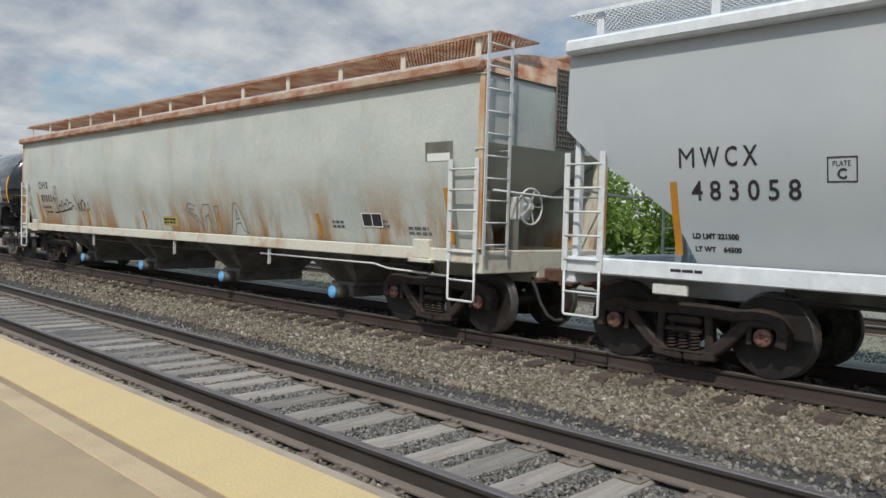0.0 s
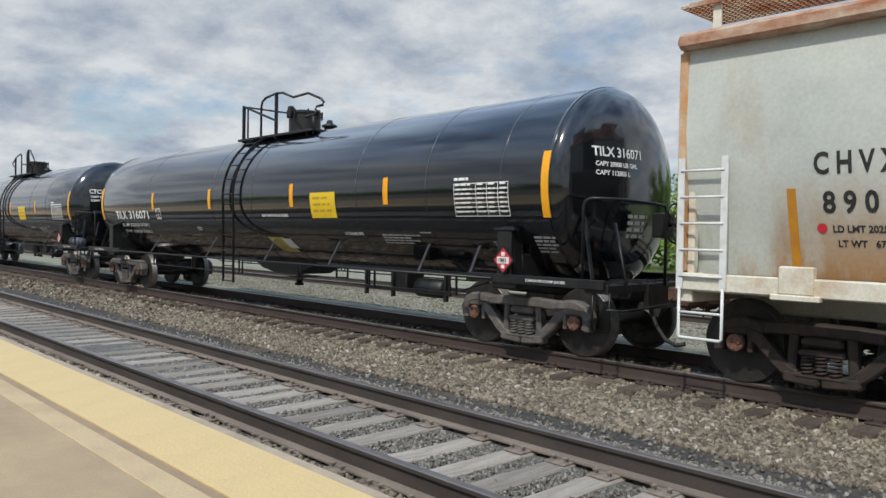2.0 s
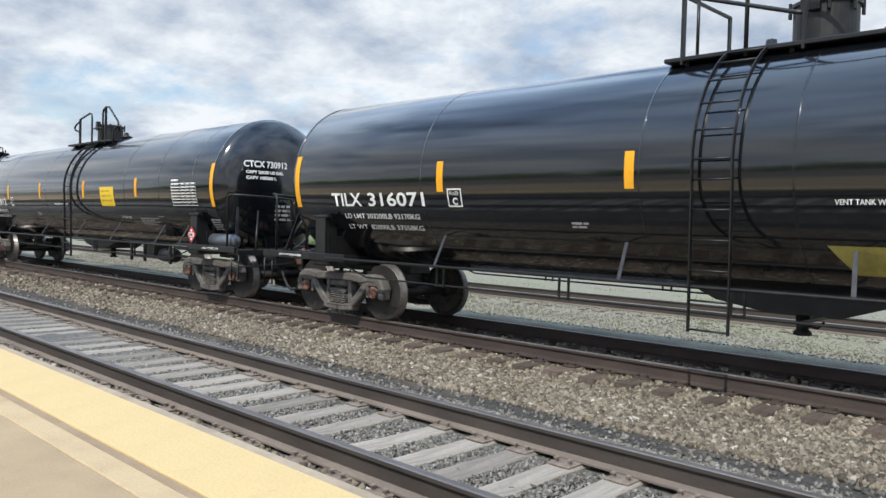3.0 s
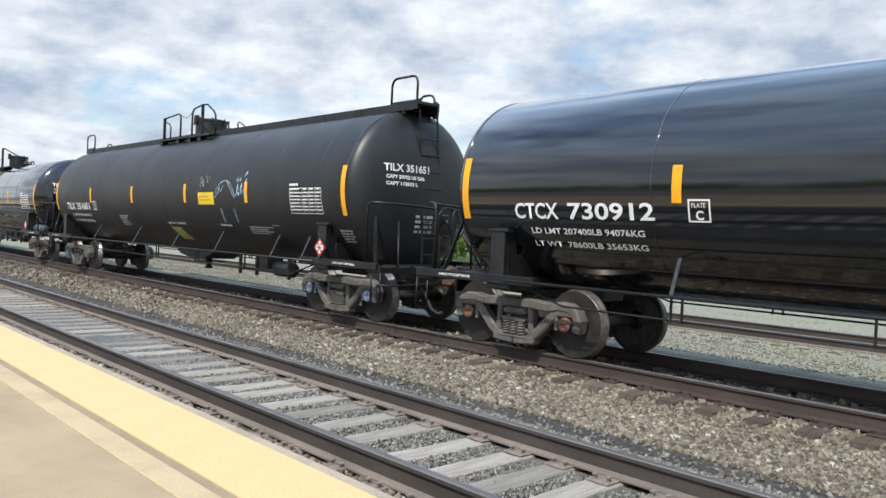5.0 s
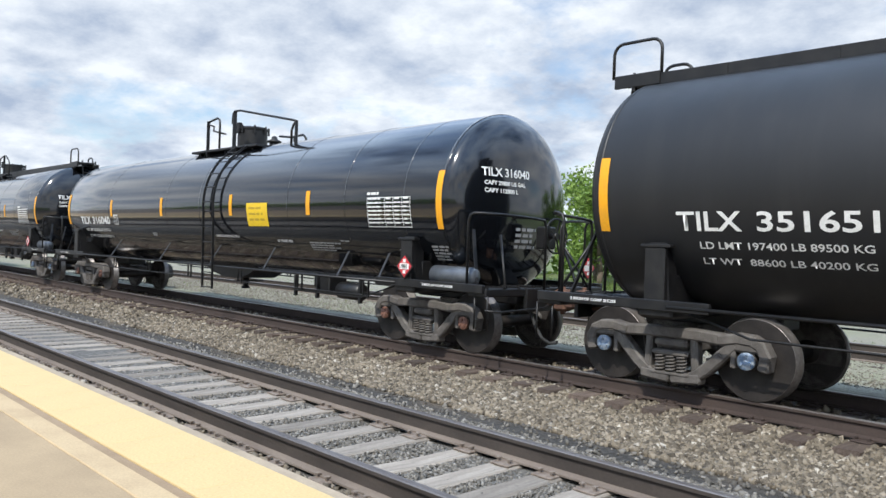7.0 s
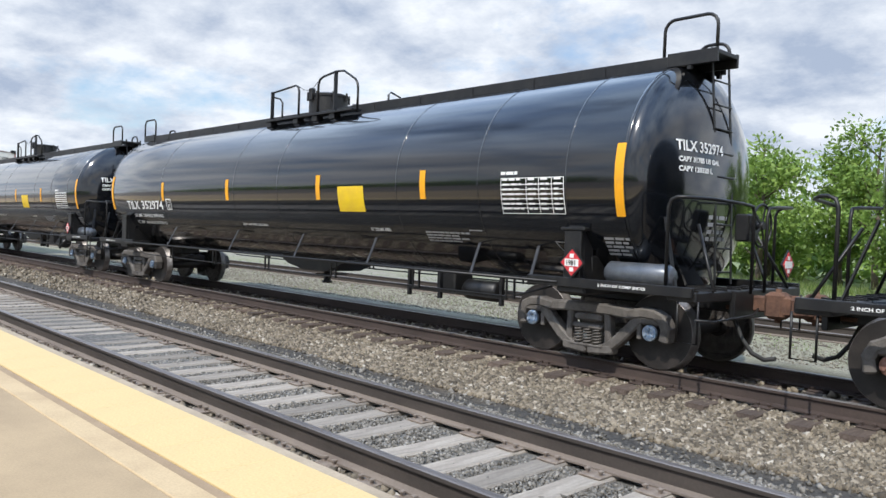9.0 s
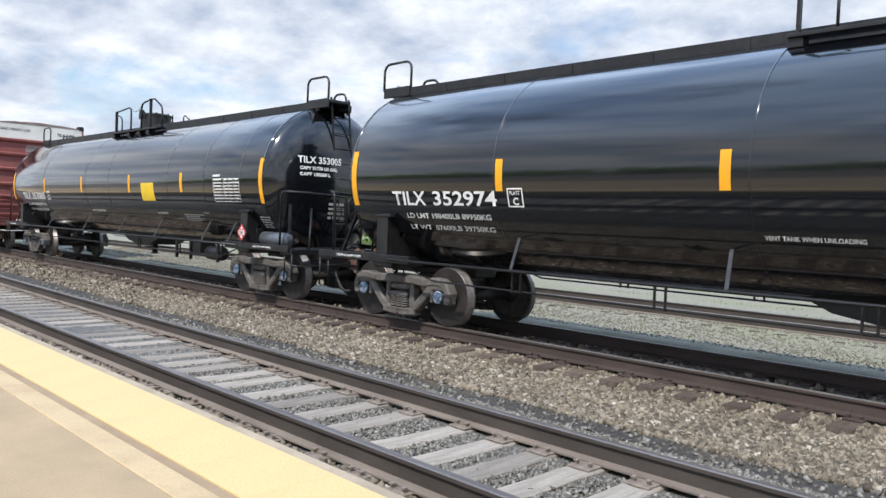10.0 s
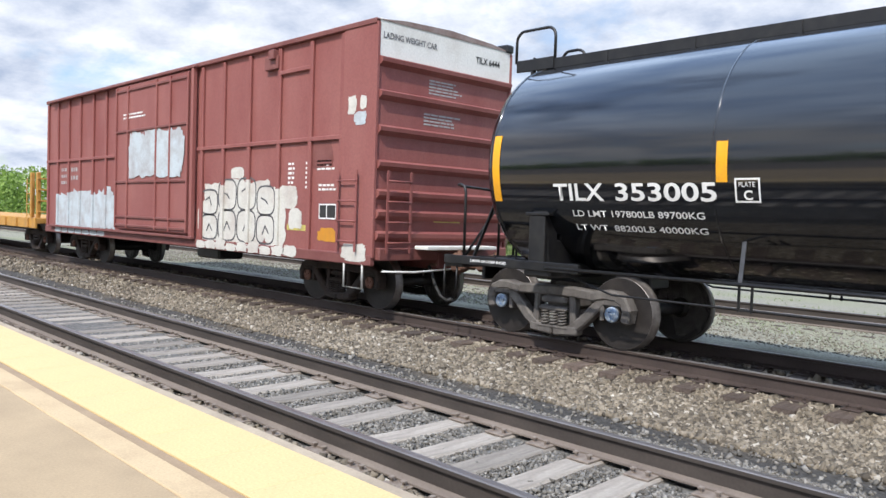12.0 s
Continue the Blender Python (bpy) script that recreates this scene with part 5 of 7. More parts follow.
            sh.tube([(-0.34, y, 0.64), (-0.12, y, 0.53), (0.06, y, 0.50), (0.25, y, 0.55), (0.44, y, 0.68)], 0.006, 5)
            sh.tube([(2.25, -0.3, 0.0), (2.25, -0.3, 0.22), (2.32, -0.3, 0.26), (2.6, -0.3, 0.12)], r * 0.8, 6)
            for x in (-1.37, -0.30, 0.42, 1.03):
                sh.box(x - 0.09, x + 0.09, y - 0.08, y + 0.08, -0.24, -0.08, 0.006)
            return sh
        part("top_handrail", shared("dome_rails", dome_rails, "black_part"), car, "black tubular handrail round the manway", pose(rail_dx, 0, top + 0.02) @ Matrix.Diagonal((0.95, 1, 0.87, 1)))

        def end_ladder():
            sh = Shape()
            w = 0.42
            for s in (-1, 1):
                sh.bar((8.50, 0.16 + s * w / 2, 1.05), (8.45, 0.16 + s * w / 2, 2.4), 0.04, 0.014)
                sh.bar((8.45, 0.16 + s * w / 2, 2.4), (8.40, 0.16 + s * w / 2 - 0.14, 4.0), 0.04, 0.014)
            for k in range(9):
                z = 1.2 + 0.30 * k
                f = max(0, (z - 2.4) / 1.7)
                x, y = 8.48 - 0.08 * f, 0.16 - 0.14 * f
                sh.tube([(x, y - w / 2, z), (x, y + w / 2, z)], 0.012, 6)
            return sh
        for turn in (0, 180):
            part("end_ladder", shared("tank_end_ladder", end_ladder, "black_part"), car, "black steel end ladder", pose(0, 0, 0, 0, 0, turn))
    add_truck(car, 7.28, "truck", cap)
    add_truck(car, -7.28, "truck", caps_left or cap)
    add_couplers(car, 9.45)
    if scribble:
        rng = random.Random(4)
        strokes = [[(0.0, 0.12), (0.10, 0.30), (0.25, 0.42), (0.48, 0.48), (0.70, 0.42), (0.86, 0.24), (0.92, 0.14)],
                   [(0.0, 0.10), (0.15, 0.20), (0.22, 0.34), (0.30, 0.24), (0.40, 0.36)],
                   [(0.55, 0.45), (0.72, 0.30), (0.88, 0.10), (1.00, 0.18), (1.02, 0.34)]]
        strokes += [[(x, -0.12), (x + 0.02, -0.30), (x + 0.05, -0.44), (x + 0.07, -0.28), (x + 0.06, -0.12)] for x in (0.20, 0.78)]
        for k in range(14):
            x, z = 0.98 + 0.40 * rng.random(), 0.08 + 0.55 * rng.random()
            strokes.append([(x, z), (x + rng.uniform(-0.03, 0.05), z + 0.08), (x + 0.05, z + 0.02), (x + rng.uniform(0.02, 0.08), z + 0.10)])
        written("scribble", on_tank(stroke_mesh(strokes, 0.016), 3.16, 2.06, 0.007), "scribble_blue", car, "thin pale blue painted scribble")
        strokes = []
        for k in range(12):
            x, z = 0.45 * rng.random(), 0.30 * rng.random()
            strokes.append([(x, z), (x + 0.03, z + 0.07), (x + rng.uniform(-0.02, 0.06), z + 0.01)])
        written("scribble", on_tank(stroke_mesh(strokes, 0.012), 2.42, 2.36, 0.007), "grey_ink", car, "faint grey painted scribble")
    return car


tank_car(29.80, "TILX 316071", True, dome=0.12, vent=(0.72, 1.88), fibre=3.36, sheet=(2.50, 1.85, 0.78, 0.46), stencil=(0.70, 0.60), stripes=(-4.52, -1.48, 1.86, 4.68), limits=("LD LMT 203200LB 92170KG", "LT WT  82800LB 37558KG"), capacity=("CAPY 29800 US GAL", "CAPY 112805 L"), cap="cap_rust", yellow_stencil=True, reservoir=False)
tank_car(10.90, "CTCX 730912", True, dome=-0.30, rail_kind=1, vent=(-0.72, 1.88), fibre=3.40, sheet=(2.50, 1.85, 0.80, 0.47), ladder_x=0.58, stripes=(-4.57, -1.78, 1.43, 4.52), limits=("LD LMT 207400LB 94076KG", "LT WT  78600LB 35653KG"), capacity=("CAPY 28600 US GAL", "CAPY 108260 L"), cap="cap_rust")
tank_car(-8.02, "TILX 351651", False, True, dome=-0.17, rail_dx=-0.28, stripes=(-4.80, -1.62, 1.64, 4.55), vent=(0.32, 1.56), fibre=3.10, sheet=(2.34, 2.02, 0.77, 0.27), stencil=(0.42, 0.58), number_wide=1.15, limits=("LD LMT 197400 LB 89500 KG", "LT WT  88600 LB 40200 KG"), capacity=("CAPY 29752 US GAL", "CAPY 112625 L"), yellow_stencil=True, reservoir=False, scribble=True)
tank_car(-26.90, "TILX 316040", True, dome=0.08, ladder_x=0.95, rail_kind=2, vent=(0.9, 1.62), fibre=3.3, sheet=(2.40, 1.85, 0.78, 0.46), stripes=(-4.70, -1.60, 1.74, 4.56), limits=("LD LMT 203500LB 92300KG", "LT WT  82500LB 37400KG"), capacity=("CAPY 29800 US GAL", "CAPY 112800 L"), cap="cap_rust")
tank_car(-45.91, "TILX 352974", False, dome=-0.17, stripes=(-4.80, -1.62, 1.72, 4.50), limits=("LD LMT 198400LB 89950KG", "LT WT  87600LB 39750KG"), capacity=("CAPY 31785 US GAL", "CAPY 120320 L"))
tank_car(-64.80, "TILX 353005", False, dome=-0.17, sheet=(2.44, 1.86, 0.72, 0.43), stripes=(-4.80, -1.60, 1.72, 4.60), limits=("LD LMT 197800LB 89700KG", "LT WT  88200LB 40000KG"), capacity=("CAPY 31770 US GAL", "CAPY 120260 L"))


# ---- covered hoppers ----
def hopper_side(half, cut, s):
    """One curved side sheet; cut trims the lower corner at the trailing end."""
    sh = Shape()
    sec = [(1.47, 3.66), (1.49, 3.3), (1.50, 2.75), (1.48, 2.4), (1.42, 2.05), (1.34, 1.72), (1.26, 1.45), (1.21, 1.22)]
    xs = [-half + 2 * half * k / 24 for k in range(25)]
    for d in (0.0, 0.03):
        vs, fs = [], []
        for x in xs:
            for y, z in sec:
                xx = x
                if cut:
                    lim = -half + float(np.interp(z, [1.2, 1.4, 1.8, 2.6, 2.7], [1.62, 1.52, 1.34, 0.08, 0.0]))
                    xx = lim + (x + half) * (half - lim) / (2 * half)
                vs.append((xx, s * (y - d), z))
        n = len(sec)
        fs = [(i * n + j, i * n + j + 1, (i + 1) * n + j + 1, (i + 1) * n + j) for i in range(len(xs) - 1) for j in range(n - 1)]
        sh.add(vs, fs, True)
    return sh


def hopper_roof(half):
    sh = Shape()
    sec = [(-1.47, 3.64), (-1.44, 3.72), (-1.2, 3.86), (-0.8, 3.97), (-0.4, 4.02), (0, 4.04), (0.4, 4.02), (0.8, 3.97), (1.2, 3.86), (1.44, 3.72), (1.47, 3.64)]
    return sh.loft([[(x, y, z) for y, z in sec] for x in (-half, -half / 2, 0, half / 2, half)], True, True)


def hopper_eave(half):
    sh = Shape()
    for s in (-1, 1):
        sh.bar((-half, s * 1.535, 3.72), (half, s * 1.535, 3.72), 0.18, 0.17, 0.035)
    return sh


def slope_end(half, vertical, inner, zlow, width=1.44):
    """Upright top of the end wall and the slope sheet below it, towards +x."""
    sh = Shape()
    prof = [(half - 0.03, 3.70), (half - 0.03, vertical), (half - inner, zlow)]
    for d in (0.0, -0.04):
        sh.loft([[(x + d, -width + (0.34 if k == 2 else 0), z), (x + d, width - (0.34 if k == 2 else 0), z)] for k, (x, z) in enumerate(prof)], False)
    sh.loft([[(half - 0.03, y, 3.6), (half - 0.03, y, z)] for y, z in [(-1.44, 3.70), (-1.2, 3.85), (-0.8, 3.96), (0, 4.03), (0.8, 3.96), (1.2, 3.85), (1.44, 3.70)]], False)
    return sh


def mesh_walk(half, rust):
    """Roof running board: grated strips on brackets along both edges with upstand posts."""
    sh = Shape()
    for s in (-1, 1):
        for k in range(13):
            y = s * (0.50 + 0.07 * k)
            sh.box(-half, half, y - 0.012, y + 0.012, 4.15, 4.18)
        n = int(half * 2 / 0.07)
        for k in range(n + 1):
            x = -half + 2 * half * k / n
            sh.bar((x, s * 0.48, 4.168), (x, s * 1.36, 4.168), 0.02, 0.02)
    return sh


def post_shape(h=0.30):
    sh = Shape()
    sh.bar((0, 0, 0), (0, 0, h), 0.10, 0.03, 0.006, (1, 0, 0))
    return sh


def pan_shape():
    """One discharge hopper: an inverted pyramid with its outlet box."""
    sh = Shape()
    top, bot = [(-0.75, -1.30), (0.75, -1.30), (0.75, 1.30), (-0.75, 1.30)], [(-0.30, -0.75), (0.30, -0.75), (0.30, 0.75), (-0.30, 0.75)]
    sh.add([(x, y, 1.06) for x, y in top] + [(x, y, 0.48) for x, y in bot], [(0, 1, 5, 4), (1, 2, 6, 5), (2, 3, 7, 6), (3, 0, 4, 7), (4, 5, 6, 7)])
    sh.box(-0.22, 0.22, -0.80, 0.80, 0.24, 0.48, 0.02)
    sh.box(-0.34, 0.34, -0.84, 0.84, 0.44, 0.50, 0.01)
    sh.turned([(0.78, 0.11), (1.06, 0.11)], (0, 0, 0.33), (0, -1, 0), 14)
    for k in range(-2, 3):
        sh.bar((k * 0.13, -1.32 + abs(k) * 0.01, 1.04), (k * 0.10, -0.80, 0.52), 0.015, 0.02)
    return sh


def hopper_car(u, half, new_one):
    if new_one:
        car = new_car("hopper_car", "clean pale grey covered hopper car with black lettering", "hopper car", u)
        paint, sill, lad, frame_mat = "hopper_new", "sill_new", "ladder_white", "truck_shaded"
    else:
        car = new_car("hopper_car", "weathered white covered hopper car streaked with rust", "hopper car", u)
        paint, sill, lad, frame_mat = "hopper_old", "sill_old", "ladder_white", "truck_shaded"
    key = "new" if new_one else "old"
    for s in (-1, 1):
        part("side_sheet", shared("side_%s_%d" % (key, s), lambda: hopper_side(half, new_one, s), paint), car, "smooth curved side sheet")
        sh = Shape(); sh.bar((-half + 0.02, s * 1.46, 1.13), (half - 0.02, s * 1.46, 1.13), 0.10, 0.19, 0.015)
        part("side_sill", sh.mesh("side_sill", sill), car, "pale side sill")
    part("roof", shared("roof_" + key, lambda: hopper_roof(half), paint if new_one else "hopper_rust"), car, "curved roof")
    part("eave", shared("eave_" + key, lambda: hopper_eave(half), sill if new_one else "hopper_rust"), car, "" if new_one else "rust-stained eave beam")
    for turn in (0, 180):
        part("end_sheet", shared("end_" + key, lambda: slope_end(half, 2.7, 2.3, 1.25), paint), car, "end wall with a slope sheet", pose(0, 0, 0, 0, 0, turn))

        def deck():
            sh = Shape()
            sh.box(half - 2.2, half + 0.02, -0.24, 0.24, 0.74, 1.04, 0.02)
            sh.box(half - 0.16, half + 0.02, -1.46, 1.46, 0.90, 1.22, 0.015)
            sh.box(half - 1.4, half - 0.16, -1.40, 1.40, 1.02, 1.08, 0.01)
            for y in (-1.38, 1.38):
                sh.bar((half - 0.12, y, 1.2), (half - 0.12, y, 2.72), 0.10, 0.08, 0.01)
            for y in (-0.35, 0.35):
                sh.bar((half - 0.95, y, 1.06), (half - 0.95, y, 2.1), 0.14, 0.10, 0.012)
            return sh
        part("end_deck", shared("deck_" + key, deck, sill), car, "", pose(0, 0, 0, 0, 0, turn))
        # ladders at the near corner of this end
        for y, x in ((-1.53, half - 0.30), (1.53, half - 0.30)):
            lm = shared("hopper_ladder", lambda: ladder_shape(0.50, 1.42, 5, 0.014, 0.075, 0.02), lad)
            part("side_ladder", lm, car, "white steel side ladder", pose(0, 0, 0, 0, 0, turn) @ pose(x, y, 1.05, 0, 0, 0 if y < 0 else 180))

            def stirrup():
                sh = Shape()
                sh.tube([(-0.25, 0, 0.55), (-0.25, 0, 0.02), (-0.23, 0, 0), (0.23, 0, 0), (0.25, 0, 0.02), (0.25, 0, 0.55)], 0.018, 6)
                sh.tube([(-0.25, 0, 0.28), (0.25, 0, 0.28)], 0.014, 6)
                return sh
            part("stirrup", shared("stirrup", stirrup, lad), car, "white step stirrup", pose(0, 0, 0, 0, 0, turn) @ pose(x, y, 0.52))

        def end_ladder():
            sh = Shape()
            for y in (-1.50, -1.02):
                sh.bar((half + 0.08, y, 1.15), (half + 0.08, y, 4.12), 0.05, 0.015, 0, (0, 1, 0))
            for k in range(10):
                sh.tube([(half + 0.08, -1.50, 1.3 + 0.30 * k), (half + 0.08, -1.02, 1.3 + 0.30 * k)], 0.012, 6)
            for z in (1.25, 2.6, 3.6):
                for y in (-1.50, -1.02):
                    sh.bar((half - 0.12, y, z), (half + 0.08, y, z), 0.04, 0.012)
            sh.tube([(half + 0.05, -1.3, 2.05), (half + 0.07, 0.0, 2.0), (half + 0.05, 1.3, 2.05)], 0.016, 6)
            return sh
        if not new_one:
            for y in (-1.46, 1.46):
                part("corner_post", shared("hopper_corner_post", lambda: Shape().bar((0, 0, 1.24), (0, 0, 3.62), 0.09, 0.10, 0.012), "corner_rust"), car, "corner post streaked with orange rust", pose(0, 0, 0, 0, 0, turn) @ pose(half - 0.03, y, 0))

            def grating():
                sh = Shape()
                for k in range(9):
                    y = 0.10 + 0.065 * k
                    sh.bar((half + 0.005, y, 2.75), (half + 0.005, y + 0.0, 3.92), 0.014, 0.03, 0, (0, 1, 0))
                for k in range(16):
                    z = 2.78 + 0.075 * k
                    sh.bar((half + 0.008, 0.09, z), (half + 0.008, 0.63, z), 0.03, 0.014, 0, (1, 0, 0))
                return sh
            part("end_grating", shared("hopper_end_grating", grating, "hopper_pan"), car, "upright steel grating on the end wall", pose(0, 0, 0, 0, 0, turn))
        part("end_ladder", shared("hopper_end_ladder_" + key, end_ladder, lad), car, "white steel end ladder", pose(0, 0, 0, 0, 0, turn))
    part("running_board", shared("board_" + key, lambda: mesh_walk(half + 0.1, not new_one), "hopper_rust" if not new_one else "sill_new"), car, "grated roof running board")
    n = 12
    pm = shared("board_post_" + key, post_shape, "sill_old" if not new_one else "sill_new")
    for s in (-1, 1):
        for k in range(n + 1):
            part("board_post", pm, car, "", pose(-half + 0.3 + (2 * half - 0.6) * k / n, s * 1.30, 3.86))
        sh = Shape(); sh.bar((-half, s * 1.36, 4.17), (half, s * 1.36, 4.17), 0.02, 0.05)
        part("board_edge", sh.mesh("board_edge", "sill_new" if new_one else "hopper_rust"), car)
    hatch = shared("roof_hatch_" + key, lambda: Shape().box(-half + 1.2, half - 1.2, -0.30, 0.30, 4.02, 4.14, 0.02), paint if new_one else "hopper_rust")
    part("trough_hatch", hatch, car, "long roof hatch")
    # hoppers below
    pans = (-5.75, -1.93, 2.0, 5.85) if not new_one else (-4.5, 0.0, 4.5)
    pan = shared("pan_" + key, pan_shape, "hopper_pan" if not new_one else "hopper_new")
    capm = shared("gate_cap", lambda: Shape().turned([(0, 0.11), (0.04, 0.11), (0.055, 0.09), (0.055, 0.0)], (0, 0, 0), (0, -1, 0), 18), "blue_cap")
    for x in pans:
        p = part("discharge_hopper", pan, car, "sloping discharge hopper, dirt and shade in its colour", pose(x, 0, 0))
        part("gate_cap", capm, p, "light blue round outlet cap", pose(0, -1.05, 0.33))
    sh = Shape(); sh.box(-half + 2.2, half - 2.2, -0.30, 0.30, 0.78, 1.06, 0.02)
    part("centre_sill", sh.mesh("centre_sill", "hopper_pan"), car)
    sh = Shape()
    sh.tube([(-half + 2.4, -1.34, 0.92), (0, -1.34, 0.86), (half - 1.6, -1.34, 0.92)], 0.016, 6)
    part("brake_pipe", sh.mesh("brake_pipe", "black_part"), car)
    if not new_one:
        sh = Shape()
        sh.tube([(4.1, -1.44, 0.92), (7.4, -1.44, 0.92), (7.7, -1.40, 0.86), (8.6, -1.40, 0.84)], 0.015, 7)
        part("uncoupling_rod", sh.mesh("uncoupling_rod", "ladder_white"), car, "white steel rod below the sill")
        for x in (-4.0, 0.6, 4.4):
            part("rod_hanger", shared("rod_hanger", lambda: Shape().bar((0, -1.44, 0.74), (0, -1.44, 1.08), 0.05, 0.03), "ladder_white"), car, "", pose(x, 0, 0))
    for x in (() if new_one else (-half + 1.30, half - 1.12)):
        sh = Shape(); sh.box(x - 0.17, x + 0.17, -1.54, -1.44, 1.06, 1.34, 0.015); sh.box(x - 0.24, x + 0.24, -1.56, -1.44, 1.00, 1.06, 0.01)
        part("jacking_pad", sh.mesh("jacking_pad", sill), car, "pale jacking pad")
    part("brake_wheel", shared("brake_wheel_grey", brake_wheel_shape, "ladder_white"), car, "pale grey brake wheel", pose(half + 0.02, -0.45, 1.85))

    def side_y(z):
        return float(np.interp(z, [1.22, 1.45, 1.72, 2.05, 2.4, 2.75, 3.3, 3.66], [1.21, 1.26, 1.34, 1.42, 1.48, 1.50, 1.49, 1.47]))

    def lay(me, x, z, lift=0.006):
        for vt in me.vertices:
            zz = z + vt.co.y
            vt.co = Vector((x + vt.co.x, -side_y(zz) - lift, zz))
        return me

    def print_(name, me, x, z, mat, label="", lift=0.006):
        return written(name, lay(me, x, z, lift), mat, car, label)
    if new_one:
        L = -half
        print_("car_mark", fitted("M", 0.18, 0.21, 0.0), L + 1.48, 2.25, "ink", "black reporting mark")
        print_("car_mark", fitted("W C X", 0.62, 0.21, 0.003), L + 1.72, 2.25, "ink")
        print_("car_number", fitted("4 8 3 0 5 8", 1.15, 0.21, 0.003), L + 1.61, 1.90, "ink")
        print_("load_limit", fitted("LD LMT 221500", 0.52, 0.062, 0.003), L + 1.58, 1.49, "ink")
        print_("load_limit", fitted("LT WT    64500", 0.52, 0.062, 0.003), L + 1.60, 1.35, "ink")
        print_("plate_frame", outline_mesh(0.27, 0.24, 0.012), L + 3.0, 2.07, "ink")
        print_("plate_word", fitted("PLATE", 0.16, 0.05), L + 3.05, 2.22, "ink")
        print_("plate_letter", fitted("C", 0.085, 0.10, 0.003), L + 3.09, 2.10, "ink")
        print_("reflective_stripe", patch_mesh(0.085, 0.80, 1, 6), L + 1.36, 1.30, "orange_tape", "orange reflective stripe")
        me = on_side(bars_mesh(0.42, 0.035, 1, 5, 0.1, 0.1), L + 1.45, 1.12, 1.513)
        written("small_print", me, "ink", car)
        sh = Shape(); sh.box(L + 1.2, L + 1.62, -1.45, -1.40, 0.86, 0.98, 0.01)
        part("data_plate", sh.mesh("data_plate", "box_white"), car, "small white data plate below the sill")
    else:
        print_("car_mark", fitted("C H V X", 0.76, 0.22, 0.006), -8.25, 2.235, "ink", "black reporting mark")
        print_("car_number", fitted("8 9 0 0 5 4", 1.07, 0.22, 0.006), -8.18, 1.86, "ink")
        print_("plate_frame", outline_mesh(0.25, 0.24, 0.012), -7.06, 2.08, "ink")
        print_("plate_letter", fitted("C", 0.08, 0.10, 0.003), -6.98, 2.11, "ink")
        print_("plate_word", fitted("PLATE", 0.15, 0.04), -7.01, 2.24, "ink")
        print_("load_limit", fitted("LD LMT 202500", 0.58, 0.07, 0.002), -8.10, 1.68, "ink")
        print_("load_limit", fitted("LT WT   67500", 0.55, 0.07, 0.002), -8.06, 1.54, "ink")
        print_("new_date", bars_mesh(0.34, 0.05, 1, 9, 0.1, 0.15), -7.30, 1.54, "ink")
        dot = bpy.data.meshes.new("dot"); dot.from_pydata([(0.05 * math.cos(k * 0.524), 0.05 * math.sin(k * 0.524), 0) for k in range(12)], [], [tuple(range(12))])
        print_("red_dot", dot, -8.20, 1.72, "red_sign")
        for x, z, h in ((-8.48, 1.29, 0.82), (-4.80, 1.27, 0.42), (-1.32, 1.25, 0.42), (2.24, 1.24, 0.42), (5.70, 1.28, 0.40), (8.92, 1.28, 0.80)):
            print_("reflective_stripe", patch_mesh(0.09, h, 1, 5), x - 0.04, z, "orange_tape", "orange reflective stripe")
        print_("notice_sheet", patch_mesh(0.72, 0.21, 1, 3), -0.33, 1.34, "label_faded", "small dirty yellow notice")
        print_("notice_print", bars_mesh(0.64, 0.14, 2, 6, 0.35, 0.1), -0.29, 1.37, "ink", "", 0.009)
        print_("data_panel", patch_mesh(0.50, 0.23, 1, 3), 6.92, 1.48, "ink", "black data panel with a white border")
        print_("data_panel_frame", outline_mesh(0.50, 0.23, 0.02, (0.5,), ()), 6.92, 1.48, "white", "", 0.009)
        print_("blank_patch", patch_mesh(0.56, 0.27, 1, 3), 8.56, 2.46, "hopper_pan", "dark painted-out patch")
        print_("blank_patch_paint", patch_mesh(0.46, 0.11, 1, 2), 8.60, 2.46, "white", "", 0.009)
        for x, z, w in ((6.1, 1.42, 0.32), (8.0, 1.36, 0.62), (7.4, 1.45, 0.2)):
            print_("small_print", bars_mesh(w, 0.15, 2, int(x * 9), 0.4, 0.1), x, z, "spray_line")
        rng = random.Random(12)
        tag = []
        x = 0.0
        for k in range(6):       # looping handwriting, first word
            r, hgt = 0.13, (0.44 if k == 0 else 0.20 if k % 2 else 0.30)
            tag.append([(x + r * math.cos(a) * (0.8 + 0.3 * (k % 2)), hgt / 2 + hgt / 2 * math.sin(a) + 0.02 * k) for a in [0.6 + 0.5 * j for j in range(11)]])
            x += 0.20
        tag.append([(0.15, 0.02), (0.9, 0.12), (1.25, 0.22), (1.35, 0.10)])
        tag.append([(1.42, 0.50), (1.58, 0.06), (1.66, 0.30), (1.72, 0.04), (1.82, 0.30)])
        tag.append([(1.95 + 0.12 * math.cos(a), 0.22 + 0.14 * math.sin(a)) for a in [0.3 + 0.4 * j for j in range(13)]])
        tag.append([(1.98, 0.10), (2.1, 0.30), (2.24, 0.08), (2.36, 0.14), (2.30, 0.30)])
        print_("scrawl", stroke_mesh(tag, 0.026), -6.95, 1.56, "ink", "black handwritten scrawl")
        big = []
        for k, w in enumerate((0.62, 0.62, 0.48, 0.70)):   # large outlined letters
            o = sum((0.62, 0.62, 0.48, 0.70)[:k]) + k * 0.03
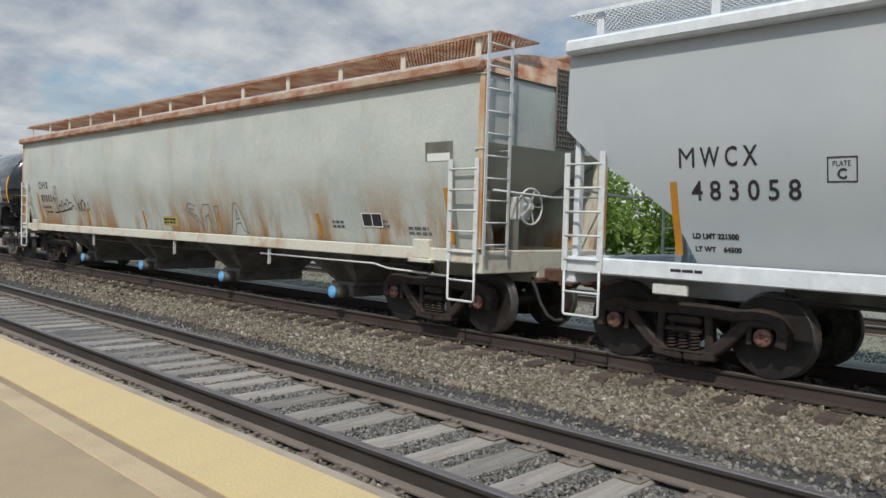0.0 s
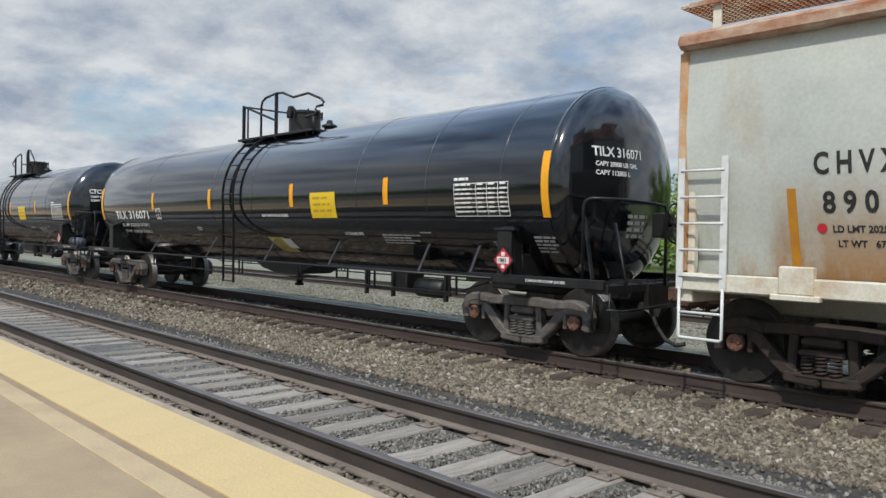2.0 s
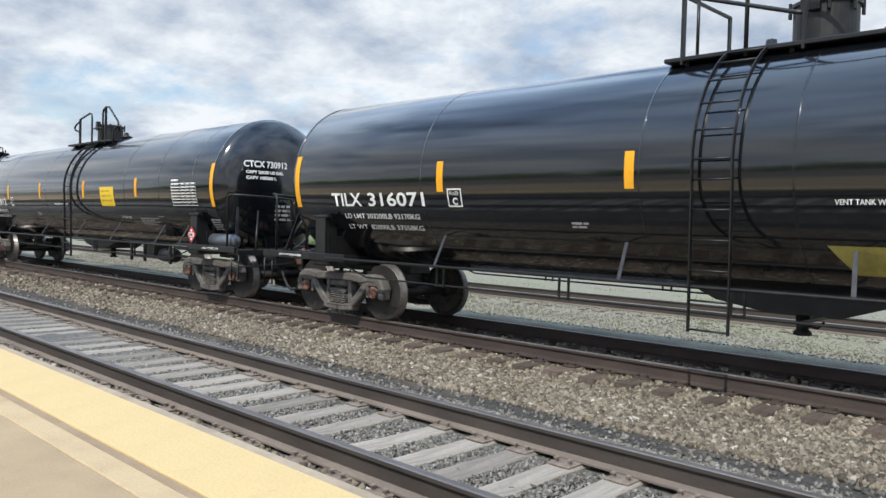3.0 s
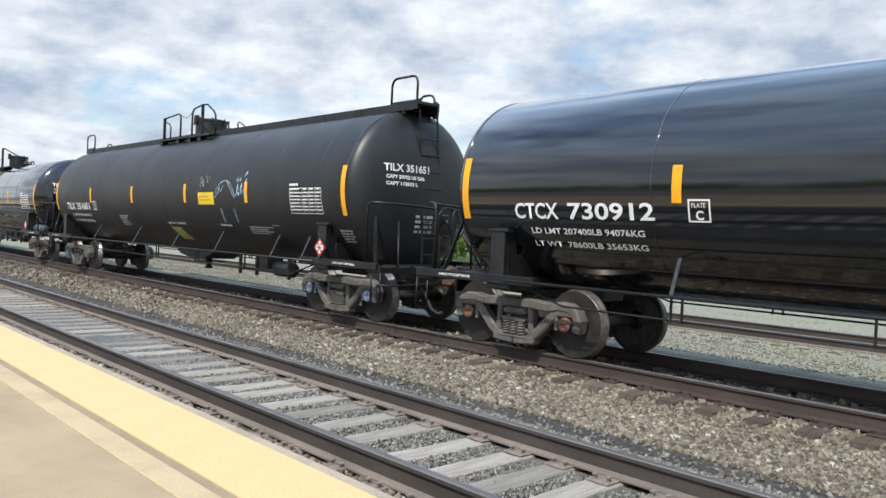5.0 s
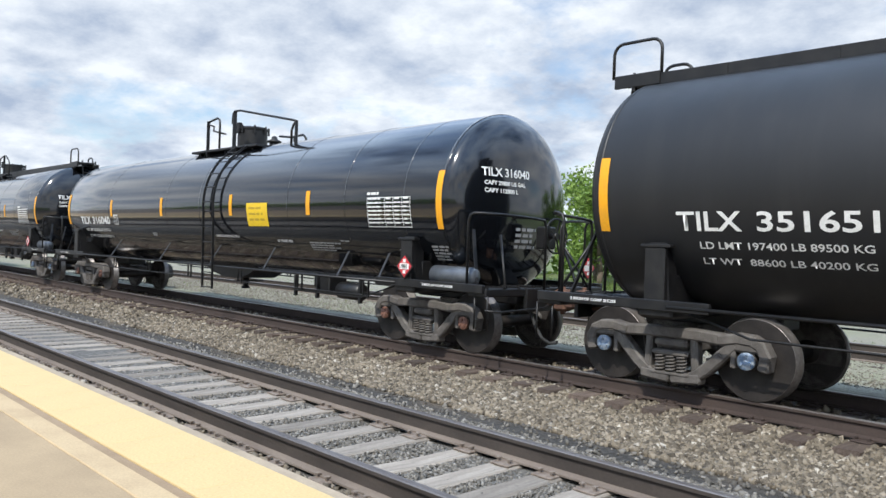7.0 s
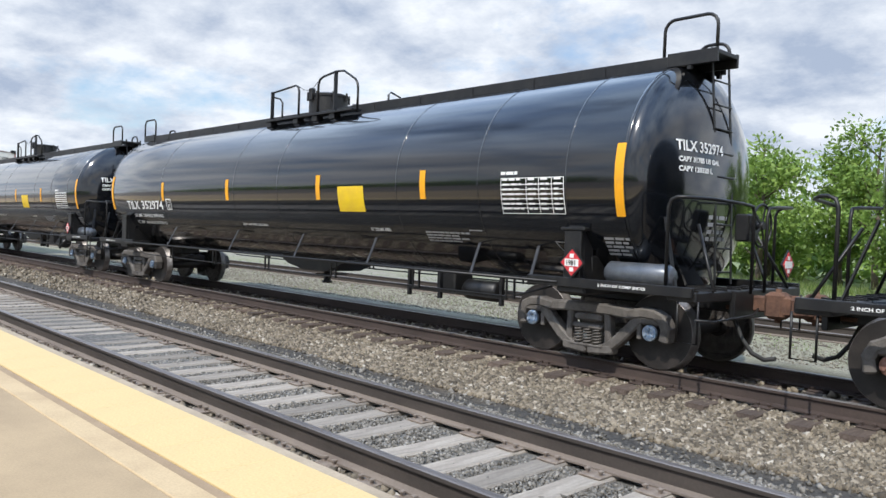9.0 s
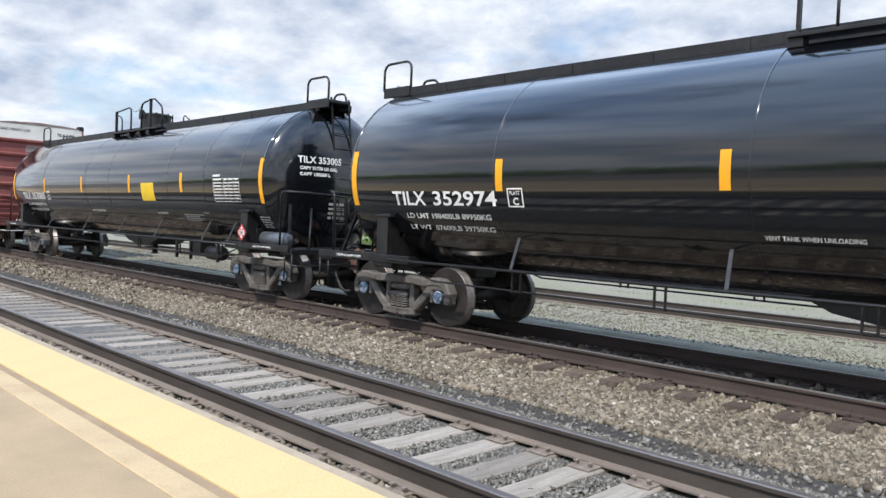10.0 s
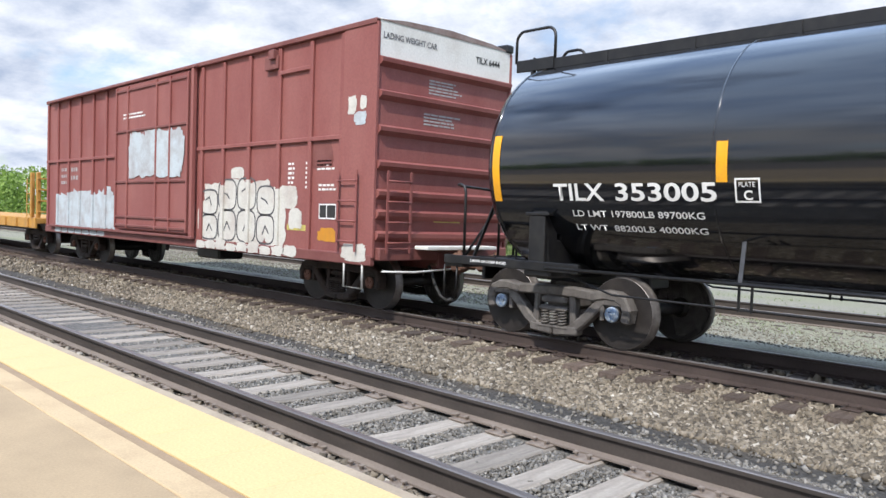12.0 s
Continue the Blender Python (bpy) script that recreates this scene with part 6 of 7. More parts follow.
            if k == 0:
                big += [[(o + 0.50, 0.52), (o + 0.20, 0.58), (o + 0.02, 0.42), (o + 0.30, 0.30), (o + 0.50, 0.18), (o + 0.30, 0.02), (o, 0.08)], [(o + 0.42, 0.44), (o + 0.2, 0.46), (o + 0.16, 0.40), (o + 0.5, 0.30), (o + 0.62, 0.12)]]
            elif k == 1:
                big += [[(o, 0.0), (o + 0.04, 0.40), (o + 0.20, 0.55), (o + 0.44, 0.55), (o + 0.56, 0.0)], [(o + 0.18, 0.05), (o + 0.20, 0.30), (o + 0.36, 0.34), (o + 0.40, 0.04)]]
            elif k == 2:
                big += [[(o, 0.52), (o + 0.14, 0.52), (o + 0.16, 0.14), (o + 0.44, 0.14), (o + 0.44, 0.0), (o, 0.0), (o, 0.52)]]
            else:
                big += [[(o, 0.0), (o + 0.26, 0.58), (o + 0.42, 0.58), (o + 0.68, 0.0), (o + 0.50, 0.06), (o + 0.42, 0.2), (o + 0.24, 0.18), (o + 0.16, 0.0)], [(o + 0.28, 0.26), (o + 0.34, 0.46), (o + 0.40, 0.28), (o + 0.28, 0.26)]]
        print_("outline_letters", stroke_mesh(big, 0.03), 0.85, 1.27, "faint_line", "large outlined spray-painted letters")
        for k in range(1, 9):     # sheet joints
            sh = Shape()
            secs = [[(x, -side_y(z) - 0.003, z) for z in (1.23, 1.45, 1.72, 2.05, 2.4, 2.75, 3.3, 3.62)] for x in (-0.006, 0.006)]
            part("sheet_joint", shared("sheet_joint", lambda: Shape().loft(secs, True), "hopper_old"), car, "", pose(-half + 2 * half * k / 9, 0, 0))
    add_truck(car, half - 1.36, frame_mat, "cap_rust")
    add_truck(car, -half + 1.36, frame_mat, "cap_rust")
    add_couplers(car, half + 0.60)
    return car


hopper_car(49.44, 9.67, False)
hopper_car(60.50 + 9.0, 9.0, True)


# ---- boxcar ----
def box_car(u):
    car = new_car("boxcar", "faded red ribbed boxcar covered in graffiti", "boxcar", u)
    H, Z0, Z1, Y = 7.78, 0.92, 4.60, 1.52
    sh = Shape(); sh.box(-H, H, -Y, Y, Z0, Z1, 0.01)
    part("body", sh.mesh("body", "box_red"), car, "faded red steel body")
    rib = shared("box_rib", lambda: Shape().bar((0, 0, Z0), (0, 0, Z1 - 0.05), 0.10, 0.055, 0.012, (1, 0, 0)), "box_red")
    for s in (-1, 1):
        for x in (-7.7, -6.85, -5.95, -5.05, -4.1, -3.2, 2.05, 2.95, 3.95, 5.0, 6.0, 6.9):
            part("rib", rib, car, "", pose(x, s * (Y + 0.025), 0))
        for x0, x1 in ((-H, -2.35), (1.85, 6.95)):
            sh = Shape(); sh.bar((x0, s * (Y + 0.03), 2.86), (x1, s * (Y + 0.03), 2.86), 0.05, 0.08, 0.012)
            part("side_rail", sh.mesh("side_rail", "box_red"), car)
        sh = Shape(); sh.box(6.95, H + 0.03, s * (Y + 0.03) - 0.03, s * (Y + 0.03) + 0.03, Z0, Z1, 0.008)
        part("corner_post", sh.mesh("corner_post", "box_red"), car)
        sh = Shape(); sh.bar((-H, s * (Y + 0.02), 0.88), (H, s * (Y + 0.02), 0.88), 0.10, 0.18, 0.015)
        part("side_sill", sh.mesh("side_sill", "box_dark"), car, "dark red side sill with ragged paint")
        sh = Shape(); sh.bar((-H, s * (Y + 0.03), Z1 + 0.01), (H, s * (Y + 0.03), Z1 + 0.01), 0.10, 0.09, 0.012)
        part("eave", sh.mesh("eave", "box_dark"), car)
        # plug door with rods
        sh = Shape(); sh.box(-2.30, 1.62, s * (Y + 0.06) - 0.06, s * (Y + 0.06) + 0.06, 1.06, Z1 - 0.06, 0.02)
        door = part("door", sh.mesh("door", "box_red"), car, "closed red plug door with lock rods")
        for x in (-2.25, -1.55, 0.05, 0.75, 1.60):
            sh = Shape(); sh.bar((x, s * (Y + 0.14), 1.08), (x, s * (Y + 0.14), Z1 - 0.1), 0.05, 0.05, 0.01)
            part("lock_rod", sh.mesh("lock_rod", "box_red"), door)
        for z in (1.15, 1.36, 2.2, 3.42, 4.4):
            sh = Shape(); sh.bar((-2.28, s * (Y + 0.135), z), (1.60, s * (Y + 0.135), z), 0.04, 0.06, 0.01)
            part("door_bar", sh.mesh("door_bar", "box_dark"), door)
        sh = Shape(); sh.bar((1.78, s * (Y + 0.10), 1.0), (1.78, s * (Y + 0.10), Z1), 0.10, 0.10, 0.015)
        part("door_post", sh.mesh("door_post", "box_red"), car)
        sh = Shape(); sh.bar((-7.2, s * (Y + 0.12), 0.99), (1.9, s * (Y + 0.12), 0.99), 0.08, 0.06, 0.01); sh.bar((-7.2, s * (Y + 0.12), Z1 - 0.02), (1.9, s * (Y + 0.12), Z1 - 0.02), 0.08, 0.06, 0.01)
        part("door_track", sh.mesh("door_track", "box_dark"), car)
    sh = Shape()
    sh.loft([[(x, y, z) for y, z in ((-1.58, Z1 + 0.03), (-1.0, Z1 + 0.10), (0, Z1 + 0.14), (1.0, Z1 + 0.10), (1.58, Z1 + 0.03))] for x in (-H - 0.03, H + 0.03)], False, True)
    part("roof", sh.mesh("roof", "box_roof"), car, "dull galvanised roof")
    # ends: horizontal pressed ribs
    for s in (-1, 1):
        sh = Shape(); sh.box(min(s * H, s * (H + 0.02)), max(s * H, s * (H + 0.02)), -Y, Y, 4.08, Z1 + 0.06, 0.004)
        part("end_panel", sh.mesh("end_panel", "box_white"), car, "dirty white top end panel")
        for z in (1.28, 1.62, 1.94, 2.40, 2.95, 3.50, 4.02):
            sh = Shape()
            sh.loft([[(s * H, y, z - 0.10), (s * (H + 0.09), y, z - 0.03), (s * (H + 0.10), y, z + 0.03), (s * H, y, z + 0.07)] for y in (-Y, Y)], False, True)
            part("end_rib", sh.mesh("end_rib", "box_red"), car)
        sh = Shape(); sh.box(min(s * (H - 0.1), s * (H + 0.12)), max(s * (H - 0.1), s * (H + 0.12)), -1.50, 1.50, 0.88, 1.08, 0.015)
        sh.box(min(s * (H - 2), s * (H + 0.14)), max(s * (H - 2), s * (H + 0.14)), -0.24, 0.24, 0.72, 1.0, 0.02)
        part("end_sill", sh.mesh("end_sill", "box_dark"), car)
        sh = Shape(); sh.box(min(s * (H + 0.10), s * (H + 0.42)), max(s * (H + 0.10), s * (H + 0.42)), -0.75, 0.9, 1.06, 1.12, 0.01)
        part("end_step", sh.mesh("end_step", "box_white"), car, "pale crossover step on the end")
    lad = shared("box_ladder", lambda: ladder_shape(0.48, 1.30, 4, 0.014, 0.05, 0.014), "box_red")
    for turn in (0, 180):
        part("side_ladder", lad, car, "red steel ladder", pose(0, 0, 0, 0, 0, turn) @ pose(H - 0.58, -Y - 0.12, 1.0))
        part("end_ladder", lad, car, "red steel ladder", pose(0, 0, 0, 0, 0, turn) @ pose(H + 0.16, -1.15, 1.0, 0, 0, 90))
        part("stirrup", shared("box_stirrup", lambda: Shape().tube([(-0.24, 0, 0.5), (-0.24, 0, 0), (0.24, 0, 0), (0.24, 0, 0.5)], 0.018, 6), "box_white"), car, "", pose(0, 0, 0, 0, 0, turn) @ pose(H - 0.45, -Y - 0.05, 0.42))
    sh = Shape(); sh.tube([(H + 0.2, -1.5, 0.72), (H + 0.28, -0.9, 0.70), (H + 0.3, 0.0, 0.74)], 0.016, 6)
    part("cut_lever", sh.mesh("cut_lever", "ladder_white"), car)
    sh = Shape(); sh.bar((5.0, -Y - 0.03, 4.10), (6.0, -Y - 0.03, 4.10), 0.05, 0.08, 0.012)
    part("panel_bar", sh.mesh("panel_bar", "box_red"), car)
    sh = Shape(); sh.box(4.55, 5.0, -Y - 0.09, -Y, 4.18, 4.42, 0.01); sh.box(4.78, 4.95, -Y - 0.16, -Y, 4.35, 4.52, 0.01)
    part("side_bracket", sh.mesh("side_bracket", "box_dark"), car)
    sh = Shape(); sh.box(-4.5, 4.2, -0.4, 0.4, 0.66, 0.92, 0.02); sh.box(1.2, 2.2, -1.2, -0.6, 0.55, 0.85, 0.04)
    part("centre_sill", sh.mesh("centre_sill", "black_part"), car)

    def blob(w, h, seed, n=48, rag=0.06):
        """A painted patch: a rounded box with bulges and a ragged edge."""
        rng = random.Random(seed)
        ph = rng.uniform(0, 6)
        pts = []
        for k in range(n):
            t = 2 * math.pi * k / n
            ct, st = math.cos(t), math.sin(t)
            x = math.copysign(abs(ct) ** 0.5, ct)
            y = math.copysign(abs(st) ** 0.5, st)
            r = 1 + 0.05 * math.sin(3 * t + ph) + 0.04 * math.sin(5 * t + 2 * ph) + rng.uniform(-rag, rag)
            pts.append((w / 2 + w / 2 * x * r, max(0.0, h / 2 + h / 2 * y * r), 0))
        me = bpy.data.meshes.new("spray_patch"); me.from_pydata(pts, [], [tuple(range(n))]); me.update()
        return me

    def side_print(name, me, x, z, mat, lift=Y + 0.004, label=""):
        return written(name, on_side(me, x, z, lift), mat, car, label)
    g = 0
    for x, z, w, h in ((1.92, 0.96, 1.0, 0.85), (2.15, 1.35, 0.85, 0.80), (2.75, 0.96, 1.05, 1.20), (3.0, 1.6, 0.8, 0.62), (3.55, 0.96, 1.1, 1.22), (3.9, 1.5, 0.9, 0.66), (4.45, 0.96, 0.82, 1.10)):
        side_print("graffiti", blob(w, h, g, 44, 0.07), x, z, "spray", Y + 0.004 + 0.001 * g, "bulging white spray-painted letters"); g += 1
    for k in range(9):
        x = 1.95 + k * 0.42
        side_print("paint_run", blob(0.40, 0.15 + 0.03 * (k % 3), 60 + k, 24, 0.16), x, 0.80, "spray", Y + 0.074, "white paint run down over the sill")
    for k in range(7):
        x = -6.9 + k * 0.55
        side_print("paint_run", blob(0.50, 0.14, 80 + k, 24, 0.16), x, 0.82, "spray_blue", Y + 0.074)
    side_print("paint_run", blob(0.62, 0.30, 95, 30, 0.12), 7.05, 0.84, "spray", Y + 0.074)
    side_print("dark_patch", blob(0.62, 0.50, 96, 30, 0.10), 6.0, 2.36, "box_dark", Y + 0.005, "dark scuffed patch")
    side_print("graffiti", blob(0.45, 0.42, 8), 5.15, 1.66, "spray", Y + 0.006)
    side_print("graffiti", blob(0.42, 0.36, 9), 5.35, 1.30, "spray", Y + 0.0065)
    side_print("graffiti", blob(0.50, 0.22, 10, 30, 0.05), 3.25, 2.22, "spray", Y + 0.0062)
    for x, z1, mt in ((2.95, 2.10, "spray"), (3.95, 2.20, "spray"), (5.0, 2.02, "spray"), (-6.85, 1.92, "spray_blue"), (-5.95, 1.96, "spray_blue"), (-5.05, 2.0, "spray_blue"), (-4.1, 1.9, "spray_blue"), (-3.2, 1.9, "spray_blue")):
        sh = Shape(); sh.bar((x, -Y - 0.027, 0.98), (x, -Y - 0.027, z1), 0.106, 0.06, 0.012, (1, 0, 0))
        part("painted_rib", sh.mesh("painted_rib", mt), car)
    lines = []
    for k, (x, w, h) in enumerate(((0.05, 0.70, 1.02), (0.78, 0.72, 1.22), (1.54, 0.70, 1.24), (2.28, 0.62, 1.08))):
        ring = [(x + w / 2 + w / 2 * math.copysign(abs(math.cos(a)) ** 0.6, math.cos(a)), h * 0.76 + h * 0.25 * math.copysign(abs(math.sin(a)) ** 0.6, math.sin(a))) for a in [2 * math.pi * i / 16 for i in range(17)]]
        low = [(x + w / 2 + w / 2 * math.copysign(abs(math.cos(a)) ** 0.6, math.cos(a)), h * 0.26 + h * 0.25 * math.copysign(abs(math.sin(a)) ** 0.6, math.sin(a))) for a in [2 * math.pi * i / 16 for i in range(17)]]
        lines += [ring, low, [(x + 0.25 * w, h * 0.80), (x + 0.5 * w, h * (0.86 - 0.1 * (k % 2))), (x + 0.62 * w, h * 0.70)], [(x + 0.35 * w, h * 0.18), (x + 0.5 * w, h * 0.32), (x + 0.68 * w, h * 0.2)]]
    side_print("graffiti_line", stroke_mesh(lines, 0.035), 1.98, 0.98, "spray_line", Y + 0.011)
    for x, z, w, h, m in ((-7.0, 0.95, 1.5, 0.95, "spray_blue"), (-6.0, 0.95, 1.5, 1.08, "spray_blue"), (-5.0, 0.95, 1.5, 1.0, "spray_blue"), (-4.0, 1.0, 1.5, 1.0, "spray_blue")):
        side_print("graffiti", blob(w, h, g, 44, 0.14), x, z, m, Y + 0.004 + 0.001 * g, "pale blue and grey spray paint"); g += 1
    for x, w in ((-1.50, 1.0), (-0.75, 1.1), (0.0, 1.0), (0.62, 0.8)):
        side_print("graffiti", blob(w, 1.08, g, 44, 0.10), x, 2.28, "spray_blue", Y + 0.126 + 0.001 * g, "white spray paint on the door"); g += 1
    side_print("graffiti", blob(0.22, 0.30, 21, 30, 0.12), 7.10, 3.20, "spray", Y + 0.066)
    side_print("graffiti", blob(0.30, 0.22, 23, 30, 0.14), 7.28, 3.02, "spray_blue", Y + 0.068)
    side_print("graffiti", blob(0.16, 0.22, 25, 30, 0.12), 7.42, 3.26, "spray", Y + 0.067)
    rng = random.Random(3)
    for x, z, w, h, n in ((-1.85, 3.68, 1.3, 0.16, 2), (5.3, 1.98, 0.22, 0.50, 6), (5.85, 1.98, 0.20, 0.50, 6), (6.25, 1.95, 0.55, 0.14, 2), (6.2, 2.30, 0.5, 0.2, 3), (-6.6, 2.1, 0.55, 0.55, 3), (-5.8, 2.2, 0.6, 0.45, 2)):
        side_print("small_print", bars_mesh(w, h, n, rng.randint(0, 99), 0.5, 0.1), x, z, "white" if x > -3 else "grey_ink", Y + 0.13 if -2.3 < x < 1.6 else Y + 0.005)
    side_print("data_panel", patch_mesh(0.50, 0.26, 1, 1), 6.28, 1.50, "ink", Y + 0.005, "black data panel with a white border")
    side_print("data_panel_frame", outline_mesh(0.50, 0.26, 0.025, (0.45,), ()), 6.28, 1.50, "white", Y + 0.008)
    side_print("yellow_patch", blob(0.55, 0.22, 30, 30, 0.12), 6.27, 1.12, "orange_tape", Y + 0.005, "scuffed yellow patch")
    side_print("yellow_bar", patch_mesh(0.60, 0.10, 1, 1), 5.30, 1.28, "label_faded", Y + 0.005)

    def end_print(name, me, y, z, mat, lift=0.026):
        for vt in me.vertices:
            vt.co = Vector((H + lift, y + vt.co.x, z + vt.co.y))
        return written(name, me, mat, car)
    end_print("end_mark", fitted("LADING WEIGHT CAR", 1.15, 0.10, 0.002), -1.46, 4.36, "spray_line")
    end_print("end_mark", fitted("TILX 6444", 0.62, 0.12, 0.003), 0.62, 4.30, "ink")
    end_print("end_print", bars_mesh(0.80, 0.26, 5, 3, 0.5, 0.12), -0.45, 3.60, "grey_ink", 0.006)
    end_print("end_print", bars_mesh(0.95, 0.22, 4, 5, 0.5, 0.12), -0.55, 3.08, "grey_ink", 0.006)
    end_print("end_patch", bars_mesh(0.70, 0.03, 1, 5, 0.1, 0.3), -0.25, 1.50, "label_faded", 0.006)
    sh = Shape(); sh.box(H - 0.2, H + 0.06, Y - 0.14, Y + 0.06, Z1 + 0.02, Z1 + 0.16, 0.02)
    part("corner_cap", sh.mesh("corner_cap", "black_part"), car)
    add_truck(car, 6.15, "truck_shaded", "cap_rust")
    add_truck(car, -6.15, "truck_shaded", "cap_rust")
    add_couplers(car, H + 0.62)
    return car


box_car(-83.03)


# ---- flatcar ----
def flat_car(u):
    car = new_car("flatcar", "orange flatcar with an end bulkhead and stake posts", "flatcar", u)
    H = 8.6
    sh = Shape(); sh.box(-H, H, -1.45, 1.45, 0.98, 1.16, 0.02)
    part("deck", sh.mesh("deck", "flat_orange"), car, "orange steel deck")
    for s in (-1, 1):
        sh = Shape(); sh.bar((-H, s * 1.48, 1.0), (H, s * 1.48, 1.0), 0.08, 0.34, 0.015)
        part("side_sill", sh.mesh("side_sill", "flat_orange"), car)
        for k in range(14):
            x = -H + 0.6 + k * 1.23
            part("stake_pocket", shared("stake_pocket", lambda: Shape().box(-0.07, 0.07, -0.04, 0.04, 0.86, 1.14, 0.01), "flat_orange"), car, "", pose(x, s * 1.54, 0))
    post = shared("bulkhead_post", lambda: Shape().bar((0, 0, 1.16), (0, 0, 2.60), 0.12, 0.12, 0.015), "flat_orange")
    for x in (H - 0.25, H - 0.85):
        for y in (-1.35, -0.45, 0.45, 1.35):
            part("bulkhead_post", post, car, "", pose(x, y, 0))
    for z in (1.35, 1.7, 2.05, 2.4):
        sh = Shape(); sh.bar((H - 0.18, -1.4, z), (H - 0.18, 1.4, z), 0.10, 0.05, 0.01)
        part("bulkhead_bar", sh.mesh("bulkhead_bar", "flat_orange"), car)
    lad = shared("flat_ladder", lambda: ladder_shape(0.45, 1.3, 4, 0.016, 0.05, 0.014), "flat_orange")
    part("side_ladder", lad, car, "orange side ladder", pose(H - 0.45, -1.56, 1.1))
    sh = Shape(); sh.box(-H, H, -0.28, 0.28, 0.66, 0.98, 0.02)
    part("centre_sill", sh.mesh("centre_sill", "black_part"), car)
    add_truck(car, 7.0, "truck_shaded", "cap_rust")
    add_truck(car, -7.0, "truck_shaded", "cap_rust")
    add_couplers(car, H + 0.62)
    return car


flat_car(-83.03 - 8.40 - 9.22)


# ---- trees and weeds ----
def trunk_shape(seed, height):
    rng = random.Random(seed)
    sh = Shape()
    pts, x, y = [], 0, 0
    for k in range(7):
        x += rng.uniform(-0.12, 0.12); y += rng.uniform(-0.12, 0.12)
        pts.append(Vector((x, y, height * 0.78 * k / 6)))
    for i, (p, q) in enumerate(zip(pts, pts[1:])):
        r0, r1 = 0.17 * (1 - i / 7), 0.17 * (1 - (i + 1) / 7)
        sh.turned([(0, r0), ((q - p).length, r1)], p, q - p, 8)
    tips = []
    for k in range(15):
        t = rng.uniform(0.16, 0.98)
        p = pts[0].lerp(pts[-1], t)
        a = rng.uniform(0, 6.283)
        l = height * rng.uniform(0.16, 0.32) * (1.1 - 0.5 * t)
        q = p + Vector((math.cos(a) * l, math.sin(a) * l, l * rng.uniform(0.2, 0.9)))
        sh.turned([(0, 0.05), ((q - p).length, 0.015)], p, q - p, 6)
        tips.append(q); tips.append(p.lerp(q, 0.6))
    tips.append(pts[-1])
    return sh, tips


def leaf_mesh(centres, per, spread, size, seed, mat):
    rng = np.random.default_rng(seed)
    c = np.repeat(np.array([tuple(p) for p in centres]), per, 0)
    n = len(c)
    d = rng.normal(size=(n, 3)); d /= np.linalg.norm(d, axis=1, keepdims=True)
    p = c + d * (rng.uniform(0, 1, (n, 1)) ** 0.6) * spread * np.array([1, 1, 0.75])
    a = rng.normal(size=(n, 3)); a /= np.linalg.norm(a, axis=1, keepdims=True)
    b = np.cross(a, rng.normal(size=(n, 3))); b /= np.linalg.norm(b, axis=1, keepdims=True)
    s = size * rng.uniform(0.6, 1.4, (n, 1))
    v = np.stack([p - a * s, p + b * s * 0.45, p + a * s, p - b * s * 0.45], 1)
    me = bpy.data.meshes.new("crown")
    me.vertices.add(n * 4); me.vertices.foreach_set("co", v.astype(np.float32).ravel())
    me.loops.add(n * 4); me.loops.foreach_set("vertex_index", np.arange(n * 4, dtype=np.int32))
    me.polygons.add(n); me.polygons.foreach_set("loop_start", np.arange(0, n * 4, 4, dtype=np.int32))
    me.update(calc_edges=True)
    me.materials.append(M[mat])
    return me


def make_tree(seed, height):
    tree = thing("tree", "leafy fresh green tree beyond the tracks", "tree", "trees behind the tracks")
    sh, tips = trunk_shape(seed, height)
    part("trunk", sh.mesh("trunk", "bark"), tree, "slender brown trunk with limbs")
    part("crown", leaf_mesh(tips, 150, height * 0.13, 0.13, seed, "leaf"), tree, "loose crown of fresh green leaves")
    return tree


rng = random.Random(21)
kinds = [make_tree(100 + k, h) for k, h in enumerate((8.4, 7.4, 9.2, 6.6))]
spots = []
x = 4.0
while x > -64:
    spots.append((x, 38 + rng.uniform(-3, 4))); x -= rng.uniform(2.0, 3.4)
for k, (x, y) in enumerate(spots):
    m = pose(x, y, -0.36, 0, 0, rng.uniform(0, 360))
    if k < 4:
        kinds[k].matrix_basis = m
    else:
        copy_thing(kinds[k % 4], m)


def woods(name, x0, x1, y0, y1, n, height, seed, label):
    rg = random.Random(seed)
    cs = []
    for k in range(n):
        x, y, h = rg.uniform(x0, x1), rg.uniform(y0, y1), height * rg.uniform(0.7, 1.15)
        for j in range(5):
            cs.append((x + rg.uniform(-1.5, 1.5), y + rg.uniform(-1.5, 1.5), -0.3 + h * rg.uniform(0.08, 0.95)))
    return tagged(new(name, leaf_mesh(cs, 34, 1.9, 0.36, seed, "leaf")), label, "woods", kind="stuff")


woods("far_woods", -260, -64, 36, 52, 190, 8.5, 5, "far green woods along the railway")
woods("back_woods", -60, 10, 44, 52, 80, 5.5, 6, "dense green thicket behind the trees")
# never in view: these woods are added to shape reflections in the tanks
woods("station_woods", -120, 90, -48, -38, 200, 5.0, 7, "unseen green woods behind the camera, added for the tank reflections")


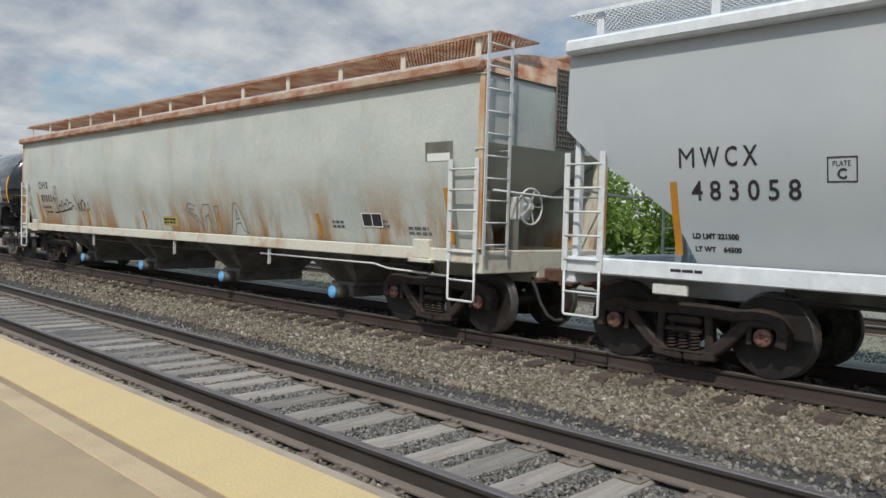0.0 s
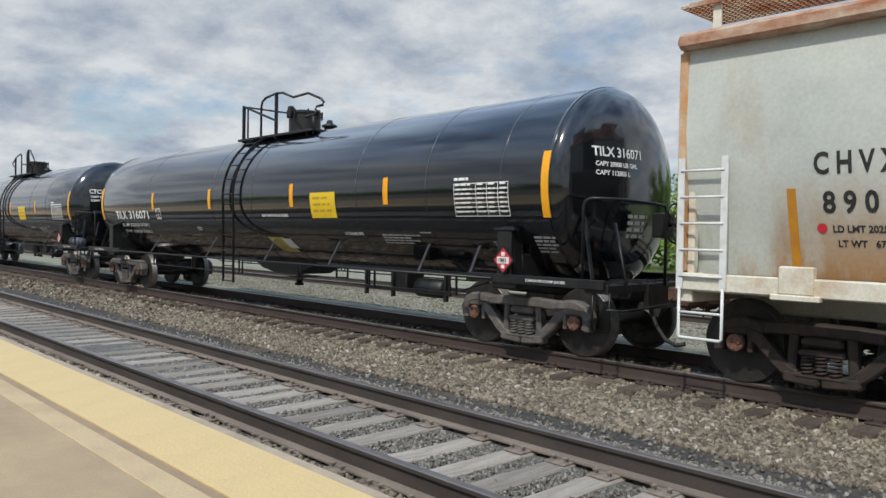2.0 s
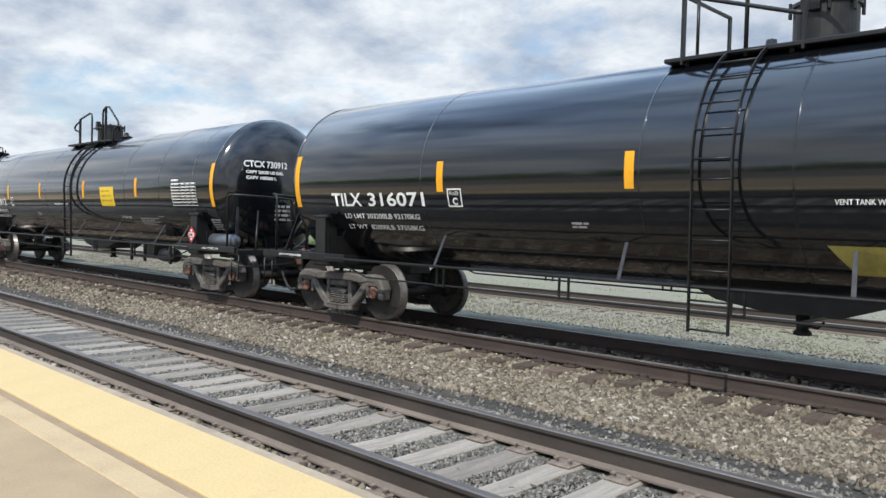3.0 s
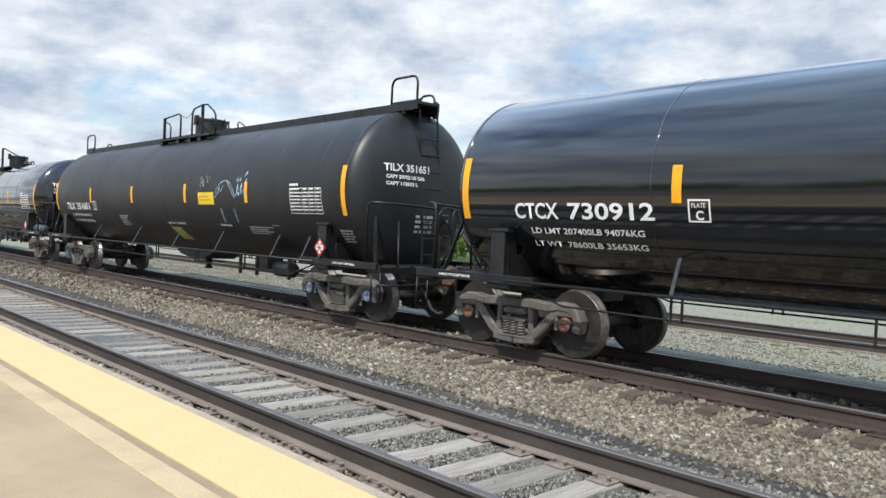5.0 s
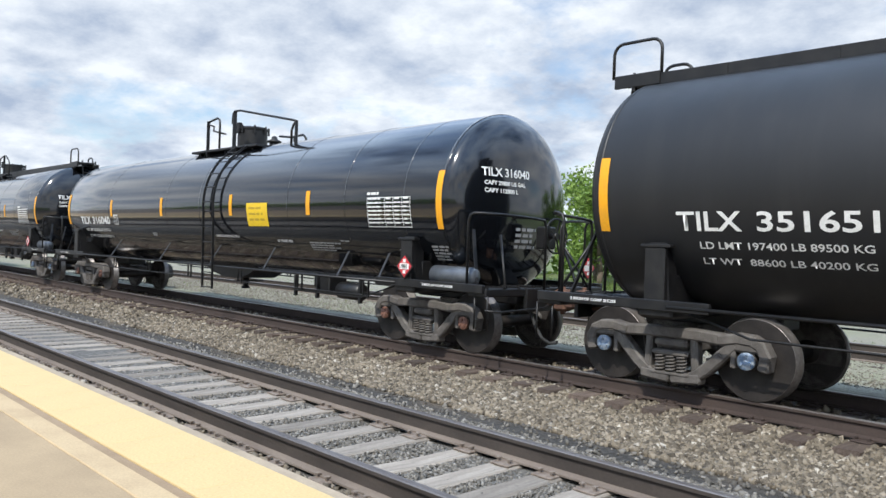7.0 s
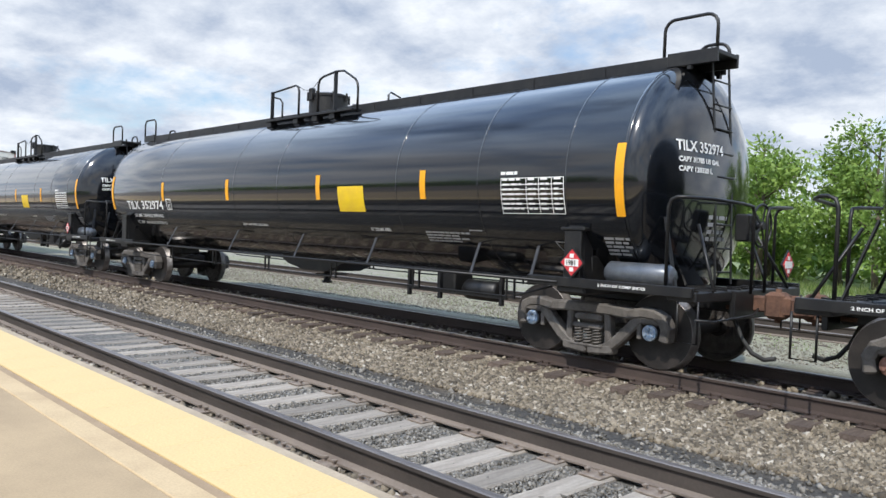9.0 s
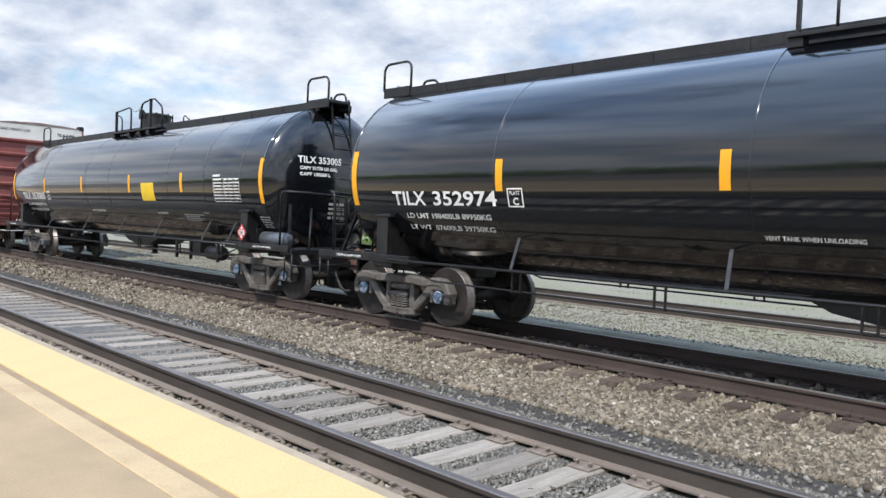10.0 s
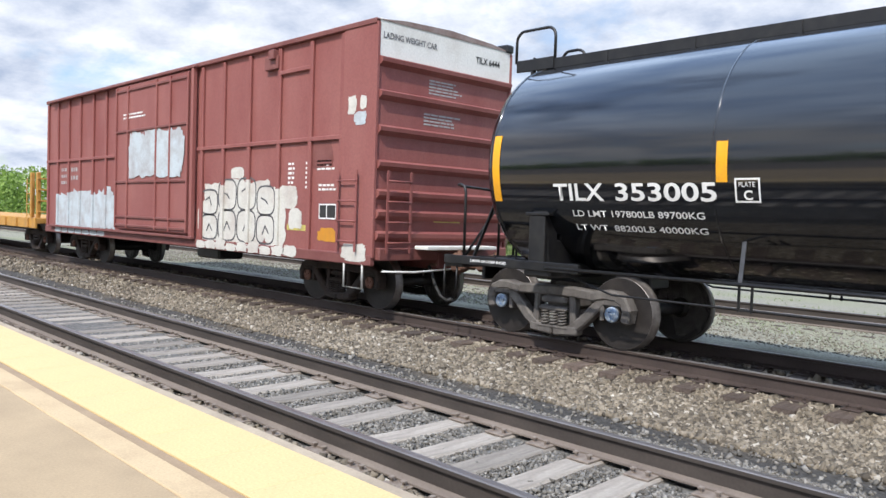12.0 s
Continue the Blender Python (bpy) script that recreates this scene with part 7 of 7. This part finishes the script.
def blades(name, n, xr, yr, size, seed, label):
    rg = np.random.default_rng(seed)
    x, y = rg.uniform(*xr, n), rg.uniform(*yr, n)
    keep = np.array([noise.noise((a * 0.35, b * 0.7, 3.0)) > -0.05 for a, b in zip(x, y)])
    x, y = x[keep], y[keep]
    n = len(x)
    z = ground_z(y)
    a = rg.uniform(0, 6.283, n)
    h = size * rg.uniform(0.4, 1.5, n)
    dx, dy = np.cos(a) * 0.012, np.sin(a) * 0.012
    lx, ly = rg.normal(0, 0.3, n) * h, rg.normal(0, 0.3, n) * h
    v = np.stack([np.stack([x - dx, y - dy, z], -1), np.stack([x + dx, y + dy, z], -1), np.stack([x + lx, y + ly, z + h], -1)], 1)
    me = bpy.data.meshes.new(name)
    me.vertices.add(n * 3); me.vertices.foreach_set("co", v.astype(np.float32).ravel())
    me.loops.add(n * 3); me.loops.foreach_set("vertex_index", np.arange(n * 3, dtype=np.int32))
    me.polygons.add(n); me.polygons.foreach_set("loop_start", np.arange(0, n * 3, 3, dtype=np.int32))
    me.update(calc_edges=True); me.materials.append(M["grass"])
    return tagged(new(name, me), label, "grass", kind="stuff")


blades("weeds", 8000, (-40, 2), (13.0, 22), 0.045, 8, "short weeds growing through gravel")
blades("tall_grass", 30000, (-70, 6), (28, 38), 0.45, 9, "tall grass before the trees")


# ---- ballast ----
NEAR_ALL = np.array(up + near_x + near_far)


def between(x, y, rg):
    """Stones lie in the cribs between the ties, with a few on the ties."""
    gap = np.min(np.abs(x[:, None] - NEAR_ALL[None]), 1)
    return ((gap > 0.125) | (rg.random(len(x)) < 0.05)) & (np.abs(np.abs(y - NEAR_Y) - 0.7525) > 0.10)


TRAIN_ALL = np.array(train_ties)


def shoulder(x, y, rg):
    """Stones thin out over the tie ends beside the rail."""
    gap = np.min(np.abs(x[:, None] - TRAIN_ALL[None]), 1)
    return (y < 7.84) | (gap > 0.12) | (rg.random(len(x)) < 0.30)


stones("ballast", 78000, (-32, 1.5), (6.64, 8.34), 0.045, "ballast_tan", 1, "angular tan ballast stones on the track shoulder", shoulder, near=-1.5, spread=9)
stones("ballast_between", 24000, (-32, 1.5), (5.10, 6.22), 0.030, "ballast_grey", 2, "grey crushed stones in dark fines", near=-1.5, spread=8)
stones("ballast_fines", 26000, (-30, 1.0), (3.50, 4.95), 0.023, "ballast_grey", 3, "grey ballast between the rails", between, near=-2.0, spread=8)
stones("ballast_edge", 7000, (-24, 0.5), (2.72, 3.40), 0.042, "ballast_tan", 4, "rubbly ballast along the platform foot", near=-2.5, spread=6)
stones("ballast_under", 9000, (-34, 1.5), (8.55, 10.9), 0.06, "ballast_tan", 5, "tan ballast between the rails under the train", near=None)
stones("ballast_stray", 1300, (-32, 1.5), (6.1, 6.75), 0.034, "ballast_grey", 7, "stray stones on dark mud", near=-1.5, spread=8)
stones("gravel", 22000, (-40, 3), (12.9, 16.2), 0.027, "ballast_pale", 6, "pale loose gravel beyond the train", near=None)


def rolled(t):
    """How far the train has rolled since 6 s: a nearly even speed, with a slight lag after 6.6 s."""
    return SPEED * (t - 6) + float(np.interp(t, [0, 1.0, 2.0, 2.6, 4.5, 5.2, 6.6, 7.0, 12], [0, 0, -0.14, 0.06, 0.10, 0, 0, -0.42, -0.42]))


def motions():
    """The cars roll along +x, and their wheels turn with them."""
    for car, u in CARS:
        walk(car, [(t / 10, pose(u + rolled(t / 10), TRAIN_Y, 0)) for t in range(0, 121, 2)])
    turns = [(k / 30, math.degrees((rolled(k / 30) + 70) / 0.457)) for k in range(361)]
    for wheels, x in WHEELS:
        walk(wheels, [(t, pose(x, 0, 0.457, 0, a % 360, 0)) for t, a in turns])


motions()
